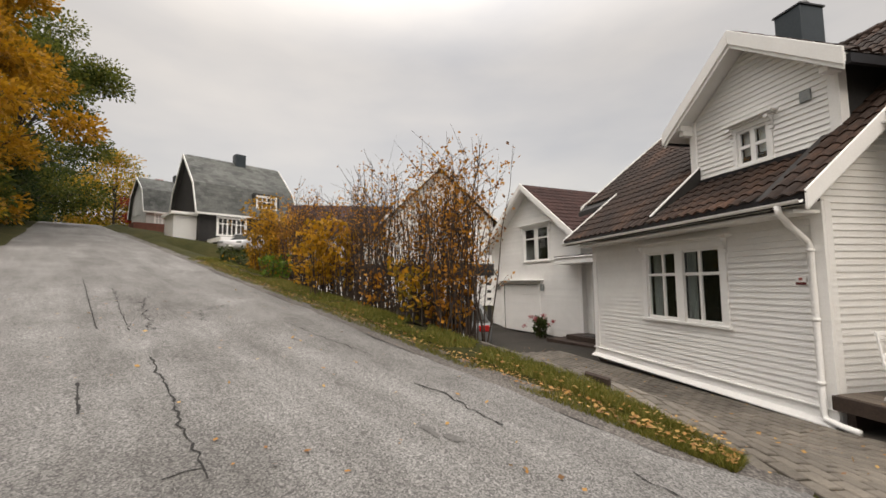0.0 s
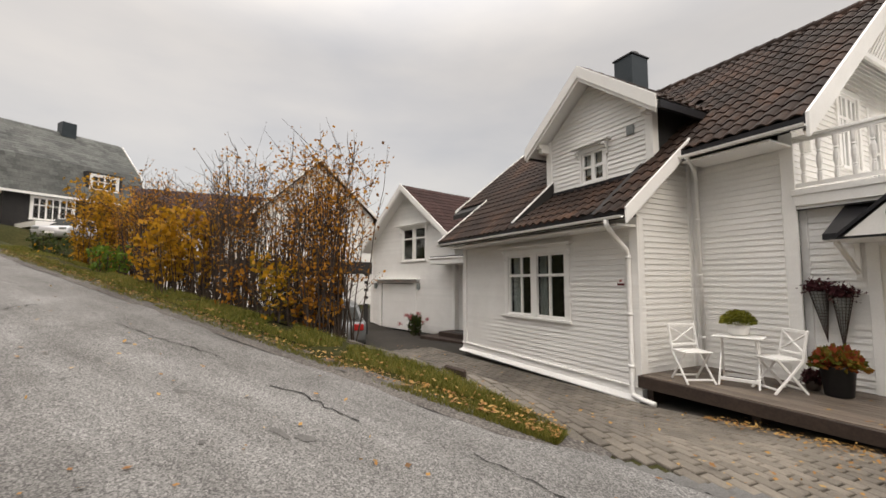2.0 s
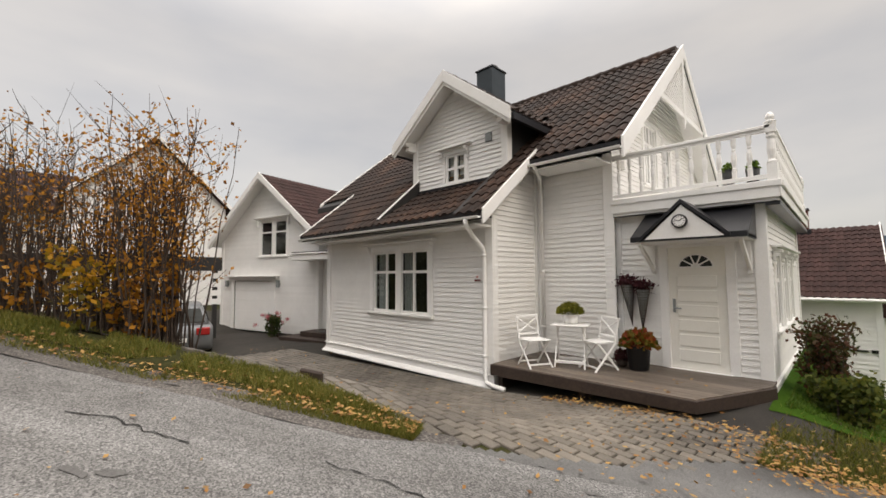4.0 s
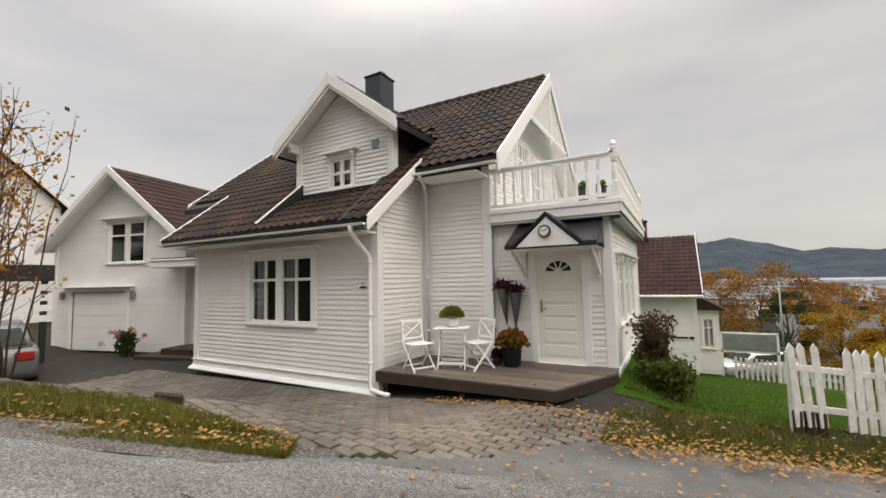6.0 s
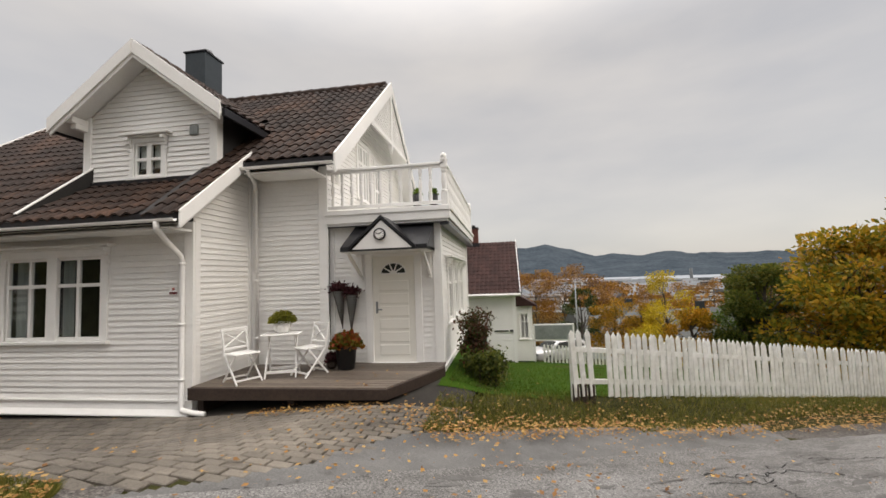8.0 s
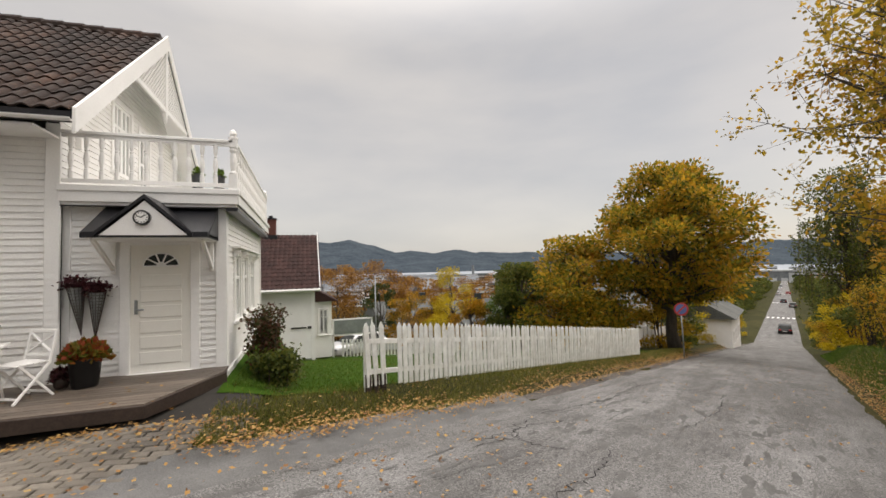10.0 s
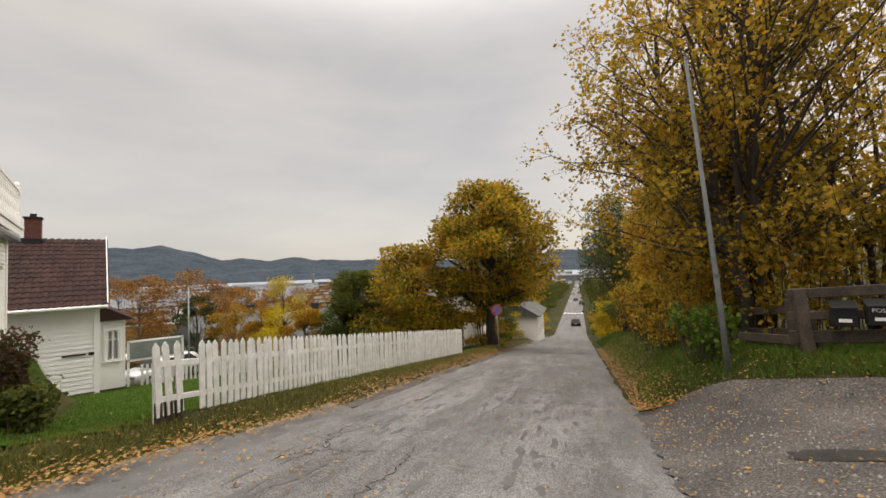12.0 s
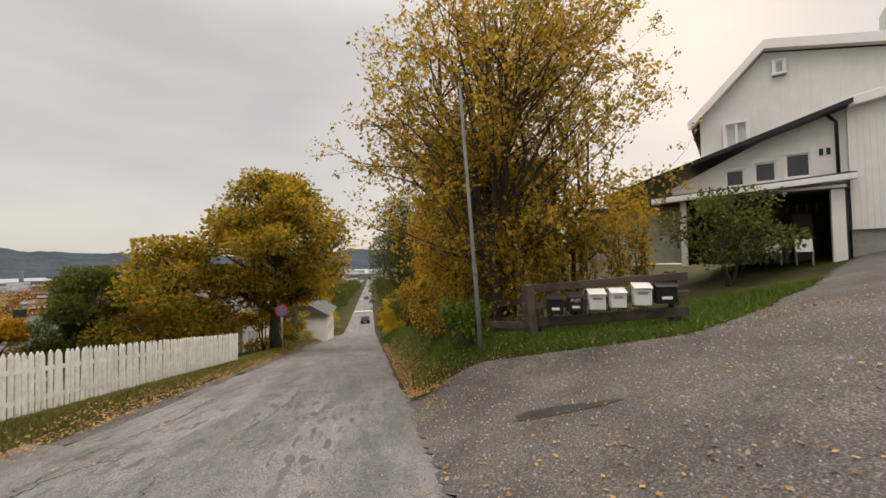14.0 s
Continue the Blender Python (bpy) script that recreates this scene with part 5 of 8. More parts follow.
def shrub(label, x, y, height, radius, leaf, stems, leaves, size, low=0.2, high=1.0, seed=1, category="shrub", lean=0.0, z=None, name="shrub", group=""):
    """Many thin stems from one stool, and leaves along them between two heights."""
    rng = random.Random(seed)
    nrng = np.random.default_rng(seed)
    z = land(x, y) if z is None else z
    root = thing(name, label, category, (x, y, z - 0.05), group=group)
    wood = Mesh()
    spots = []
    for s in range(stems):
        a, r = rng.uniform(0, 6.28), radius * math.sqrt(rng.random())
        foot = Vector((math.cos(a) * r * 0.7, math.sin(a) * r * 0.7, 0))
        h = height * rng.uniform(0.7, 1.05)
        top = foot * 1.25 + Vector((rng.gauss(lean, 0.22 * min(1, height / 2.6)), rng.gauss(0, 0.22 * min(1, height / 2.6)), h))
        pts = bent(foot, top, 0, 5, 0.015, rng)
        r0 = rng.uniform(0.008, 0.02)
        wood.tube(pts, [r0, r0 * 0.9, r0 * 0.75, r0 * 0.55, r0 * 0.35, r0 * 0.15], 4, False)
        spots.append(pts)
        for _ in range(7):
            i = rng.choice((1, 2, 3, 4, 4))
            q = pts[i].lerp(pts[i + 1] if i < 5 else pts[5], rng.random())
            tip = q + Vector((rng.gauss(0, 0.22), rng.gauss(0, 0.22), rng.uniform(0.1, 0.5))) * (height / 3)
            wood.tube([q, q.lerp(tip, 0.5) + Vector((rng.gauss(0, 0.02), rng.gauss(0, 0.02), 0)), tip], [r0 * 0.4, r0 * 0.3, r0 * 0.12], 3, False)
            spots.append([q, q, q.lerp(tip, 0.4), q.lerp(tip, 0.7), tip, tip])
    part("stem", wood, TWIG, root, "thin bare dark stems", smooth=True)["kind"] = "stuff"
    P = []
    while len(P) < leaves:
        q = rng.choice(spots)
        i = rng.randrange(5)
        p = q[i].lerp(q[i + 1], rng.random())
        if low * height <= p.z <= high * height * 1.1:
            P.append((p.x + rng.gauss(0, 0.05), p.y + rng.gauss(0, 0.05), p.z + rng.gauss(0, 0.05)))
    v, f = leaf_cloud(np.array(P), size, 0.0, seed)
    quick("foliage", v, f, leaf, root)["kind"] = "stuff"
    return root


# the tall bare hedge along the road
HEDGE = [(-5.3, 3.35, LEAF_RUST, 46, 2300, 0.35, 1.0), (-6.0, 3.4, LEAF_RUST, 46, 1500, 0.45, 1.0), (-6.8, 3.25, LEAF_RUST, 50, 800, 0.5, 1.0), (-7.7, 3.4, LEAF_RUST, 50, 700, 0.45, 1.0), (-8.7, 3.2, LEAF_RUST, 50, 800, 0.4, 1.0),
         (-9.8, 3.1, LEAF_RUST, 50, 1000, 0.35, 1.0), (-11.0, 3.1, LEAF_RUST, 50, 1400, 0.3, 1.0), (-12.2, 3.1, LEAF_RUST, 48, 2000, 0.25, 1.0), (-13.4, 3.1, LEAF_AMBER, 42, 3800, 0.1, 1.0), (-14.4, 3.0, LEAF_AMBER, 42, 4400, 0.05, 1.0)]
for i, (u, h, lf, ns, nl, lo, hi) in enumerate(HEDGE):
    x, y = xy(u, -5.05 - 0.12 * (i % 3))
    shrub("tall leggy hedge shrub with thin dark stems and few rust-orange leaves" if i < 8 else "tall hedge shrub thick with golden autumn leaves", x, y, h, 0.62, lf, ns, nl, 0.058 if i < 8 else 0.085, lo, hi, 30 + i, "hedge shrub", 0.25 if i == 0 else 0.0, name="hedge_shrub", group="hedge along the road")
for i, (u, v, h, r, lf, nl) in enumerate(((-9.0, -4.65, 1.75, 0.75, LEAF_AMBER, 900), (-10.0, -4.7, 1.3, 0.6, LEAF_AMBER, 600), (-6.1, -4.7, 1.15, 0.55, LEAF_GOLD, 620), (-5.4, -4.8, 0.9, 0.45, LEAF_RUST, 420), (-7.4, -4.7, 0.8, 0.4, LEAF_RUST, 200), (-16.6, -4.8, 0.9, 0.7, LEAF_GREEN, 900), (-12.0, -4.6, 0.7, 0.6, LEAF_FRESH, 500))):
    x, y = xy(u, v)
    shrub("low autumn bush at the foot of the hedge", x, y, h, r, lf, 16, nl, 0.12 if lf is LEAF_AMBER else 0.09, 0.15, 1.0, 60 + i, "bush", name="bush")

# shrub by the porch corner, hydrangea by the garage
shrub("green and reddish leafy shrub beside the porch", 4.34, 2.30, 1.30, 0.26, LEAF_RUSSET, 20, 2600, 0.065, 0.05, 1.0, 81, name="porch_shrub")
shrub("low dense green shrub beside the porch", 4.50, 1.80, 0.60, 0.42, LEAF_OLIVE_GREEN, 30, 3800, 0.07, 0.02, 1.0, 82, name="porch_shrub")
hyd = shrub("hydrangea bush with faded pink flower heads", -10.75, 0.75, 0.85, 0.36, LEAF_GREEN, 12, 700, 0.10, 0.1, 0.9, 83, name="hydrangea")
fp = []
rr_ = random.Random(5)
for _ in range(9):
    c = (rr_.gauss(0, 0.28), rr_.gauss(0, 0.28), rr_.uniform(0.45, 0.95))
    fp += [(c[0] + rr_.gauss(0, 0.045), c[1] + rr_.gauss(0, 0.045), c[2] + rr_.gauss(0, 0.04)) for _ in range(70)]
v, f = leaf_cloud(np.array(fp), 0.04, 0, 3)
quick("flower_heads", v, f, FLOWER, hyd, "faded pink flower heads")

# big maple and its lower neighbour, downhill
tree("large maple with olive and golden autumn leaves", 25.6, 13.0, 10.5, 4.2, LEAF_MAPLE, 32000, 0.215, 0.36, 1, 0.30, 105, "round", seed=11)
tree("broad lower maple with golden leaves", 21.6, 16.6, 6.8, 3.4, LEAF_MAPLE, 19000, 0.21, 0.22, 2, 0.12, 66, "round", seed=12)
tree("dark green leafy tree below the fence", 19.2, 19.6, 6.0, 2.2, LEAF_OLIVE_GREEN, 20000, 0.15, 0.2, 1, 0.1, 34, "round", seed=13)
# trees across the road behind the mailboxes
tree("many-stemmed tree with sparse olive-yellow leaves and bare twigs", 16.9, -3.5, 10.2, 4.1, LEAF_OLIVE, 34000, 0.105, 0.12, 7, 0.24, 150, "vase", seed=21, fill=0.3)
tree("slender tree with sparse yellowing leaves", 18.6, -5.4, 9.2, 2.9, LEAF_OLIVE, 9000, 0.10, 0.07, 4, 0.3, 60, "vase", seed=22, fill=0.3)
tree("rust-orange leafy tree standing beside the road", *xy(21, 5.6), 9.6, 3.1, LEAF_AMBER, 34000, 0.13, 0.24, 2, 0.12, 70, "tall", seed=23)
tree("golden-brown autumn tree beside the road", *xy(27, 5.8), 9.2, 2.7, LEAF_OLIVE, 24000, 0.13, 0.2, 1, 0.1, 50, "tall", seed=24)
birch = tree("drooping birch with dull green hanging twigs", *xy(44, 3.9), 14.0, 2.9, LEAF_OLIVE_GREEN, 7000, 0.17, 0.2, 1, 0.42, 60, "tall", seed=25)
brng = random.Random(44)
hang, twig_ = [], Mesh()
for _ in range(230):
    a_, h_ = brng.uniform(0, 6.28), brng.uniform(5.5, 13.2)
    r_ = 3.3 * math.sqrt(brng.random()) * min(1.0, (14.6 - h_) / 4.5)
    x_, y_, L_ = r_ * math.cos(a_), r_ * math.sin(a_), min(brng.uniform(1.6, 4.6), h_ - 2.4)
    twig_.tube([(x_ * 0.8, y_ * 0.8, h_ + 0.3), (x_, y_, h_), (x_ * 1.05, y_ * 1.05, h_ - L_)], [0.02, 0.014, 0.006], 3, False)
    for _k in range(int(16 * L_)):
        t_ = brng.random()
        hang.append((x_ * (1 + 0.05 * t_) + brng.gauss(0, 0.10), y_ * (1 + 0.05 * t_) + brng.gauss(0, 0.10), h_ - L_ * t_))
part("hanging_twig", twig_, TWIG, birch)["kind"] = "stuff"
v, f = leaf_cloud(np.array(hang), 0.17, 0.0, 45)
quick("hanging_foliage", v, f, LEAF_OLIVE_GREEN, birch)["kind"] = "stuff"
tree("leaning tree with thick dark trunks and amber leaves", *xy(13.2, 4.6), 10.5, 3.3, LEAF_AMBER, 6500, 0.115, 0.17, 3, 0.40, 50, "vase", seed=27, fill=0.3, lean=(-0.8, 1.2))
for i, (u, v, h, r, lf) in enumerate(((11.5, 3.1, 2.2, 0.9, LEAF_OLIVE), (10.6, 4.3, 2.9, 1.1, LEAF_OLIVE), (11.2, 5.7, 3.3, 1.3, LEAF_OLIVE), (10.2, 7.0, 3.0, 1.2, LEAF_OLIVE), (13.5, 4.2, 3.4, 1.5, LEAF_FRESH), (13.2, 7.0, 3.5, 1.4, LEAF_OLIVE), (9.3, 2.75, 0.9, 0.6, LEAF_FRESH), (12.6, 2.6, 1.1, 0.7, LEAF_OLIVE), (15.5, 3.0, 2.0, 1.0, LEAF_OLIVE), (18.5, 3.1, 2.4, 1.1, LEAF_GOLD), (23.0, 3.4, 2.6, 1.2, LEAF_OLIVE), (29.0, 3.8, 3.2, 1.5, LEAF_OLIVE), (38.0, 4.2, 3.6, 1.6, LEAF_GOLD))):
    x, y = xy(u, v)
    shrub("thicket of olive-yellow bushes behind the mailboxes", x, y, h, r, lf, 26, 1900 if h > 1.5 else 700, 0.11, 0.05, 1.0, 90 + i, "thicket", name="thicket")
# roadside trees further down
k = 0
for u, v, h, r, lf in ((44, -7.5, 8.5, 2.8, LEAF_OLIVE), (50, -7.0, 8.0, 2.6, LEAF_YELLOW), (57, -8, 8.5, 3, LEAF_OLIVE), (66, -8, 9, 3, LEAF_GOLD), (36, 7.0, 9.5, 3.0, LEAF_GOLD), (46, 6.5, 9, 2.8, LEAF_OLIVE), (58, 6.5, 9, 2.6, LEAF_YELLOW), (70, 7.5, 8, 2.6, LEAF_GOLD), (40, 13, 11, 4, LEAF_ORANGE), (30, 12, 11, 4, LEAF_OLIVE)):
    x, y = xy(u, v)
    tree("autumn tree lining the lower road", x, y, h, r, lf, 9000, 0.17, 0.17, 1, 0.15, 34, "round", seed=130 + k, twigs=False)
    k += 1
for i, u in enumerate(range(31, 80, 6)):
    for sv, vv in ((-1, -6.2), (1, 3.5)):
        x, y = xy(u + 2 * sv, vv)
        tree("low golden-green thicket beside the lower road", x, y, 3.2 + (i * 5 % 4) * 0.5, 1.7, (LEAF_OLIVE, LEAF_OLIVE_GREEN, LEAF_YELLOW)[(i + (sv > 0)) % 3], 3600, 0.15, 0.06, 4, 0.04, 20, "round", seed=700 + 2 * i + sv, twigs=False, category="thicket", name="thicket")
for u in range(80, 330, 12):
    for sv in (-1, 1):
        x, y = xy(u + 4 * sv, sv * (7.6 + (u * 7 % 5) * 0.5) - 1.2)
        tree("distant autumn tree beside the far street", x, y, 7.0 + (u % 4), 3.2, (LEAF_OLIVE, LEAF_GOLD, LEAF_OLIVE_GREEN)[u % 3], 2600, 0.36, 0.2, 1, 0.03, 20, "round", seed=500 + u + sv, twigs=False)
# trees on the slope below the lawn
for b, D, h, r, lf, sh in ((4.0, 58, 10.2, 3.2, LEAF_ORANGE, "tall"), (7.6, 55, 11.0, 3.4, LEAF_ORANGE, "tall"), (11, 62, 10.5, 3.4, LEAF_ORANGE, "round"), (14.2, 66, 10.0, 3.5, LEAF_ORANGE, "round"), (9.6, 38, 6.2, 1.5, LEAF_GREEN, "tall"), (13.6, 36, 5.4, 1.9, LEAF_GOLD, "round"), (19.4, 33, 6.7, 2.2, LEAF_YELLOW, "round"), (22.0, 30, 4.4, 1.4, LEAF_GOLD, "round"), (16.7, 35, 4.6, 1.5, LEAF_GOLD, "round"), (24.6, 60, 10.5, 3.3, LEAF_ORANGE, "tall"), (21.5, 75, 10, 3.8, LEAF_ORANGE, "round"), (27.0, 30, 5.0, 1.6, LEAF_FRESH, "round"), (28.5, 45, 8, 2.7, LEAF_GREEN, "round"), (30.5, 52, 10.0, 3.4, LEAF_ORANGE, "round"), (33.5, 44, 8.5, 3.0, LEAF_GOLD, "round"), (2.0, 75, 11, 4, LEAF_ORANGE, "round"), (18.0, 82, 9.5, 4, LEAF_ORANGE, "round"), (36.5, 60, 9.5, 3.4, LEAF_GOLD, "round")):
    x, y = 5.0 + D * math.sin(radians(b)), -6.0 + D * math.cos(radians(b))
    tree("autumn tree on the slope below the garden", x, y, h * (0.98 if D > 45 else 0.95), r, lf, 11000 if D < 45 else 9000, 0.11 if D < 45 else 0.17, 0.14, 1, 0.08, 34, sh, seed=160 + k, twigs=False)
    k += 1
# the wood at the top of the road
for u, v, h, r, lf, n in ((-25, 5.6, 12.5, 4.4, LEAF_AMBER, 26000), (-32, 4.2, 15.0, 5.2, LEAF_AMBER, 36000), (-47, 2.6, 17.5, 6.8, LEAF_OLIVE_GREEN, 36000), (-76, -6, 12, 5, LEAF_MAPLE, 7000), (-72, -10, 8.5, 3.4, LEAF_RED, 5000), (-84, -1, 13, 5.5, LEAF_GREEN, 8000), (-37, 11.0, 18, 5.5, LEAF_GREEN, 12000), (-22, 4.8, 5.0, 2.4, LEAF_YELLOW, 6000), (-27, 4.2, 4.6, 2.4, LEAF_OLIVE, 6000), (-33, 4.0, 4.8, 2.4, LEAF_GREEN, 5000), (-41, 4.0, 5.5, 2.6, LEAF_GREEN, 4000), (-50, 5.0, 11, 4.0, LEAF_OLIVE, 7000), (-60, 6.0, 11, 4.0, LEAF_GREEN, 6000), (-74, 3.0, 11, 4.4, LEAF_GREEN, 6000), (-84, -3, 10, 4.6, LEAF_OLIVE, 6000), (-80, -9, 9, 4.2, LEAF_OLIVE, 5000), (-70, -12, 6.5, 2.8, LEAF_RED, 4000), (-92, -14, 12, 5, LEAF_GREEN, 6000), (-96, 4, 13, 5, LEAF_GREEN, 6000), (-66, -9, 4.0, 1.5, LEAF_GREEN, 2500), (-24, 4.4, 4.2, 2.0, LEAF_OLIVE, 7000), (-30, 3.9, 4.6, 2.2, LEAF_OLIVE_GREEN, 7000), (-37, 3.6, 5.0, 2.4, LEAF_GREEN, 7000), (-45, 3.6, 6.0, 2.8, LEAF_GREEN, 7000), (-55, 3.8, 7.0, 3.0, LEAF_OLIVE_GREEN, 7000), (-66, 3.0, 8.0, 3.2, LEAF_GREEN, 6000)):
    x, y = xy(u, v)
    tree("autumn tree of the wood beside the upper road", x, y, h, r, lf, n, 0.23 if u > -50 else 0.30, 0.2, 1, 0.06, 50, "round", seed=200 + k, twigs=False)
    k += 1


# ---- furniture on the deck ----
def chair(x, y, turn):
    c = thing("folding_chair", "white folding bistro chair with a crossed back", "chair", (x, y, 0.415), turn, group="chairs on the deck")
    for s in (-0.19, 0.19):
        part("back_leg", Mesh().beam((s, 0.24, 0.0), (s * 0.98, -0.16, 0.47), 0.022, 0.032, (0, 1, 0)), TRIM, c, "", 0.004)
        part("front_leg", Mesh().beam((s * 1.08, -0.22, 0.0), (s * 1.04, 0.20, 0.45), 0.022, 0.032, (0, 1, 0)).beam((s * 1.04, 0.18, 0.43), (s * 1.04, 0.27, 0.84), 0.022, 0.032, (0, 1, 0)), TRIM, c, "", 0.004)
    for i in range(6):
        part("slat", Mesh().box(-0.20, -0.19 + i * 0.066, 0.445, 0.20, -0.19 + i * 0.066 + 0.054, 0.463), TRIM, c, "", 0.004)
    part("top_rail", Mesh().beam((-0.22, 0.268, 0.82), (0.22, 0.268, 0.82), 0.02, 0.05), TRIM, c, "", 0.005)
    part("lower_rail", Mesh().beam((-0.20, 0.20, 0.53), (0.20, 0.20, 0.53), 0.018, 0.035), TRIM, c, "", 0.004)
    part("cross_bar", Mesh().beam((-0.2, 0.205, 0.545), (0.2, 0.262, 0.80), 0.018, 0.028, (0, 1, 0)), TRIM, c, "", 0.003)
    part("cross_bar", Mesh().beam((0.2, 0.207, 0.545), (-0.2, 0.264, 0.80), 0.018, 0.028, (0, 1, 0)), TRIM, c, "", 0.003)
    part("stretcher", Mesh().beam((-0.2, -0.17, 0.06), (0.2, -0.17, 0.06), 0.018, 0.028).beam((-0.19, 0.19, 0.06), (0.19, 0.19, 0.06), 0.018, 0.028), TRIM, c, "", 0.003)
    return c


first = chair(0.72, 0.22, 62)
copy_thing(first, pose(1.60, 0.72, 0.415, 0, 0, -28))
table = thing("bistro_table", "small white folding bistro table with slatted top", "table", (1.18, 0.62, 0.415), 18)
for i in range(6):
    part("slat", Mesh().box(-0.30, -0.22 + i * 0.075, 0.69, 0.30, -0.22 + i * 0.075 + 0.066, 0.71), TRIM, table, "", 0.004)
for s in (-0.24, 0.24):
    part("leg", Mesh().beam((s, -0.20, 0.0), (s * 0.92, 0.10, 0.69), 0.024, 0.035, (0, 1, 0)), TRIM, table, "", 0.004)
    part("leg", Mesh().beam((s * 1.0, 0.20, 0.0), (s * 0.85, -0.10, 0.69), 0.024, 0.035, (0, 1, 0)), TRIM, table, "", 0.004)
part("stretcher", Mesh().beam((-0.24, -0.17, 0.1), (0.24, -0.17, 0.1), 0.02, 0.05).beam((-0.24, 0.17, 0.1), (0.24, 0.17, 0.1), 0.02, 0.05), TRIM, table, "", 0.004)


def planter(name, label, at, profile, pot_mat, leaf, n, spread_, size, rise, seed, pot_label=""):
    p = thing(name, label, "potted plant", at)
    part("pot", Mesh().lathe((0, 0, 0), profile, 20), pot_mat, p, pot_label, smooth=True)
    rng = np.random.default_rng(seed)
    top = profile[-1][1]
    d = rng.normal(size=(n, 3))
    d /= np.linalg.norm(d, axis=1)[:, None]
    d[:, 2] = np.abs(d[:, 2])
    pts = d * np.array([spread_, spread_, rise]) * rng.uniform(0.35, 1.0, (n, 1)) + np.array([0, 0, top - 0.03])
    v, f = leaf_cloud(pts, size, 0, seed)
    quick("foliage", v, f, leaf, p)
    st = Mesh()
    for q in pts[:24]:
        st.tube([(0, 0, top - 0.05), tuple(q)], 0.004, 4, False)
    part("stem", st, TWIG, p)["kind"] = "stuff"
    return p


planter("table_plant", "round clipped yellow-green plant in a white pot on the bistro table", (1.16, 0.66, 1.125), [(0.09, 0), (0.12, 0.03), (0.14, 0.12), (0.145, 0.2), (0.12, 0.2)], TRIM, LEAF_LIME, 3600, 0.24, 0.030, 0.21, 1, "white glazed pot")
planter("flower_pot", "black pot with red-green hydrangea beside the front door", (2.10, 1.12, 0.415), [(0.13, 0), (0.15, 0.02), (0.185, 0.36), (0.20, 0.37), (0.20, 0.40), (0.17, 0.40)], BLACK, LEAF_HYDRANGEA, 800, 0.30, 0.085, 0.30, 2, "matt black pot")
planter("heather_pot", "small pot of dark red heather on the deck", (1.80, 1.20, 0.415), [(0.06, 0), (0.08, 0.02), (0.10, 0.13), (0.08, 0.13)], DECK_EDGE, HEATHER, 500, 0.15, 0.045, 0.2, 3)
for i, (x, z) in enumerate(((1.80, 1.78), (2.06, 1.70))):
    c = thing("wall_planter", "dark wire cone planter with red heather on the porch wall", "wall planter", (x, PY - 0.15, z), group="cone planters")
    m = Mesh()
    tip = Vector((0.06 if i == 0 else -0.03, 0.03, -0.72))
    for k_ in range(14):
        t = 2 * math.pi * k_ / 14
        m.tube([(0.11 * math.cos(t), 0.11 * math.sin(t), 0), tip], 0.004, 4, False)
    for k_ in range(16):
        w_ = 1 - k_ / 16
        m.tube([tip * (1 - w_) + Vector((0.11 * w_ * math.cos(t), 0.11 * w_ * math.sin(t), 0)) for t in [2 * math.pi * j / 12 for j in range(13)]], 0.004, 4, False)
    part("cone", m, DECK_EDGE, c, "woven dark wire")["kind"] = "stuff"
    part("lining", Mesh().lathe((0, 0, 0), [(0.09, -0.02), (0.10, -0.0)], 12).add([(0.095 * math.cos(2 * math.pi * j / 12), 0.095 * math.sin(2 * math.pi * j / 12), 0) for j in range(12)] + [tuple(tip * 0.95)], [(j, (j + 1) % 12, 12) for j in range(12)]), STEEL, c)
    rng = np.random.default_rng(7 + i)
    pts = rng.normal(size=(420, 3)) * np.array([0.085, 0.07, 0.05]) + np.array([0, 0, 0.07])
    v, f = leaf_cloud(pts, 0.05, 0, i)
    quick("foliage", v, f, HEATHER, c, "dark red heather")
for x, y in ((3.32, 1.85), (3.62, 1.95)):
    planter("balcony_pot", "black pot with a small plant on the balcony", (x, y, 3.26), [(0.07, 0), (0.075, 0.02), (0.095, 0.34), (0.08, 0.34)], BLACK, LEAF_FRESH, 160, 0.10, 0.06, 0.16, 11)

# ---- picket fence ----
F0, F1 = Vector((5.98, 0.95, 0)), Vector((18.0, 7.8, 0))
fdir = (F1 - F0).normalized()
flen = (F1 - F0).length
fnor = Vector((fdir.y, -fdir.x, 0))
FENCE = material("weathered_white_fence_paint", (0.58, 0.58, 0.53), (0.84, 0.84, 0.81), 0.7, 9, 3.2, 0.25, vary=0.07)
fence = thing("picket_fence", "weathered white picket fence with pointed pickets beside the road", "fence")


def fence_z(s):
    p = F0 + fdir * s
    return land(p.x, p.y)


pk = Mesh().prism([(-0.049, 0, 0.0), (0.049, 0, 0.0), (0.049, 0, 0.93), (0.0, 0, 1.0), (-0.049, 0, 0.93)], (0, 0.022, 0))
pdata = data_of("picket", pk, FENCE, 0.003)
s = 0.0
i = 0
frng = random.Random(8)
ang = math.degrees(math.atan2(fdir.y, fdir.x))
FZ0, FZ1 = 0.02, -1.86


def foot_z(s):
    return FZ0 + (FZ1 - FZ0) * s / flen


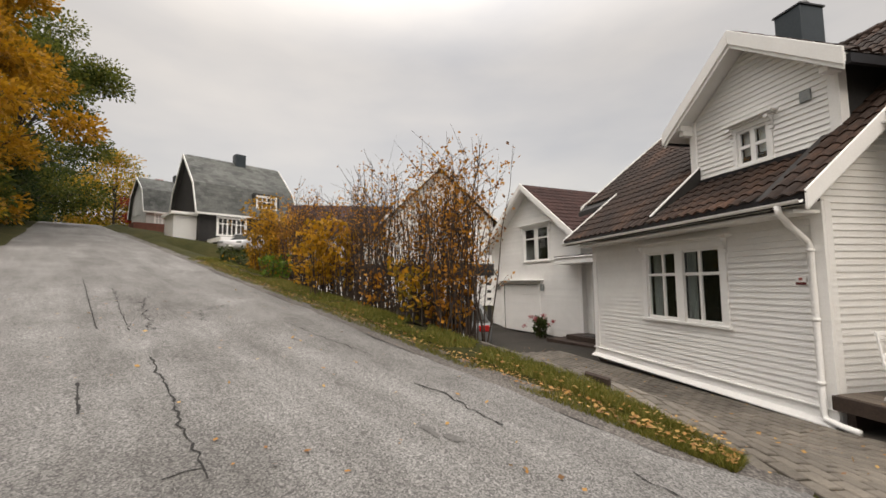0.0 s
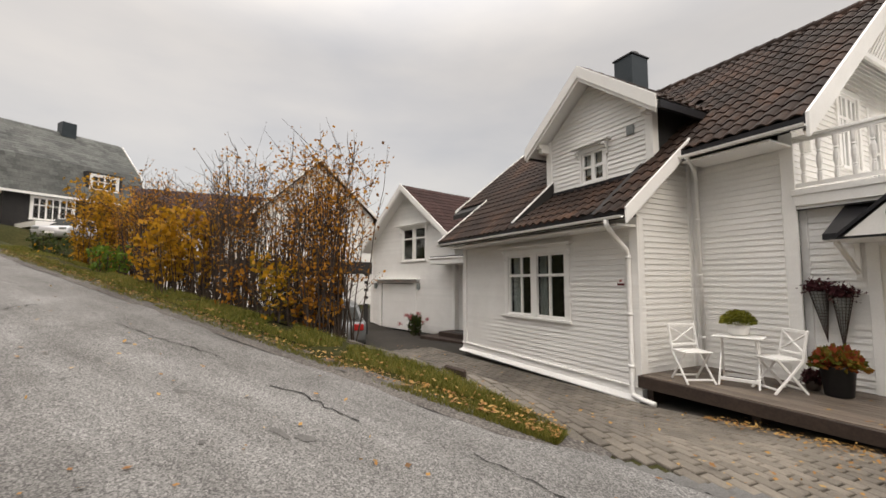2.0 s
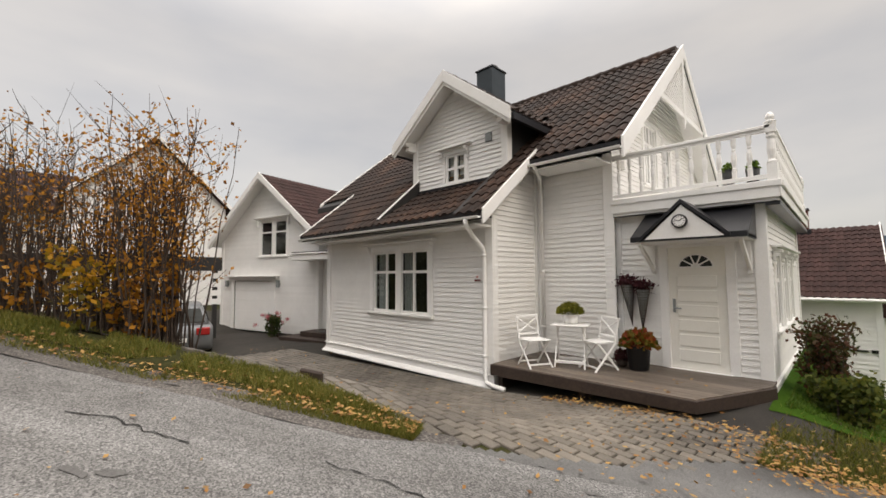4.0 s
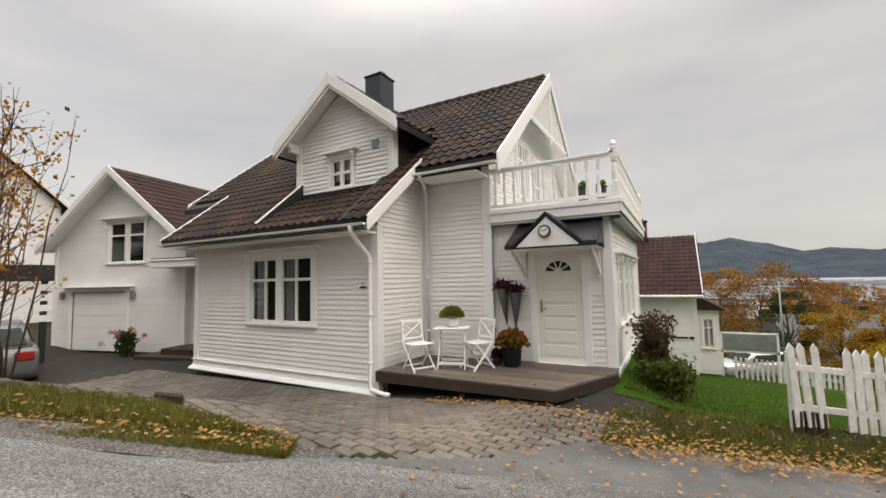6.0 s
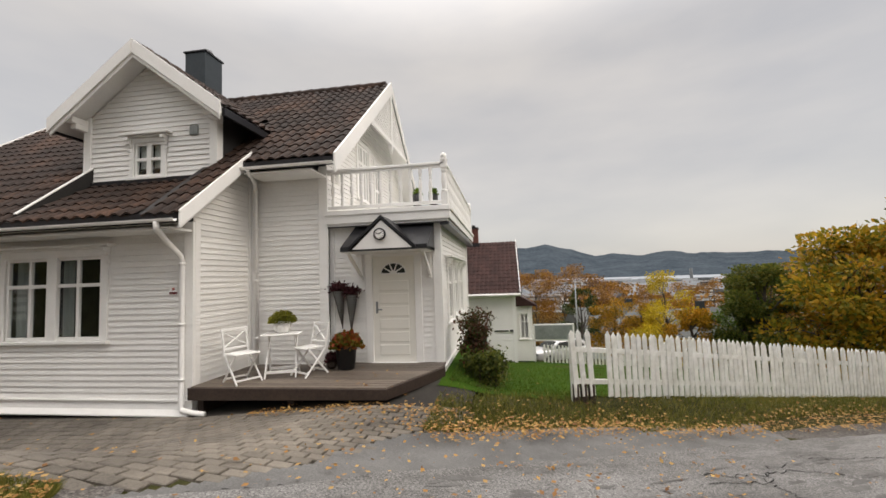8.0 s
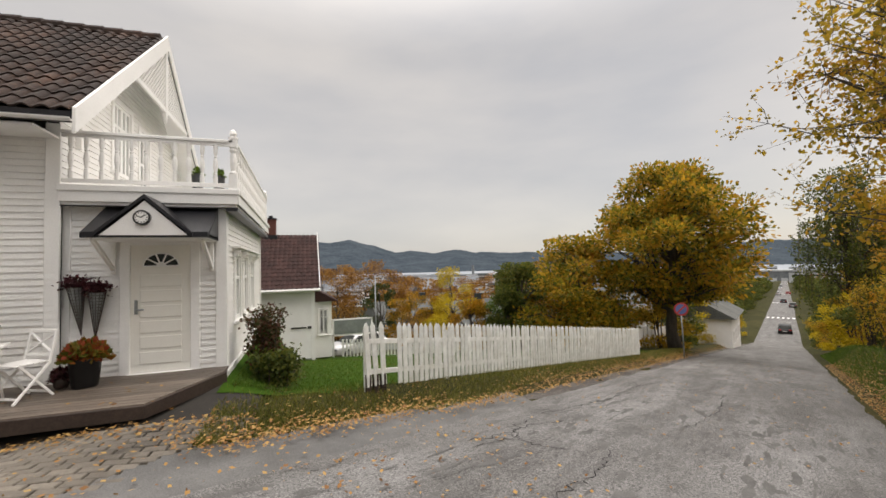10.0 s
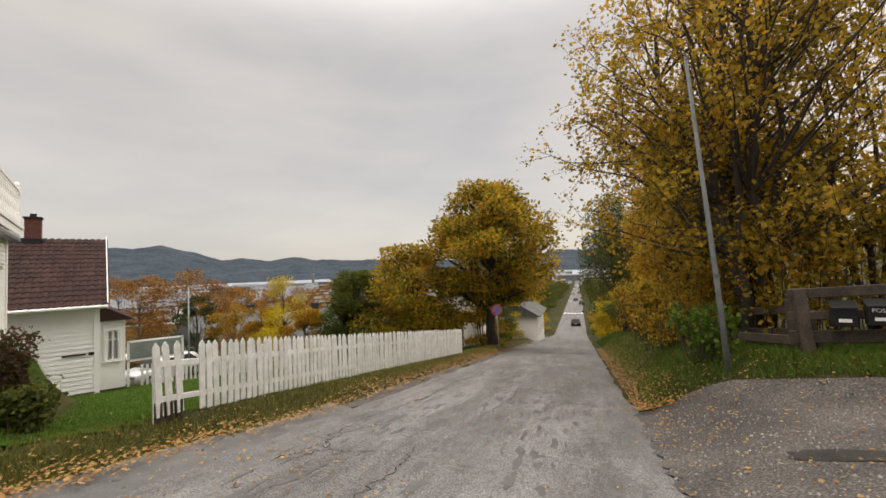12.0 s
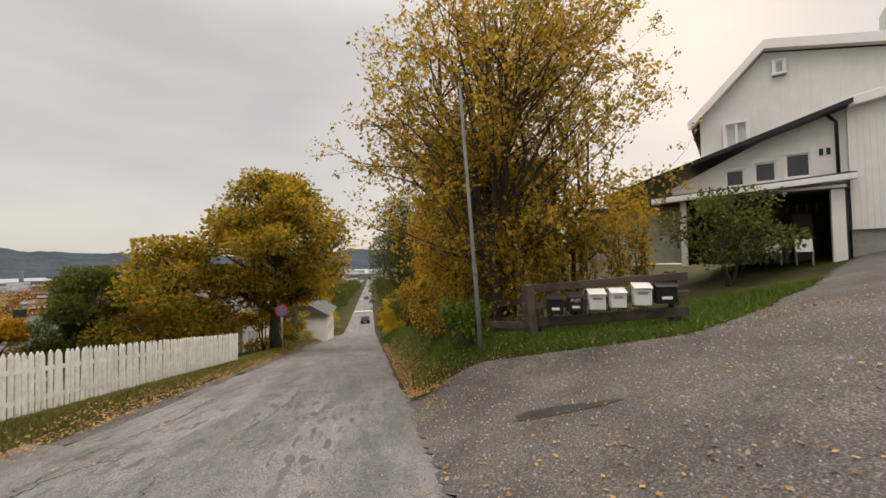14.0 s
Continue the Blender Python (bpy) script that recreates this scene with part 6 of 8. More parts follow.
while s < flen:
    p = F0 + fdir * s + fnor * 0.03
    ob = new("picket", pdata)
    ob.parent = fence
    ob.matrix_basis = pose(p.x, p.y, foot_z(s) + frng.uniform(-0.012, 0.012), frng.uniform(-1.2, 1.2), frng.uniform(-1.6, 1.6) - (3 if i < 3 else 0), ang) @ Matrix.Diagonal((1, 1, 1.06, 1))
    i += 1
    s += 0.155 if i < 3 else (0.36 if i == 3 else 0.132)
for h in (0.24, 0.74):
    part("rail", Mesh().beam(F0 + Vector((0, 0, foot_z(0) + h)) - fdir * 0.05, F1 + Vector((0, 0, foot_z(flen) + h)), 0.04, 0.08), FENCE, fence, "", 0.004)
for k_ in range(8):
    s = flen * k_ / 7
    p = F0 + fdir * s - fnor * 0.06
    part("post", Mesh().box(p.x - 0.045, p.y - 0.045, land(p.x, p.y) - 0.3, p.x + 0.045, p.y + 0.045, foot_z(s) + 0.92), FENCE, fence, "", 0.006)
for s in (0.0, 0.155, 0.31):
    p = F0 + fdir * s - fnor * 0.02
    part("stump", Mesh().box(p.x - 0.05, p.y - 0.05, land(p.x, p.y) - 0.2, p.x + 0.05, p.y + 0.05, foot_z(s) + 0.20), DECK_EDGE, fence, "dark rotting foot", 0.015)
# low far fence at the end of the lawn
low = thing("garden_fence", "low white garden fence at the far end of the lawn", "fence")
for k_ in range(44):
    x = 6.9 + k_ * 0.20
    y = 17.4 + 0.05 * k_
    part("picket", Mesh().box(x - 0.05, y, land(x, y) - 0.1, x + 0.05, y + 0.03, land(x, y) + 0.95), FENCE, low)
part("rail", Mesh().beam((6.8, 17.45, land(6.8, 17.4) + 0.7), (15.6, 19.6, land(15.6, 19.6) + 0.7), 0.03, 0.08), FENCE, low)

# ---- mailboxes and their rail ----
POSTS = [(14.15, -4.85), (14.98, -7.55)]
rack = thing("mailbox_rack", "weathered timber rail fence that carries the mailboxes", "mailbox rack")
(ax_, ay_), (bx_, by_) = POSTS
az_, bz_ = land(ax_, ay_), land(bx_, by_)
for x, y in POSTS:
    z = land(x, y)
    part("post", Mesh().beam((x, y, z - 0.3), (x - 0.05, y + 0.10, z + 1.08), 0.17, 0.17), WEATHERED, rack, "", 0.015)
    part("brace", Mesh().beam((x + 0.5, y - 0.05, z - 0.1), (x, y + 0.06, z + 0.85), 0.12, 0.14), WEATHERED, rack, "", 0.012)
for h, t in ((0.28, 0.20), (0.62, 0.14), (0.98, 0.16)):
    part("rail", Mesh().beam((ax_ - 0.06, ay_ + 0.25, az_ + h), (bx_ - 0.06, by_ - 0.2, bz_ + h), 0.07, t), WEATHERED, rack, "", 0.01)
part("rail", Mesh().beam((ax_ + 0.03, ay_ + 0.1, az_ + 0.22), (ax_ + 1.0, ay_ + 1.6, az_ + 0.05), 0.07, 0.16), WEATHERED, rack, "", 0.01)
lowf = thing("rail_fence", "weathered dark timber rail fence below the mailboxes", "fence")
for i in range(5):
    x, y = xy(9.4 + i * 1.9, 4.15 - 0.12 * i)
    z = land(x, y)
    part("post", Mesh().beam((x, y, z - 0.3), (x - 0.04, y + 0.05, z + 0.95), 0.13, 0.13), WEATHERED, lowf, "", 0.012)
    if i:
        for h in (0.35, 0.78):
            part("rail", Mesh().beam((px_, py_, pz_ + h), (x, y, z + h), 0.05, 0.15), WEATHERED, lowf, "", 0.008)
    px_, py_, pz_ = x, y, z
MAIL_W = material("white_mailbox_enamel", (0.62, 0.62, 0.60), (0.74, 0.74, 0.72), 0.4, 30, 3, 0.03)
for t, w_, h_, mt, lab in ((0.15, 0.30, 0.36, BLACK, "black plastic mailbox"), (0.29, 0.30, 0.36, BLACK, "black plastic mailbox"), (0.44, 0.32, 0.38, MAIL_W, "white enamelled mailbox"), (0.585, 0.30, 0.36, MAIL_W, "white enamelled mailbox"), (0.75, 0.34, 0.42, MAIL_W, "white enamelled mailbox"), (0.91, 0.40, 0.40, BLACK, "black plastic mailbox")):
    x, y = ax_ + (bx_ - ax_) * t - 0.12, ay_ + (by_ - ay_) * t
    z = az_ + (bz_ - az_) * t + 0.47
    turn = math.degrees(math.atan2(by_ - ay_, bx_ - ax_))
    b = thing("mailbox", lab + " on the timber rail", "mailbox", (x, y, z), turn, group="mailboxes")
    body = Mesh().prism([(-w_ / 2, -0.16, 0), (-w_ / 2, 0.0, 0), (-w_ / 2, 0.0, h_), (-w_ / 2, -0.14, h_ * 0.86), (-w_ / 2, -0.16, h_ * 0.8)], (w_, 0, 0))
    part("body", body, mt, b, "", 0.012)
    part("lid", Mesh().prism([(-w_ / 2 - 0.015, -0.20, h_ * 0.80), (-w_ / 2 - 0.015, 0.01, h_ + 0.01), (-w_ / 2 - 0.015, 0.01, h_ + 0.035), (-w_ / 2 - 0.015, -0.20, h_ * 0.83)], (w_ + 0.03, 0, 0)), mt, b, "", 0.006)
    if mt is MAIL_W:
        part("name_slot", Mesh().box(-w_ * 0.3, -0.163, h_ * 0.52, w_ * 0.3, -0.158, h_ * 0.64), STEEL, b)
    else:
        part("name_slot", Mesh().box(-w_ * 0.25, -0.163, h_ * 0.2, w_ * 0.25, -0.158, h_ * 0.34), TRIM, b)
cu = bpy.data.curves.new("word", "FONT")
cu.body, cu.size, cu.extrude, cu.align_x = "POST", 0.085, 0.002, "CENTER"
word = new("word", cu)
bpy.context.view_layer.update()
wd = bpy.data.meshes.new_from_object(word.evaluated_get(bpy.context.evaluated_depsgraph_get()))
bpy.data.objects.remove(word)
wd.materials.append(TRIM)
second = [o for o in bpy.data.objects if o.name == "mailbox.001"][0]
ob = new("word", wd)
ob.parent = second
ob.matrix_basis = pose(0, -0.165, 0.20, 90, 0, 0)

# ---- lamp poles and the road sign ----
pole = thing("steel_pole", "leaning slim grey steel pole beside the road", "pole", (13.62, -3.85, land(13.62, -3.85)))
part("pole", Mesh().tube([(0, 0, -0.3), (-0.03, 0.07, 1.2), (-0.11, 0.31, 5.6)], [0.05, 0.045, 0.03], 12), POLE_GREY, pole, "", smooth=True)
part("band", Mesh().tube([(-0.035, 0.075, 1.55), (-0.037, 0.078, 1.62)], 0.052, 12), STEEL_DULL, pole)
lx, ly = xy(-20.2, 2.6)
pole2 = thing("street_lamp", "tall slim grey street lamp at the upper road", "street lamp", (lx, ly, land(lx, ly)))
part("pole", Mesh().tube([(0, 0, -0.3), (0, 0, 5.6)], [0.08, 0.05], 10), STEEL, pole2, smooth=True)
part("arm", Mesh().tube([(0, 0, 5.55), (0.9, 0.5, 5.5)], 0.03, 8), STEEL, pole2, smooth=True)
part("lamp_head", Mesh().beam((0.6, 0.35, 5.53), (1.2, 0.7, 5.49), 0.16, 0.08), STEEL, pole2, "", 0.02)
sx, sy = 22.87, 10.0
sg = thing("no_parking_sign", "round blue and red no-parking sign on a steel post", "road sign", (sx, sy, land(sx, sy)))
part("post", Mesh().tube([(0, 0, -0.3), (-0.05, 0.05, 2.6)], 0.035, 8), STEEL, sg, smooth=True)
fc = Vector((-0.55, -0.83, 0)).normalized()
c0 = Vector((-0.05, 0.03, 2.45))
disc = part("plate", Mesh().tube([c0, c0 + fc * 0.02], 0.33, 28), material("sign_red_enamel", (0.42, 0.05, 0.05), (0.48, 0.07, 0.06), 0.4), sg)
part("blue_field", Mesh().tube([c0 + fc * 0.02, c0 + fc * 0.026], 0.25, 28), material("sign_blue_enamel", (0.10, 0.14, 0.34), (0.13, 0.17, 0.38), 0.4), disc)
side = Vector((fc.y, -fc.x, 0))
part("bar", Mesh().beam(c0 + fc * 0.03 - side * 0.18 + Vector((0, 0, 0.18)), c0 + fc * 0.03 + side * 0.18 - Vector((0, 0, 0.18)), 0.07, 0.006, fc), material("sign_red_bar", (0.42, 0.05, 0.05), (0.48, 0.07, 0.06), 0.4), disc)
px_, py_ = 9.2, 20.5
gp = thing("lamp_post", "slim grey lamp post beyond the lawn", "street lamp", (px_, py_, land(px_, py_)))
part("pole", Mesh().tube([(0, 0, -0.3), (0, 0, 5.0)], [0.05, 0.035], 8), STEEL, gp, smooth=True)


# ---- vehicles ----
def car(label, x, y, turn, paint, z=None):
    z = land(x, y) if z is None else z
    c = thing("car", label, "car", (x, y, z), turn)
    pm = material("car_paint", tuple(0.9 * k for k in paint), paint, 0.3, 30, 2, 0.0, metal=0.3)
    low_ = [(-2.15, 0.28), (-2.2, 0.55), (-2.1, 0.82), (-1.2, 0.93), (1.9, 0.95), (2.12, 0.80), (2.15, 0.35), (2.0, 0.22), (-2.0, 0.22)]
    part("body", Mesh().prism([(a, -0.86, b) for a, b in low_], (0, 1.72, 0)), pm, c, "", 0.07, True)
    roof_ = [(-1.15, 0.90), (-0.55, 1.38), (-0.2, 1.46), (1.1, 1.45), (1.5, 1.35), (1.95, 0.92)]
    m = Mesh()
    n = len(roof_)
    m.add([(a, -0.78 + (b - 0.9) * 0.28, b) for a, b in roof_] + [(a, 0.78 - (b - 0.9) * 0.28, b) for a, b in roof_], [tuple(range(n)), tuple(range(2 * n - 1, n - 1, -1))] + [(i, n + i, n + (i + 1) % n, (i + 1) % n) for i in range(n)])
    part("cabin", m, pm, c, "", 0.04, True)
    for sgn in (-1, 1):
        part("side_window", Mesh().prism([(-0.85, sgn * 0.785, 0.97), (-0.42, sgn * 0.69, 1.32), (1.1, sgn * 0.69, 1.36), (1.55, sgn * 0.785, 0.97)], (0, sgn * 0.012, 0)), INSIDE_SHADE, c, "dark tinted side glass")
        for wx in (-1.35, 1.35):
            ty = part("tyre", Mesh().tube([(wx, sgn * 0.66, 0.32), (wx, sgn * 0.88, 0.32)], 0.32, 18), BLACK, c, "", 0.03)
            part("rim", Mesh().tube([(wx, sgn * 0.88, 0.32), (wx, sgn * 0.895, 0.32)], 0.19, 14), STEEL, ty)
        part("tail_light", Mesh().box(2.08, sgn * 0.62 - 0.16, 0.66, 2.17, sgn * 0.62 + 0.16, 0.86), material("tail_light_red", (0.3, 0.015, 0.012), (0.36, 0.02, 0.02), 0.25), c, "", 0.02)
        part("headlight", Mesh().box(-2.21, sgn * 0.62 - 0.17, 0.62, -2.08, sgn * 0.62 + 0.17, 0.76), STEEL, c, "", 0.02)
    part("windscreen", Mesh().prism([(-1.10, -0.66, 0.96), (-1.10, 0.66, 0.96), (-0.58, 0.56, 1.36), (-0.58, -0.56, 1.36)], (-0.02, 0, 0.015)), INSIDE_SHADE, c, "dark windscreen")
    part("rear_window", Mesh().prism([(1.90, -0.66, 0.98), (1.90, 0.66, 0.98), (1.53, 0.56, 1.33), (1.53, -0.56, 1.33)], (0.02, 0, 0.015)), INSIDE_SHADE, c, "dark rear window")
    part("number_plate", Mesh().box(2.14, -0.25, 0.5, 2.18, 0.25, 0.6).box(-2.22, -0.25, 0.4, -2.18, 0.25, 0.5), TRIM, c)
    return c


car("silver estate car parked behind the hedge", -10.2, -2.55, 347, (0.16, 0.165, 0.17))
car("dark red car parked in the yard", -13.0, -2.6, 350, (0.16, 0.02, 0.02))
bb, BD = -104.0, 33.0
car("white car parked under the dark house", 4.3 + 32 * math.sin(radians(-104.2)), -6.2 + 32 * math.cos(radians(-104.2)), 90 - 104.2 + 180, (0.62, 0.62, 0.64), 4.05)
for u, v, p in ((86, -0.4, (0.02, 0.02, 0.022)), (150, 1.2, (0.1, 0.1, 0.1)), (170, -0.8, (0.05, 0.05, 0.06)), (230, -2.5, (0.5, 0.5, 0.5)), (240, 0.6, (0.3, 0.05, 0.05)), (300, -2.6, (0.6, 0.6, 0.6)), (360, -2.6, (0.2, 0.2, 0.22)), (420, 0.4, (0.6, 0.6, 0.62))):
    x, y = xy(u, v)
    car("car on the far street", x, y, math.degrees(math.atan2(DY, DX)) + 180, p)
car("white van parked beyond the lawn", 8.3, 23.0, 30, (0.6, 0.6, 0.6))


# ---- the neighbours ----
def facing(b, D, z):
    """A pose out at a bearing from the viewpoint, local -y turned towards it."""
    return (4.6 + D * math.sin(radians(b)), -6.2 + D * math.cos(radians(b)), z), -b


def gambrel(name, label, b, D, z, w, depth, h1, h2, h3, wall_mat, trim_label, extra=0.0):
    at, turn = facing(b, D, z)
    g = thing(name, label, "house", at, turn + extra)
    body = Mesh().box(-w / 2, 0, -1.5, w / 2, depth, h1)
    part("wall", body, wall_mat, g)
    prof = [(-0.4, h1 - 0.1), (0.7, h2), (depth / 2, h3), (depth - 0.7, h2), (depth + 0.4, h1 - 0.1)]
    part("gable", Mesh().prism([(-w / 2, p, q - 0.1) for p, q in prof], (w, 0, 0)), wall_mat, g)
    rf = part("roof", Mesh().prism([(-w / 2 - 0.3, p, q) for p, q in prof] + [(-w / 2 - 0.3, p, q - 0.15) for p, q in prof[::-1]], (w + 0.6, 0, 0)), SLATE, g, "grey slate roof")
    m = Mesh()
    for (p0, q0), (p1, q1) in zip(prof[:2], prof[1:3]):
        L = math.hypot(p1 - p0, q1 - q0)
        rows = int(L / 0.28)
        for r in range(rows):
            for c in range(int((w + 0.6) / 0.42)):
                t0, t1 = r / rows, (r + 1.15) / rows
                xx = -w / 2 - 0.3 + c * 0.42 + (0.21 if r % 2 else 0)
                nrm = 0.03
                a0, a1 = (p0 + (p1 - p0) * t0, q0 + (q1 - q0) * t0 + nrm + 0.015), (p0 + (p1 - p0) * t1, q0 + (q1 - q0) * t1 + nrm)
                m.add([(xx, *a0), (xx + 0.40, *a0), (xx + 0.40, *a1), (xx, *a1), (xx, a0[0], a0[1] - 0.03), (xx + 0.40, a0[0], a0[1] - 0.03)], [(0, 1, 2, 3), (4, 5, 1, 0)])
    part("slate", m, SLATE, rf)["kind"] = "stuff"
    for s in (-1, 1):
        x = s * (w / 2 + 0.32)
        mm = Mesh()
        for (p0, q0), (p1, q1) in zip(prof, prof[1:]):
            mm.beam((x, p0, q0 - 0.05), (x, p1, q1 - 0.05), 0.05, 0.22)
        part("bargeboard", mm, TRIM, g, trim_label)
    c = part("chimney", Mesh().box(0.0, depth / 2 - 0.4, h3 - 0.3, 0.8, depth / 2 + 0.4, h3 + 0.75), CHIM, g)
    part("eaves", Mesh().box(-w / 2 - 0.3, -0.42, h1 - 0.25, w / 2 + 0.3, -0.36, h1 - 0.1), TRIM, g, "white eaves board")
    return g


bh = gambrel("dark_house", "black clad house with a slate gambrel roof and white windows", -103.9, 35.2, 4.75, 6.9, 7.4, 2.5, 4.7, 7.45, DARK_CLAD_AND_SHADE, "pale bargeboard", 20)
window(bh, (-2.2, -0.02, 0.85), (1, 0, 0), (0, -1, 0), 1.9, 1.3, 3, 0.66, 0.12, hood=False, net=True)
window(bh, (0.6, -0.02, 3.2), (1, 0, 0), (0, -1, 0), 1.4, 0.9, 2, 0.6, 0.12, hood=False, net=True)
part("dormer", Mesh().box(0.3, -0.02, 2.95, 2.3, 2.0, 4.35), DARK_CLAD_AND_SHADE, bh)
for y0, z0, hh in ((1.4, 1.2, 1.3), (4.2, 1.2, 1.3), (2.6, 3.4, 1.4), (4.0, 3.4, 1.4), (3.2, 5.4, 0.8)):
    window(bh, (-3.32, y0 + 0.9, z0), (0, -1, 0), (-1, 0, 0), 0.8, hh, 1, 0.6, 0.1, hood=False)
part("porch", Mesh().box(-4.9, 0.6, -0.3, -3.3, 3.2, 2.2).box(-5.1, 0.3, 2.2, -3.2, 3.4, 2.4), TRIM, bh, "white side porch")
part("carport", Mesh().box(-2.9, -3.0, 0.15, 3.4, 0.0, 0.45).box(-2.9, -3.0, -1.6, -2.7, -2.8, 0.15), TRIM, bh, "white edged terrace over the parking place")
part("terrace_wall", Mesh().box(-3.0, -0.9, -1.9, 3.4, -0.1, 0.1), DARK_CLAD_AND_SHADE, bh)
th = gambrel("grey_house", "pale house with a slate gambrel roof and red-brown terrace", -111.2, 52, 7.0, 6.2, 7.0, 2.6, 4.9, 6.6, material("pale_grey_cladding", (0.45, 0.45, 0.43), (0.6, 0.6, 0.58), 0.7), "white bargeboard", 14)
part("terrace", Mesh().box(-4.5, -2.5, -0.6, 1.5, 0.0, 1.0), material("red_brown_boards", (0.10, 0.035, 0.022), (0.17, 0.06, 0.04), 0.7, 20, 2, 0.2), th, "red-brown terrace rail")
for x in (-2.3, -0.3):
    window(th, (x, 0, 1.2), (1, 0, 0), (0, -1, 0), 1.2, 1.1, 2, 0.6, 0.1, hood=False)

# white gabled house behind the hedge
at, turn = facing(-79.0, 25.0, 0.6)
mh = thing("white_gabled_house", "white gabled house behind the bare hedge", "house", at, turn + 8)
plank_wall(mh, "gable_wall", (0, 0, 0), (1, 0, 0), (0, -1, 0), -1.0, 8.0, lambda z: max(-3.2, -(8.2 - z) / 0.95), lambda z: min(3.2, (8.2 - z) / 0.95), [(-1.3, -0.4, 4.2, 5.5), (0.4, 1.3, 4.2, 5.5), (-1.2, 1.2, 1.4, 2.6)], pitch=0.15, boards=False)
for a, b, c, d in ((-1.3, -0.4, 4.2, 5.5), (0.4, 1.3, 4.2, 5.5)):
    window(mh, (a, 0, c), (1, 0, 0), (0, -1, 0), b - a, d - c, 2, 0.66, 0.1)
window(mh, (-1.2, 0, 1.4), (1, 0, 0), (0, -1, 0), 2.4, 1.2, 3, 0.66, 0.1, hood=False)
for s in (-1, 1):
    part("roof", Mesh().prism([(0, -0.4, 8.4), (s * 3.6, -0.4, 4.98), (s * 3.6, -0.4, 4.84), (0, -0.4, 8.26)], (0, 9, 0)), TILE_RED, mh, "red-brown tiled slope")
    verge_board(mh, (s * 3.65, -0.43, 5.0), (0, -0.43, 8.48), 0.24, 0.04, side=(0, -1, 0))
    part("side_wall", Mesh().box(s * 3.2 - 0.1, 0.1, -1, s * 3.2 + 0.1, 8, 5.1), WHITE, mh)
part("wing", Mesh().box(-9.5, 1.5, -1.0, -3.2, 7.5, 4.4), WHITE, mh, "lower white wing")
part("wing_roof", Mesh().prism([(-9.8, 1.0, 4.3), (-9.8, 4.5, 6.6), (-9.8, 8.0, 4.3), (-9.8, 8.0, 4.45), (-9.8, 4.5, 6.75), (-9.8, 1.0, 4.45)], (7.0, 0, 0)), TILE_RED, mh, "red-brown tiled wing roof")
tf = thing("terrace_fence", "white board fence with a dark beam behind the hedge", "fence", at, turn + 8)
part("beam", Mesh().box(-5.5, -7.6, 1.6, 1.2, -7.3, 2.1), DARK_CLAD_AND_SHADE, tf)
for k_ in range(4):
    part("board", Mesh().box(-5.5, -7.5, 0.35 + k_ * 0.32, 1.2, -7.46, 0.55 + k_ * 0.32), TRIM, tf)
for k_ in range(4):
    part("post", Mesh().box(-5.5 + k_ * 2.15, -7.46, -1.2, -5.36 + k_ * 2.15, -7.32, 2.0), DARK_CLAD_AND_SHADE, tf)

# white neighbour below the porch
nb = thing("neighbour_house", "white house with a dark red-brown tiled roof beyond the lawn", "house", (5.35, 14.0, -2.3), 0)
plank_wall(nb, "wall", (0, 0, 0), (1, 0, 0), (0, -1, 0), 0.25, 3.5, lambda z: -9.0, lambda z: 0.0, pitch=0.16, boards=False)
part("foundation", Mesh().box(-9, 0.03, -0.8, -0.03, 7, 0.25), CONCRETE, nb)
part("side_wall", Mesh().prism([(-0.12, 0, 0.2), (-0.12, 7, 0.2), (-0.12, 7, 3.5), (-0.12, 3.5, 6.0), (-0.12, 0, 3.5)], (0.1, 0, 0)), WHITE, nb)
part("corner_board", Mesh().box(-0.12, -0.04, 0, 0.04, 0.0, 3.5), TRIM, nb)
rs = part("roof", Mesh().prism([(-9.3, -0.35, 3.42), (-9.3, 3.5, 6.15), (-9.3, 7.3, 3.42), (-9.3, 7.3, 3.3), (-9.3, 3.5, 6.0), (-9.3, -0.35, 3.28)], (9.55, 0, 0)), TRIM, nb, "dark red-brown tiled roof")
tiles(rs, (-4.2, -0.40, 3.41), (1, 0, 0), Vector((0, 3.85, 2.73)).normalized(), 4.45, 4.72, lambda p: True, lambda p: False, TILE_RED, TILE_RED)
verge_board(nb, (0.25, -0.4, 3.5), (0.25, 3.5, 6.28), 0.22)
part("gutter", Mesh().tube([(-9, -0.45, 3.36), (0.25, -0.45, 3.36)], 0.06, 8), TRIM, nb)
nbc = part("chimney", Mesh().box(-2.3, 3.2, 5.6, -1.8, 3.7, 6.95), BRICK, nb, "red-brown brick chimney", 0.01)
part("cap", Mesh().box(-2.34, 3.16, 6.95, -1.76, 3.74, 7.02).box(-2.15, 3.35, 7.02, -1.95, 3.55, 7.16), BLACK_METAL, nbc)
part("flashing", Mesh().box(-2.38, 3.05, 5.55, -1.72, 3.2, 6.12), BLACK_METAL, nbc)
part("number_plate", Mesh().box(-1.0, -0.06, 1.62, -0.35, -0.03, 1.67).box(-0.28, -0.06, 1.60, -0.12, -0.03, 1.70), BLACK, nb)
bay = part("bay", Mesh().box(0.0, 1.2, 0.0, 0.85, 4.0, 2.7), WHITE, nb, "white bay with a small tiled roof")
part("bay_roof", Mesh().prism([(-0.05, 1.0, 2.7), (1.15, 1.0, 2.7), (-0.05, 1.0, 3.4)], (0, 3.2, 0)), TILE_RED, nb)
window(nb, (0.25, 1.18, 1.1), (1, 0, 0), (0, -1, 0), 0.4, 1.2, 1, 0.7, 0.07, hood=False)
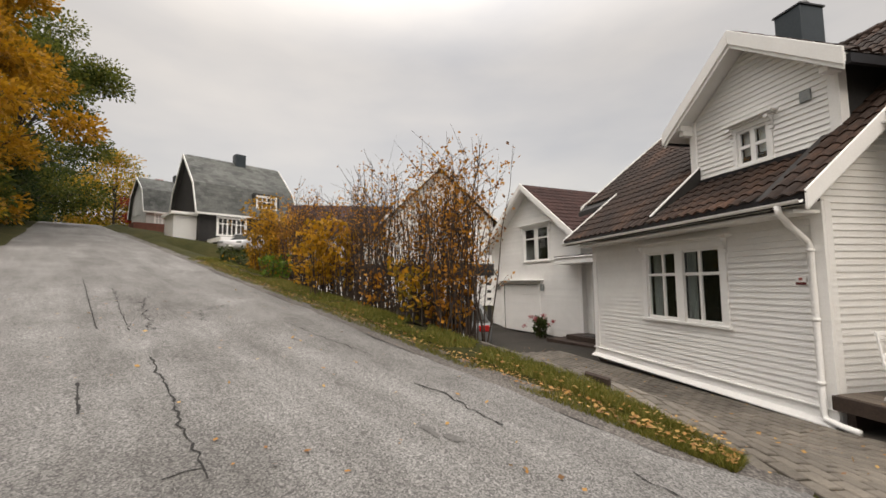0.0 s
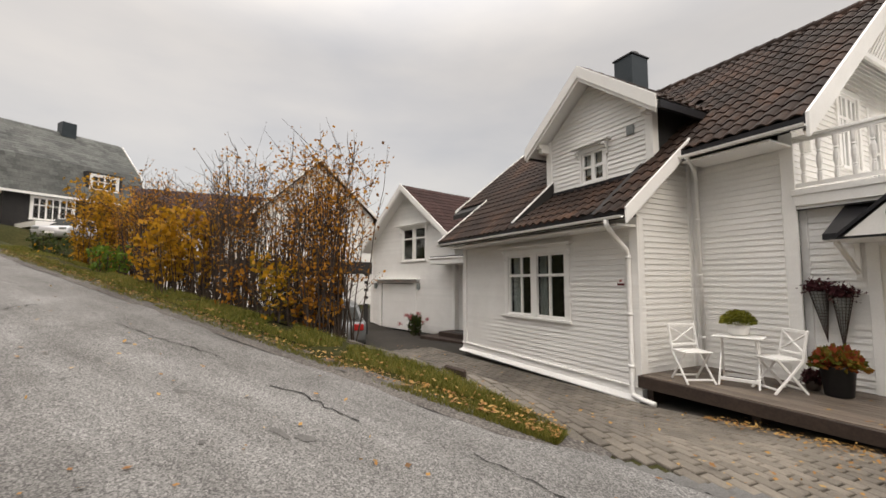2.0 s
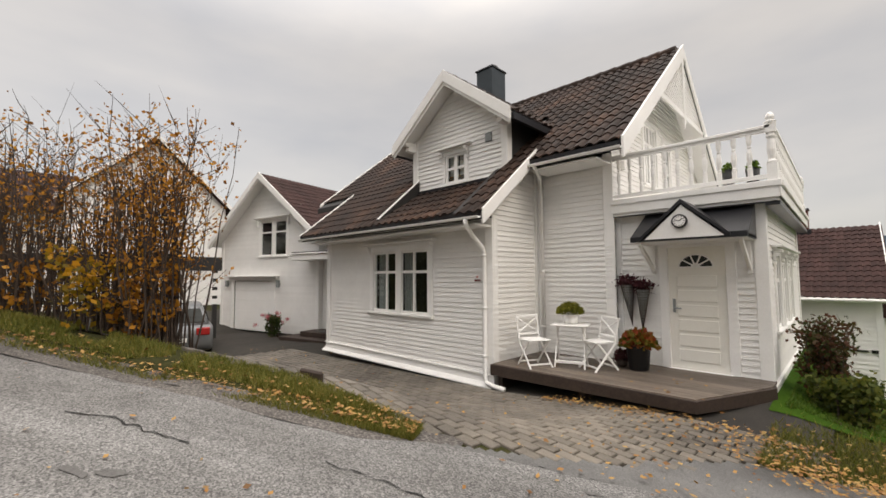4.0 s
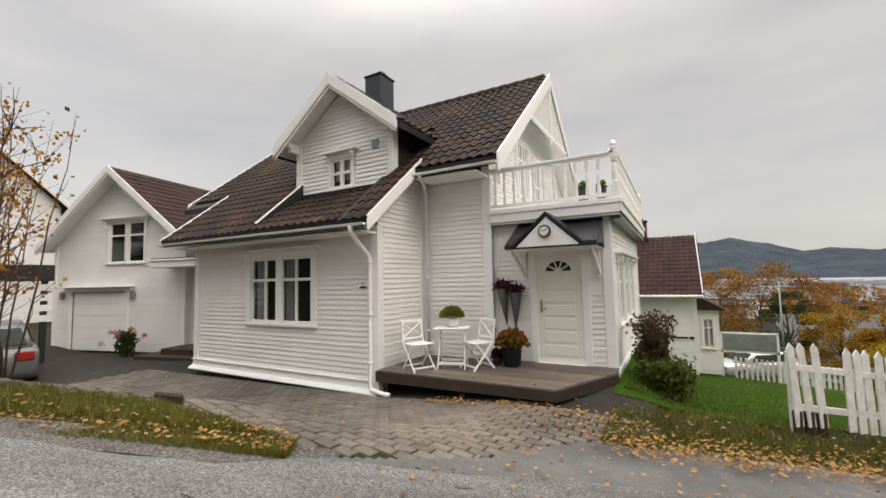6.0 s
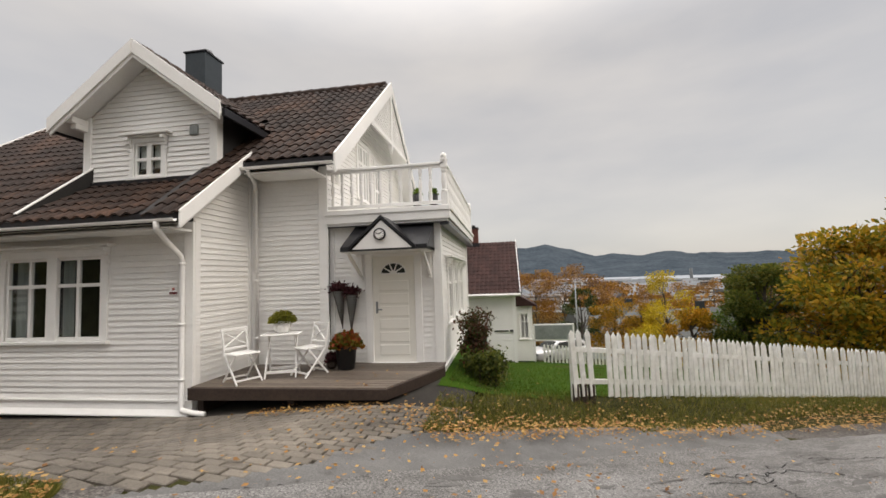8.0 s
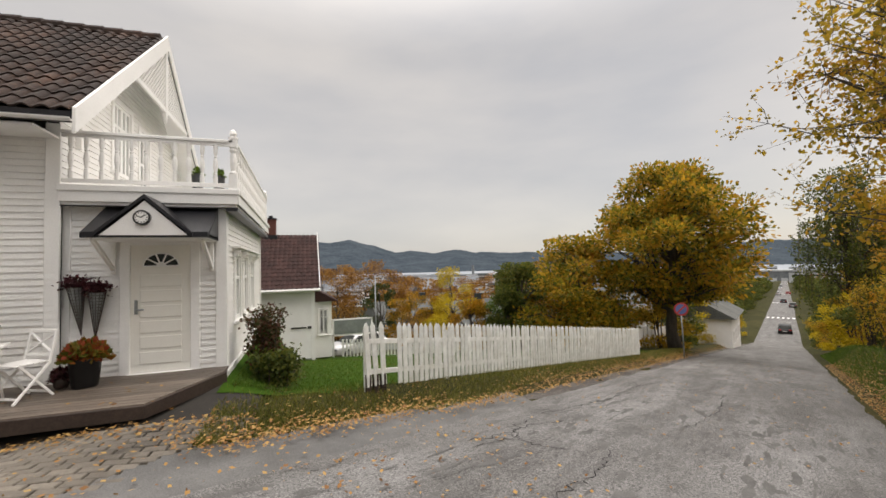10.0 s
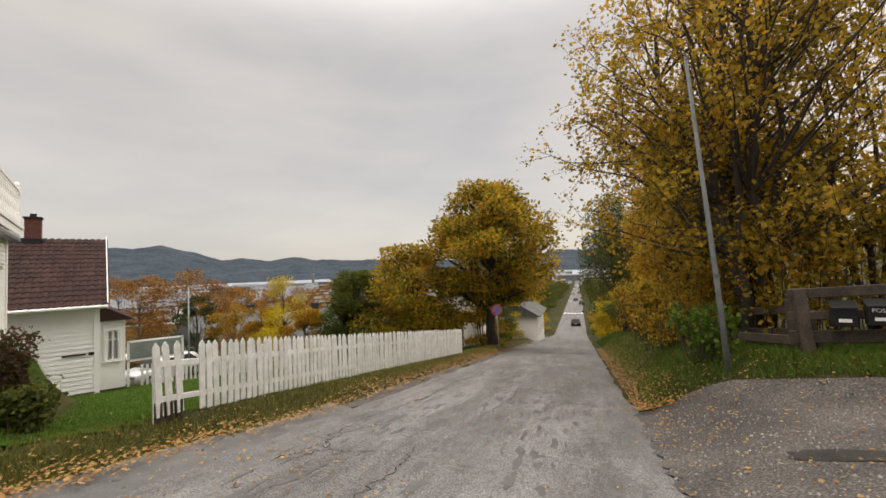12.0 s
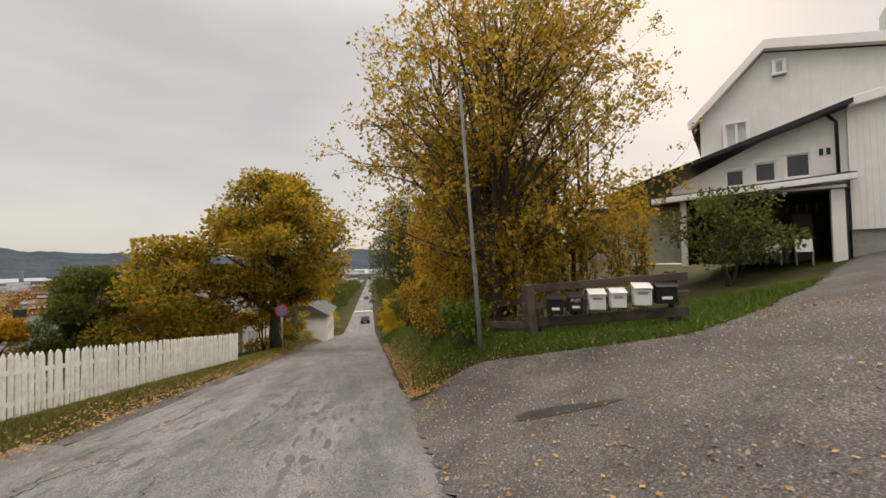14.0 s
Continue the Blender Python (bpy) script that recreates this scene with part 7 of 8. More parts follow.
part("veranda", Mesh().box(1.0, 3.5, 0.6, 3.2, 5.5, 0.7).box(1.0, 3.5, -1.0, 1.1, 3.6, 1.5).box(3.1, 3.5, -1.0, 3.2, 3.6, 1.5).box(1.0, 3.5, 1.42, 3.2, 3.6, 1.52), TRIM, nb, "white veranda rail")
part("veranda_cloth", Mesh().box(1.1, 3.48, 0.7, 3.1, 3.52, 1.45), STEEL, nb, "grey cloth screen on the veranda")

# white house and open garage up the gravel drive
at, turn = facing(106.4, 18.0, 1.78)
at = (5.35 + 17.9 * math.sin(radians(105.8)), -6.2 + 17.9 * math.cos(radians(105.8)), 1.58)
hg = thing("hillside_house", "large white boarded house with an open garage", "house", at, turn + 3)
for px0, px1 in ((1.88, 2.2), (-2.30, -2.10)):
    part("garage_post", Mesh().box(px0, 0, 0, px1, 0.3, 2.4), WHITE, hg)
part("garage_fascia", Mesh().prism([(-3.2, -0.35, 2.35), (2.45, -0.35, 2.62), (2.45, -0.35, 2.80), (-3.2, -0.35, 2.55)], (0, 0.3, 0)), TRIM, hg, "white garage fascia", 0.01)
# Inner faces are near-black: the garage's shade is put into their colour.
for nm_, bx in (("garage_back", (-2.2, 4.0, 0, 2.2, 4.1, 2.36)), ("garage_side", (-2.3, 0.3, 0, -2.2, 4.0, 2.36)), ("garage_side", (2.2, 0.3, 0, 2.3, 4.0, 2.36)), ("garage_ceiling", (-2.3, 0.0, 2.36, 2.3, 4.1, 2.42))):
    part(nm_, Mesh().box(*bx), DARK_CLAD_AND_SHADE, hg, "inside of the open garage, coloured black for its shade")
for x, w_, h_ in ((0.6, 0.5, 1.4), (1.2, 0.6, 1.9), (-1.6, 0.5, 0.9)):
    part("shelf", Mesh().box(x, 3.2, 0, x + w_, 3.7, h_).box(x - 0.1, 3.0, h_ * 0.5, x + w_ + 0.1, 3.7, h_ * 0.5 + 0.05), FAR_DARK, hg)
plank_wall(hg, "clerestory", (0, 0.6, 0), (1, 0, 0), (0, -1, 0), 2.6, 5.2, lambda z: max(-2.6, -2.6 + (z - 3.0) * 2.1), lambda z: 2.4, [(-0.85, -0.3, 2.85, 3.45), (0.0, 0.6, 2.9, 3.6), (0.85, 1.5, 2.95, 3.75)], pitch=0.10, boards=False)
for a, b, c, d in ((-0.85, -0.3, 2.85, 3.45), (0.0, 0.6, 2.9, 3.6), (0.85, 1.5, 2.95, 3.75)):
    window(hg, (a, 0.6, c), (1, 0, 0), (0, -1, 0), b - a, d - c, 1, 0.99, 0.06, hood=False, bars=False)
part("lean_to_roof", Mesh().prism([(-5.0, 0.0, 2.75), (2.5, 0.0, 5.05), (2.5, 0.0, 5.2), (-5.0, 0.0, 2.9)], (0, 6.0, 0)), BLACK_METAL, hg, "black sloping lean-to roof")
part("garage_roof", Mesh().prism([(-3.2, -0.3, 2.55), (2.45, -0.3, 2.80), (2.45, 0.6, 2.95), (-3.2, 0.6, 2.68)], (0, 0, 0.04)), BLACK_METAL, hg)
part("downpipe", Mesh().tube([(1.9, 0.5, 4.95), (2.15, 0.45, 4.6), (2.15, 0.45, 2.9)], 0.05, 8), BLACK, hg, "black downpipe", smooth=True)
part("number_plate", Mesh().box(1.72, 0.55, 3.6, 1.82, 0.57, 3.82).box(1.90, 0.55, 3.6, 2.0, 0.57, 3.82), BLACK, hg)
wing = part("side_wing", Mesh().box(2.4, 0.4, 1.1, 8.4, 0.9, 5.2), WHITE, hg, "white upright-boarded wing")
for i in range(40):
    part("batten", Mesh().box(2.46 + i * 0.148, 0.388, 1.1, 2.49 + i * 0.148, 0.4, 5.15), WHITE, wing)
part("wing_foundation", Mesh().box(2.4, 0.5, -0.8, 8.4, 1.0, 1.1), CONCRETE, hg)
part("wing_fascia", Mesh().prism([(2.4, 0.1, 4.95), (8.4, 0.1, 6.0), (8.4, 0.1, 6.3), (2.4, 0.1, 5.25)], (0, 0.3, 0)), TRIM, hg, "white wing fascia", 0.01)
# main gable, upright boards
HX0, HXA, HXR = -1.75, 0.60, 9.0
main = Mesh().prism([(HX0, 4.0, 0), (HXR, 4.0, 0), (HXR, 4.0, 6.8), (HXA, 4.0, 8.80), (HX0, 4.0, 6.4)], (0, 6, 0))
mw = part("gable_wall", main, WHITE, hg, "white upright-boarded gable wall")
for i in range(36):
    x = HX0 + 0.15 + i * 0.3
    top = 6.4 + (x - HX0) * (2.40 / (HXA - HX0)) if x < HXA else 8.80 - (x - HXA) * 0.238
    part("batten", Mesh().box(x, 3.985, 2.0, x + 0.05, 4.0, top - 0.1), WHITE, mw)
part("roof", Mesh().prism([(HX0 - 0.35, 3.6, 6.1), (HXA, 3.6, 8.94), (HXR, 3.6, 6.94), (HXR, 3.6, 7.14), (HXA, 3.6, 9.18), (HX0 - 0.4, 3.6, 6.3)], (0, 6.8, 0)), BLACK_METAL, hg, "dark roof")
part("soffit", Mesh().prism([(HX0 - 0.33, 3.62, 6.02), (HXA, 3.62, 8.86), (HXR, 3.62, 6.86), (HXR, 3.62, 6.9), (HXA, 3.62, 8.90), (HX0 - 0.33, 3.62, 6.06)], (0, 0.36, 0)), TRIM, hg, "white soffit boards")
part("bargeboard", Mesh().prism([(HX0 - 0.42, 3.55, 5.95), (HXA, 3.55, 8.82), (HXR, 3.55, 6.82), (HXR, 3.55, 7.17), (HXA, 3.55, 9.20), (HX0 - 0.45, 3.55, 6.3)], (0, 0.06, 0)), TRIM, hg, "wide white bargeboard")
window(hg, (-0.82, 3.86, 5.0), (1, 0, 0), (0, -1, 0), 0.76, 1.0, 2, 0.99, 0.1, hood=False, bars=False, net=True)
window(hg, (0.92, 3.86, 7.76), (1, 0, 0), (0, -1, 0), 0.30, 0.50, 1, 0.99, 0.08, hood=False, bars=False)
part("chimney", Mesh().box(4.6, 6.0, 7.5, 5.4, 6.8, 10.2), material("white_chimney", (0.6, 0.6, 0.58), (0.7, 0.7, 0.68), 0.7), hg)
# boarded shed left of the garage
sh = thing("shed", "weathered pale boarded shed beside the garage", "shed", at, turn + 3)
plank_wall(sh, "wall", (0, 0.5, 0), (1, 0, 0), (0, -1, 0), 0.1, 2.3, lambda z: -6.0, lambda z: -2.3, pitch=0.16, boards=False, mat=material("weathered_pale_boards", (0.26, 0.25, 0.21), (0.45, 0.43, 0.38), 0.8, 20, 2, 0.2))
part("roof", Mesh().box(-6.4, 0.1, 2.3, -2.2, 4.0, 2.42), BLACK_METAL, sh)
tree("small bright green tree in front of the garage", at[0] - 1.5, at[1] + 1.2, 3.0, 1.75, LEAF_OLIVE_GREEN, 4200, 0.11, 0.05, 3, 0.30, 34, "round", seed=301)
for k_, (dx, dz) in enumerate(((0.2, 0), (0.95, 0))):
    gc = thing("garden_chair", "pale garden chair inside the open garage", "chair", (at[0] - 0.4 * k_, at[1] - 0.4 - 0.7 * k_, at[2]), turn)
    part("seat", Mesh().box(-0.22, -0.22, 0.42, 0.22, 0.22, 0.46), MAIL_W, gc, "", 0.01)
    part("backrest", Mesh().box(-0.22, 0.2, 0.46, 0.22, 0.24, 0.85), MAIL_W, gc, "", 0.01)
    for a in (-0.2, 0.2):
        for b in (-0.2, 0.2):
            part("leg", Mesh().tube([(a, b, 0), (a, b, 0.42)], 0.018, 6), STEEL, gc)

# low houses down the road behind the maple
for x, y, w_, d_, h_, tu, lab in ((30.5, 19.5, 9, 6, 3.0, 32, "low white house behind the maple"), (42, 21.5, 8, 6, 3.2, 32, "low white house down the road")):
    z = land(x, y) - 0.2
    hs = thing("low_house", lab, "house", (x, y, z), tu)
    part("wall", Mesh().box(-w_ / 2, 0, -1, w_ / 2, d_, h_), WHITE, hs)
    part("roof", Mesh().prism([(-w_ / 2 - 0.3, -0.4, h_), (-w_ / 2 - 0.3, d_ / 2, h_ + 2.0), (-w_ / 2 - 0.3, d_ + 0.4, h_)], (w_ + 0.6, 0, 0)), SLATE, hs)
    for xx in (-3, -0.8, 1.6):
        window(hs, (xx, -0.01, 1.0), (1, 0, 0), (0, -1, 0), 1.1, 1.0, 2, 0.6, 0.08, hood=False)
# slate-roofed houses on the slope
for b, D, w_, tu in ((15.5, 44, 9, 10), (24.0, 46, 8, 14), (19.5, 60, 10, 0), (30, 70, 10, 20)):
    x, y = 5 + D * math.sin(radians(b)), -6 + D * math.cos(radians(b))
    z = land(x, y)
    hs = thing("slope_house", "small house with a grey slate roof on the slope", "house", (x, y, z), tu)
    part("wall", Mesh().box(-w_ / 2, 0, -1, w_ / 2, 6, 2.6), FAR_WHITE, hs)
    part("roof", Mesh().prism([(-w_ / 2 - 0.3, -0.4, 2.5), (-w_ / 2 - 0.3, 3, 5.0), (-w_ / 2 - 0.3, 6.4, 2.5)], (w_ + 0.6, 0, 0)), SLATE, hs, "grey slate roof")
    part("chimney", Mesh().box(1.0, 2.7, 4.6, 1.6, 3.3, 5.7), CHIM, hs)

# ---- the town, the fjord and the hills ----
rt = random.Random(17)
for i in range(210):
    b, D = rt.uniform(-2, 62), 170 + 1000 * rt.random() ** 1.1
    x, y = 5 + D * math.sin(radians(b)), -6 + D * math.cos(radians(b))
    if abs(uv(x, y)[1]) < 14 or D < 400 and b > 48:
        continue
    w_, d_, h_ = rt.uniform(10, 24) * (1 + D / 450), rt.uniform(8, 16), rt.uniform(3, 7.5) * (1 + D / 900)
    bl = thing("town_building", "distant pale town building", "building", (x, y, land(x, y) - 1), rt.uniform(-30, 30) - b, group="the town below")
    part("wall", Mesh().box(-w_ / 2, -d_ / 2, 0, w_ / 2, d_ / 2, h_), FAR_WHITE if rt.random() < 0.62 else FAR_DARK, bl)
    if rt.random() < 0.5:
        part("roof", Mesh().prism([(-w_ / 2 - 0.5, -d_ / 2 - 0.5, h_), (-w_ / 2 - 0.5, 0, h_ + d_ * 0.3), (-w_ / 2 - 0.5, d_ / 2 + 0.5, h_)], (w_ + 1, 0, 0)), FAR_DARK, bl)
    else:
        part("roof", Mesh().box(-w_ / 2 - 0.3, -d_ / 2 - 0.3, h_, w_ / 2 + 0.3, d_ / 2 + 0.3, h_ + 0.5), FAR_DARK, bl)
    for k_ in range(2):
        part("window_band", Mesh().box(-w_ * 0.42, -d_ / 2 - 0.06, h_ * (0.25 + 0.4 * k_), w_ * 0.42, -d_ / 2 + 0.02, h_ * (0.4 + 0.4 * k_)), INSIDE_SHADE, bl)
# clumps of town trees
tp = []
for i in range(260):
    b, D = rt.uniform(-3, 64), 85 + 800 * rt.random() ** 1.3
    x, y = 5 + D * math.sin(radians(b)), -6 + D * math.cos(radians(b))
    if abs(uv(x, y)[1]) < 11:
        continue
    z = land(x, y)
    r = rt.uniform(2.5, 4.5)
    for _ in range(70):
        tp.append((x + rt.gauss(0, r * 0.6), y + rt.gauss(0, r * 0.6), z + rt.uniform(0.5, 1.0) * r * 1.9 + rt.gauss(0, r * 0.35)))
v, f = leaf_cloud(np.array(tp), 1.3, 0, 77)
tt = quick("town_trees", v, f, LEAF_ORANGE, None)
tagged(tt, "distant autumn trees among the town buildings", "trees", kind="stuff")

water = solid("fjord", Mesh().prism([(5 + D * math.sin(radians(b)), -6 + D * math.cos(radians(b)), -30.5) for D, b in ((1500, -20), (1500, 0), (1500, 20), (1500, 40), (1500, 75), (4200, 75), (4200, 40), (4200, 20), (4200, 0), (4200, -20))], (0, 0, -0.5)), FJORD, "pale fjord below the hills", "fjord", kind="structure")
ELEV = ((-40, 3.0), (-5, 3.4), (2, 3.6), (5.5, 3.9), (9, 3.1), (12, 2.1), (14, 2.35), (17, 1.9), (20, 2.35), (23, 1.95), (27, 1.7), (32, 1.6), (40, 1.3), (50, 1.5), (56, 2.0), (63, 1.9), (75, 2.4), (95, 2.2))
hb = [i * 0.35 - 40 for i in range(380)]
m = Mesh()
RW = 9
for b in hb:
    e = np.interp(b, [p[0] for p in ELEV], [p[1] for p in ELEV]) + 0.26 * noise.noise((b * 0.42, 1, 0)) + 0.10 * noise.noise((b * 1.5, 4, 0))
    for j in range(RW):
        t = j / (RW - 1)
        D = 2500 + 1500 * t
        top = 2 + 4000 * math.tan(radians(e))
        z = -34 + (top + 34) * (t ** 1.1) * (1 + 0.16 * noise.noise((b * 0.25, t * 3, 7)) * (1 - t))
        m.v.append((5 + D * math.sin(radians(b)), -6 + D * math.cos(radians(b)), z))
m.f = [(i * RW + j, (i + 1) * RW + j, (i + 1) * RW + j + 1, i * RW + j + 1) for i in range(len(hb) - 1) for j in range(RW - 1)]
solid("hills", m, HILL, "wooded hills across the fjord, coloured blue-grey for haze", "hills", smooth=True, kind="structure")
st_ = thing("factory_chimney", "tall factory chimney beside the fjord", "chimney", (5 + 1150 * math.sin(radians(22.5)), -6 + 1150 * math.cos(radians(22.5)), -32))
part("shaft", Mesh().lathe((0, 0, 0), [(4, 0), (3.0, 36)], 10), FAR_DARK, st_)

hall = thing("harbour_hall", "grey-blue harbour hall at the end of the far street", "building", (*xy(640, 2), -31), 32)
part("wall", Mesh().box(-14, -34, 0, 10, 30, 17), FAR_DARK, hall)
part("roof", Mesh().box(-15, -35, 17, 11, 31, 19), FAR_WHITE, hall)
for k_ in range(6):
    part("window", Mesh().box(-14.2, -30 + k_ * 10, 5, -13.9, -24 + k_ * 10, 9), FAR_WHITE, hall)
for u in (112, 168, 236):
    cw = thing("zebra_crossing", "white zebra crossing stripes on the far street", "zebra crossing")
    for k_ in range(6):
        q = [xy(u + a, -3.5 + k_ * 0.85 + b) for a, b in ((0, 0), (2.6, 0), (2.6, 0.45), (0, 0.45))]
        part("stripe", Mesh().prism([(x, y, land(x, y) + 0.075) for x, y in q], (0, 0, 0.01)), TRIM, cw)


# ---- lawn, verges, leaves, cracks and pavers ----
def lawn_here(x, y):
    u, v = uv(x, y)
    return x > 3.82 and y > 0.7 and v < -5.45 + 0.1 * noise.noise((x, y, 3)) and y < 17.5 + 0.2 * (x - 5) and not (x < 5.4 and y > 14)


sheet("lawn", spread(3.6, 22, 92), spread(0.5, 20, 98), 0.012, LAWN_SOIL, lawn_here, "bright green mown lawn beside the porch", "lawn")
STRIP_U = spread(-40, 0.4, 170)
draped("road_edge_gravel", STRIP_U, [-4.0, -3.85, -3.7, -3.55, -3.4], 0.022, GRAVEL, "strip of loose dark gravel along the road edge", "gravel verge", keep=lambda u, v: u < -0.9 + noise.noise((u, v * 3, 2)) and -3.80 + 0.12 * noise.noise((u * 1.5, 1, 6)) < v)
draped("downhill_edge_gravel", spread(4, 60, 180), [-4.25, -4.1, -3.95, -3.8, -3.6], 0.012, GRAVEL, "dark gravel and soil along the lower road edge", "gravel verge", keep=lambda u, v: v > -4.1 + 0.12 * noise.noise((u * 1.5, 1, 6)))


def pave_limit(y):
    return float(np.interp(y, [-3.4, -3.16, -2.34, -1.21, -0.85, 0.5], [2.15, 2.4, 3.15, 3.75, 4.5, 4.6]))


APRON = material("dark_worn_asphalt", (0.065, 0.062, 0.06), (0.19, 0.185, 0.178), 0.85, 75, 0.9, 0.6, c=(0.115, 0.112, 0.108), dist=0.012)


def apron_here(x, y):
    u, v = uv(x, y)
    return x > pave_limit(y) - 0.06 + 0.08 * noise.noise((x * 2, y * 2, 0)) and v < -3.6 and v > -4.75 - 0.1 * noise.noise((u * 2, 0, 0)) + 0.10 * max(0, u - 3) and -2.0 + 0.4 * noise.noise((v * 3, 1, 0)) < u < 7.5 and y < -0.35 + max(0, x - 4.6) * 0.5


sheet("drive_apron", spread(0.6, 9, 125), spread(-4.6, 1.6, 96), 0.028, APRON, apron_here, "patched dark asphalt between the road and the paved yard", "asphalt")

# fallen leaves
lr = random.Random(99)
leaf_pts = []


def drop(x, y, lift=0.05):
    leaf_pts.append((x, y, land(x, y) + lift))


for _ in range(6800):  # thick band along the lower verge
    u = lr.uniform(1.8, 26) if lr.random() < 0.8 else lr.uniform(26, 45)
    e = -4.55 if u < 5 else -4.25
    x, y = xy(u, e + 0.12 + lr.gauss(0, 0.17))
    drop(x, y, 0.10)
for _ in range(5200):  # brown litter below the lamp and along the lower far verge
    x, y = xy(8.5 + 20 * lr.random() ** 1.4, 1.35 + abs(lr.gauss(0.0, 0.55)))
    drop(x, y, 0.11)
for _ in range(700):
    x, y = xy(lr.uniform(1.6, 6), -4.75 + lr.gauss(0, 0.22))
    drop(x, y, 0.08)
for _ in range(500):
    t = lr.random()
    drop(1.2 + 3.4 * t, -0.35 - 0.1 * t + lr.gauss(0, 0.12), 0.06)
for _ in range(1500):
    u = -1.2 - 16 * lr.random() ** 1.3
    x, y = xy(u, -3.62 - abs(lr.gauss(0, 0.22)))
    drop(x, y, 0.07)
for _ in range(700):
    u, v = lr.uniform(-10, 26), lr.uniform(-3.9, 1.5)
    drop(*xy(u, v), 0.065)
for _ in range(520):
    drop(lr.uniform(2.5, 7.5), lr.uniform(-3, 0.2), 0.075)
for _ in range(300):
    drop(lr.uniform(-8, 3.5), lr.uniform(-3.6, -0.3), 0.06)
for _ in range(2600):
    x, y = lr.uniform(6, 15), lr.uniform(-12, -1.5)
    if uv(x, y)[1] > 1.3:
        drop(x, y, 0.045)
for _ in range(1500):
    x, y = lr.gauss(13.9, 0.8), lr.uniform(-13, -2.0)
    drop(x, y, 0.07)
for _ in range(700):
    u = lr.uniform(6, 30)
    drop(*xy(u, 1.55 + abs(lr.gauss(0, 0.3))), 0.07)
for _ in range(120):
    drop(lr.uniform(4.2, 12), lr.uniform(1.5, 14), 0.09)
v, f = leaf_cloud(np.array(leaf_pts), 0.043, 0.8, 5, 0.55)
tagged(quick("fallen_leaves", v, f, LEAF_DEAD, None), "yellow and brown fallen leaves on road and verges", "fallen leaves", kind="stuff")
deck_leaf = [(lr.uniform(0.2, 3.3), lr.uniform(-0.05, 1.4), 0.422) for _ in range(45)]
v, f = leaf_cloud(np.array(deck_leaf), 0.05, 0.97, 6)
tagged(quick("deck_leaves", v, f, LEAF_DEAD, None), "a few small leaves lying on the deck", "fallen leaves", kind="stuff")


def blades(name, spots, h, w, mat, label, category, seed):
    """Upright blades of grass at the given places."""
    rng = np.random.default_rng(seed)
    p = np.array(spots)
    n = len(p)
    a = rng.uniform(0, 2 * np.pi, n)
    hh = h * rng.uniform(0.5, 1.3, n)
    side = np.stack([np.cos(a), np.sin(a), np.zeros(n)], 1) * (w * rng.uniform(0.6, 1.3, n))[:, None]
    lean = np.stack([rng.normal(size=n), rng.normal(size=n), np.zeros(n)], 1) * (hh * 0.45)[:, None]
    tip = p + lean + np.stack([np.zeros(n), np.zeros(n), hh], 1)
    v = np.stack([p - side, p + side, tip], 1).reshape(-1, 3)
    tagged(quick(name, v, np.arange(3 * n).reshape(n, 3), mat, None), label, category, kind="stuff")


sp = []
for _ in range(64000):
    u = -1.2 - 17 * lr.random() ** 1.6
    v = verge_top(u) + (-3.58 - verge_top(u)) * lr.random() - (0.8 * lr.random() if u < -5 and lr.random() < 0.4 else 0)
    if u > -1.15 or noise.noise((u * 1.3, v * 2.0, 0)) < -0.28:
        continue
    x, y = xy(u, v)
    sp.append((x, y, land(x, y) + 0.0))
blades("verge_grass", sp, 0.07, 0.006, GRASS_DRY, "yellowing rough grass on the verge before the house", "grass", 3)
sp = []
for _ in range(36000):
    x, y = 3.95 + 9 * lr.random() ** 1.4, 1.0 + 13.5 * lr.random() ** 1.5
    if lawn_here(x, y):
        sp.append((x, y, land(x, y) + 0.03))
blades("lawn_grass", sp, 0.045, 0.006, GRASS_LAWN, "short bright green lawn grass", "grass", 4)
sp = []
for _ in range(34000):
    u = 1.9 + 26 * lr.random() ** 1.7
    e = -4.6 if u < 5 else -4.3
    v = e - abs(lr.gauss(0, 0.5))
    x, y = xy(u, v)
    if x > 3.9:
        sp.append((x, y, land(x, y)))
blades("fence_grass", sp, 0.085, 0.006, GRASS_DRY, "rough grass along the foot of the picket fence", "grass", 5)
sp = []
for _ in range(60000):
    x, y = 13.1 + 5.0 * lr.random() ** 1.5, lr.uniform(-12.5, -1.2)
    u, v = uv(x, y)
    if v > 1.6 and not gravel_here(x, y):
        sp.append((x, y, land(x, y)))
for _ in range(16000):
    u = lr.uniform(10, 40)
    x, y = xy(u, 1.7 + abs(lr.gauss(0, 0.7)))
    sp.append((x, y, land(x, y)))
blades("bank_grass", sp, 0.13, 0.008, GRASS, "lush green grass on the bank below the mailboxes", "grass", 6)

# cracks and stains in the road
CR = Mesh()


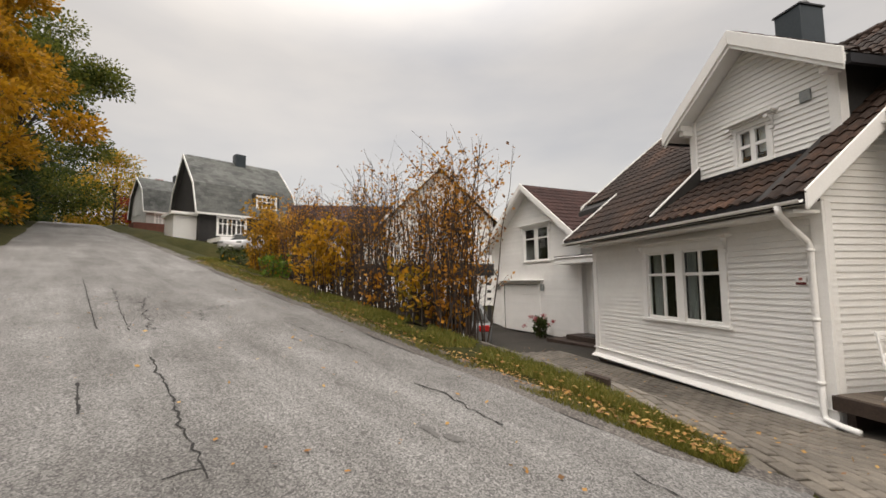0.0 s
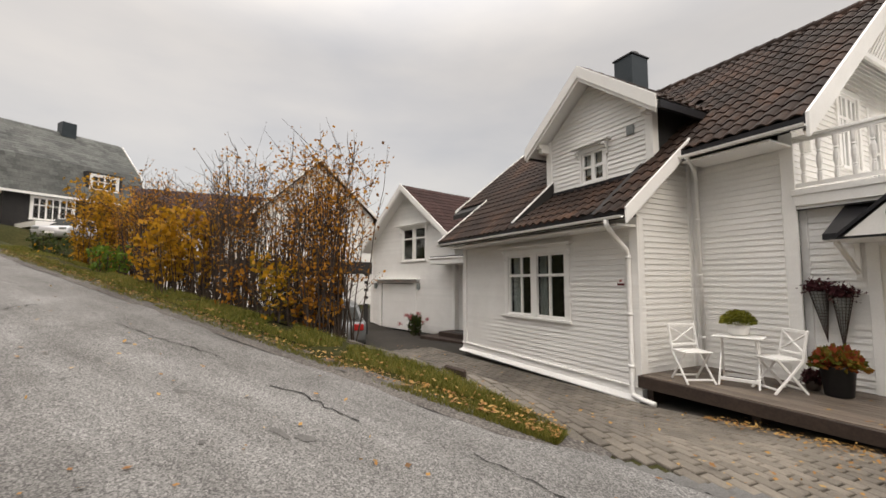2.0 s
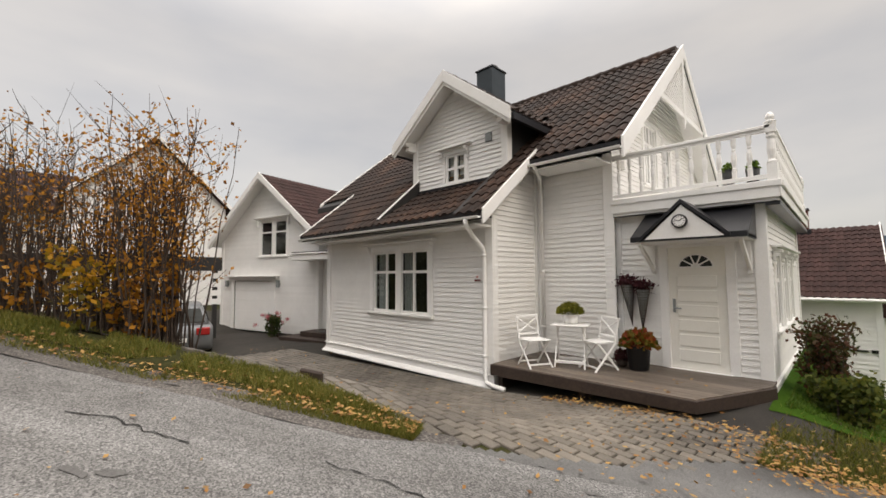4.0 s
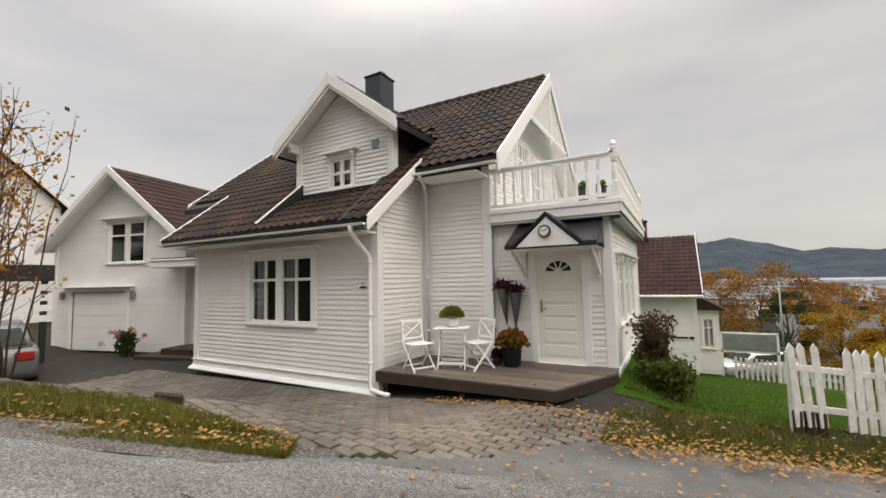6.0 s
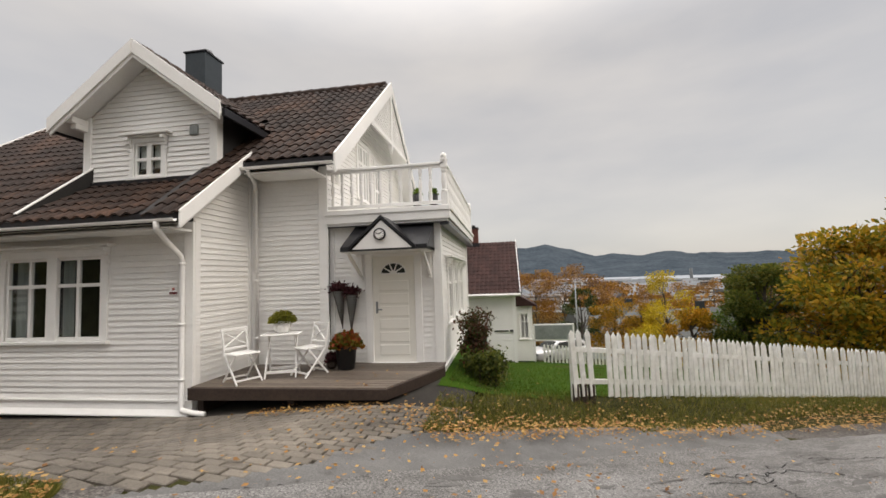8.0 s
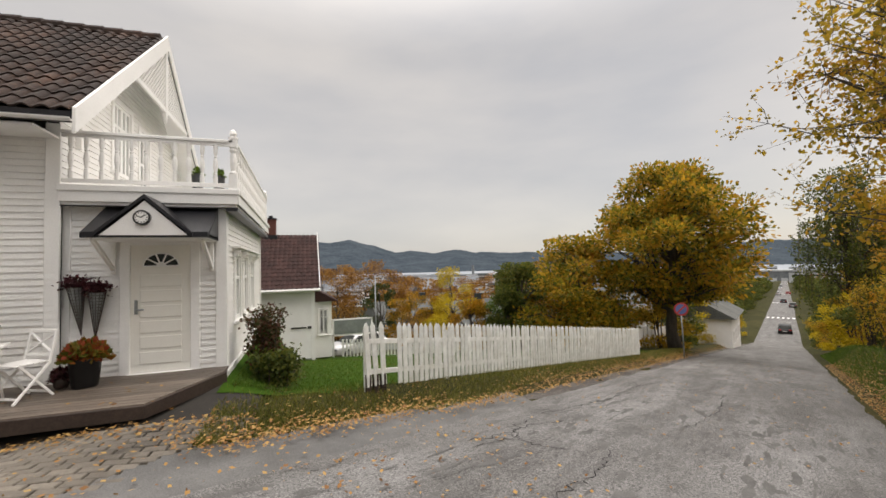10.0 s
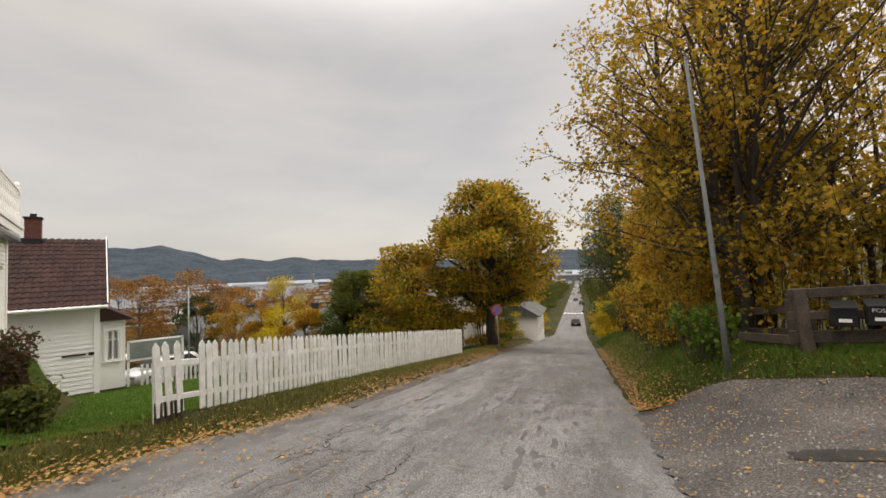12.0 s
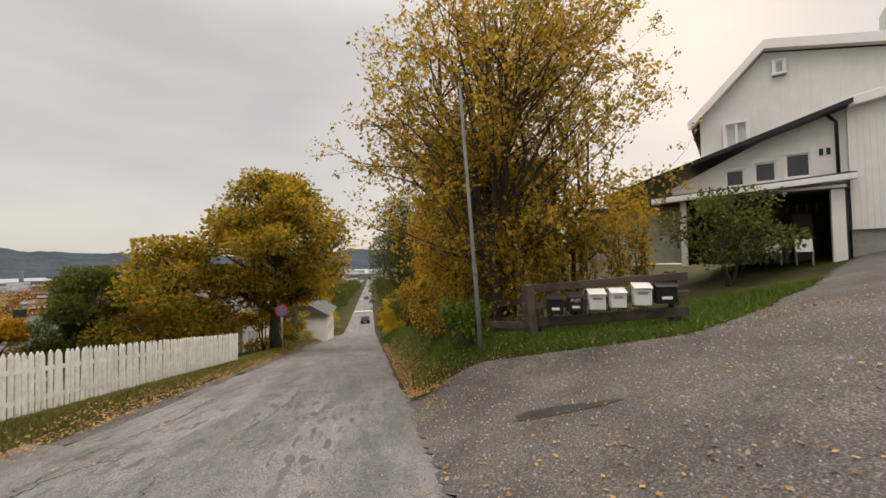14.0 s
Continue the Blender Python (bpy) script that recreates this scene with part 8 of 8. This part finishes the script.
def crack(pts, w=0.012, wob=0.05, seed=1):
    rng = random.Random(seed)
    line = []
    for (a, b), (c, d) in zip(pts, pts[1:]):
        n = max(2, int(math.hypot(c - a, d - b) / 0.07))
        line += [(a + (c - a) * i / n + rng.gauss(0, wob * 0.5), b + (d - b) * i / n + rng.gauss(0, wob * 0.5)) for i in range(n)]
    for (a, b), (c, d) in zip(line, line[1:]):
        L = math.hypot(c - a, d - b) + 1e-6
        ww = w * rng.uniform(0.2, 0.85)
        nx, ny = -(d - b) / L * ww, (c - a) / L * ww
        q = []
        for p, s in (((a, b), 1), ((c, d), 1), ((c, d), -1), ((a, b), -1)):
            x, y = xy(p[0] + s * nx, p[1] + s * ny)
            cc = (p[1] + 3.85) / 5.25
            q.append((x, y, land(x, y) + 0.036 + 0.02 * math.sin(math.pi * min(1, max(0, cc)))))
        CR.add(q, [(0, 1, 2, 3)])


crack([(-5.66, -0.74), (-4.57, -0.74), (-3.85, -0.67), (-3.37, -0.68), (-2.98, -0.66)], 0.013, 0.028, 1)
crack([(-3.22, -0.66), (-3.21, -0.51), (-3.16, -0.4)], 0.009, 0.03, 2)
crack([(-6.75, -2.63), (-5.79, -2.66), (-5.21, -2.78), (-4.54, -2.79)], 0.012, 0.03, 3)
crack([(-3.67, -2.67), (-3.3, -2.76), (-2.88, -2.68), (-2.48, -2.69)], 0.012, 0.03, 4)
crack([(-10.57, -0.84), (-8.08, -0.73), (-6.76, -0.71)], 0.010, 0.03, 16)
crack([(4.21, -2.82), (4.68, -2.73), (5.04, -2.7), (5.29, -2.98), (5.96, -3.02)], 0.011, 0.04, 17)
crack([(-9.5, -1.2), (-8.2, -1.0), (-6.7, -0.95)], 0.014, 0.06, 5)
crack([(-8.3, -2.2), (-7.9, -1.7), (-7.0, -1.6)], 0.013, 0.06, 6)
crack([(-5.08, -0.17), (-4.3, -0.15)], 0.018, 0.008, 7)
crack([(-12, -0.45), (-7, -0.40)], 0.012, 0.01, 8)
crack([(-1.6, -2.9), (-0.5, -2.7), (0.6, -2.85)], 0.010, 0.05, 9)
crack([(4.3, -3.0), (5.06, -2.85), (5.6, -2.9), (6.3, -2.6)], 0.013, 0.06, 10)
crack([(5.0, -2.85), (4.8, -2.4), (5.0, -2.0)], 0.010, 0.05, 11)
crack([(6.5, -3.1), (8.5, -2.8), (11, -2.9), (14, -2.6)], 0.013, 0.07, 12)
crack([(3.2, -1.6), (4.5, -1.5), (5.5, -1.7)], 0.009, 0.06, 13)
crack([(7.5, -1.2), (9.5, -1.0), (12, -1.2)], 0.012, 0.06, 14)
crack([(-5.2, 0.5), (-3.4, 0.4), (-2.2, 0.7)], 0.010, 0.06, 15)
tagged(part("road_cracks", CR, CRACK, None), "thin dark branching cracks in the asphalt", "cracks", kind="stuff")
ST = Mesh()
for i in range(760):
    if i < 330:
        u, v = lr.uniform(3, 24), lr.choice((lr.gauss(-2.2, 0.6), lr.gauss(-0.3, 0.5)))
        a, b = lr.uniform(0.05, 0.30), lr.uniform(0.02, 0.06)
    elif i < 420:
        u, v = lr.uniform(-14, 3), lr.uniform(-3.6, 1.2)
        a, b = lr.uniform(0.03, 0.10), lr.uniform(0.015, 0.04)
    else:
        u, v = 1.5 + 20 * lr.random() ** 1.5, lr.uniform(-3.5, 1.0)
        a, b = lr.uniform(0.04, 0.22), lr.uniform(0.012, 0.05)
    if not -3.6 < v < 1.2:
        continue
    k_ = 9
    ph = lr.uniform(0, 6)
    ring = []
    for j in range(k_):
        t = 2 * math.pi * j / k_
        q = 1 + 0.35 * math.sin(2 * t + ph) + lr.uniform(-0.4, 0.4)
        uu, vv = u + a * q * math.cos(t), v + b * q * math.sin(t)
        x, y = xy(uu, vv)
        ring.append((x, y, land(x, y) + 0.034 + 0.02 * math.sin(math.pi * (vv + 3.85) / 5.25)))
    ST.add(ring, [tuple(range(k_))])
tagged(part("road_stains", ST, STAIN, None), "dark damp stains on the asphalt", "stains", kind="stuff")
PD = Mesh()
cx_, cy_ = 10.8, -5.65
ring = []
for j in range(22):
    t = 2 * math.pi * j / 22
    q = 1 + 0.25 * math.sin(3 * t) + lr.uniform(-0.1, 0.1)
    x, y = cx_ + 0.16 * q * math.cos(t), cy_ + 0.6 * q * math.sin(t)
    ring.append((x, y, land(x, y) + 0.032))
PD.add(ring, [tuple(range(22))])
tagged(part("damp_hollow", PD, material("wet_dark_gravel", (0.02, 0.019, 0.018), (0.06, 0.055, 0.05), 0.5, 60, 3, 0.5), None), "dark damp hollow in the gravel", "puddle", kind="structure")

# small stones on the gravel
sm = Mesh()
for _ in range(9000):
    x, y = lr.uniform(5.5, 14.5), lr.uniform(-12, -1.2)
    if not gravel_here(x, y):
        continue
    r = 0.006 + 0.02 * lr.random() ** 2
    z = land(x, y) + 0.025
    a = lr.uniform(0, 6)
    pts = [(x + r * math.cos(a + t), y + r * math.sin(a + t) * 0.8, z) for t in (0, 1.57, 3.14, 4.71)]
    sm.add(pts + [(x, y, z + r * 0.9)], [(0, 1, 4), (1, 2, 4), (2, 3, 4), (3, 0, 4)])
tagged(part("loose_stones", sm, material("pale_stone", (0.14, 0.13, 0.12), (0.34, 0.32, 0.30), 0.8, 30, 3, 0.2, island=0.3), None), "small loose stones on the gravel", "stones", kind="stuff")
dz = land(0.3, -3.6)
solid("drain_box", Mesh().beam((0.02, -3.66, dz + 0.02), (0.42, -3.60, dz + 0.02), 0.05, 0.2), DECK_EDGE, "dark timber drain edge at the end of the verge", "drain", 0.02)

# concrete pavers, laid in running bond
pav = thing("paving", "damp brown-grey concrete block paving before the house", "paving", kind="structure")
PW_, PH_, GAP = 0.222, 0.142, 0.016
pm_ = Mesh()
b_ = 0.008
x0, x1, y0, y1 = -(PW_ - GAP) / 2, (PW_ - GAP) / 2, -(PH_ - GAP) / 2, (PH_ - GAP) / 2
pm_.add([(x0, y0, -0.03), (x1, y0, -0.03), (x1, y1, -0.03), (x0, y1, -0.03), (x0, y0, 0.022), (x1, y0, 0.022), (x1, y1, 0.022), (x0, y1, 0.022), (x0 + b_, y0 + b_, 0.03), (x1 - b_, y0 + b_, 0.03), (x1 - b_, y1 - b_, 0.03), (x0 + b_, y1 - b_, 0.03)],
        [(0, 1, 5, 4), (1, 2, 6, 5), (2, 3, 7, 6), (3, 0, 4, 7), (4, 5, 9, 8), (5, 6, 10, 9), (6, 7, 11, 10), (7, 4, 8, 11), (8, 9, 10, 11)])
pdat = data_of("paver", pm_, PAVER)
rest = Mesh()
made = 0
for j in range(30):
    y = -0.32 - j * PH_
    for i in range(64):
        x = -7.2 + i * PW_ + (PW_ / 2 if j % 2 else 0)
        if x > pave_limit(y) or not yard_here(x, y):
            continue
        e = 0.06
        gx, gy = (land(x + e, y) - land(x - e, y)) / (2 * e), (land(x, y + e) - land(x, y - e)) / (2 * e)
        n = Vector((-gx, -gy, 1)).normalized()
        ax = Vector((1, 0, gx)).normalized()
        m4 = Matrix((ax, n.cross(ax), n)).transposed().to_4x4()
        m4 = Matrix.Translation((x, y, land(x, y) + lr.uniform(-0.003, 0.004))) @ m4 @ pose(0, 0, 0, lr.uniform(-0.8, 0.8), lr.uniform(-0.8, 0.8), lr.uniform(-0.8, 0.8))
        if x > 1.15 and y < -0.9 and made < 300:
            made += 1
            ob = new("paver", pdat)
            ob.parent = pav
            ob.matrix_basis = m4
        else:
            rest.add([m4 @ Vector(q) for q in pm_.v], pm_.f)
part("further_pavers", rest, PAVER_J, pav)["kind"] = "stuff"
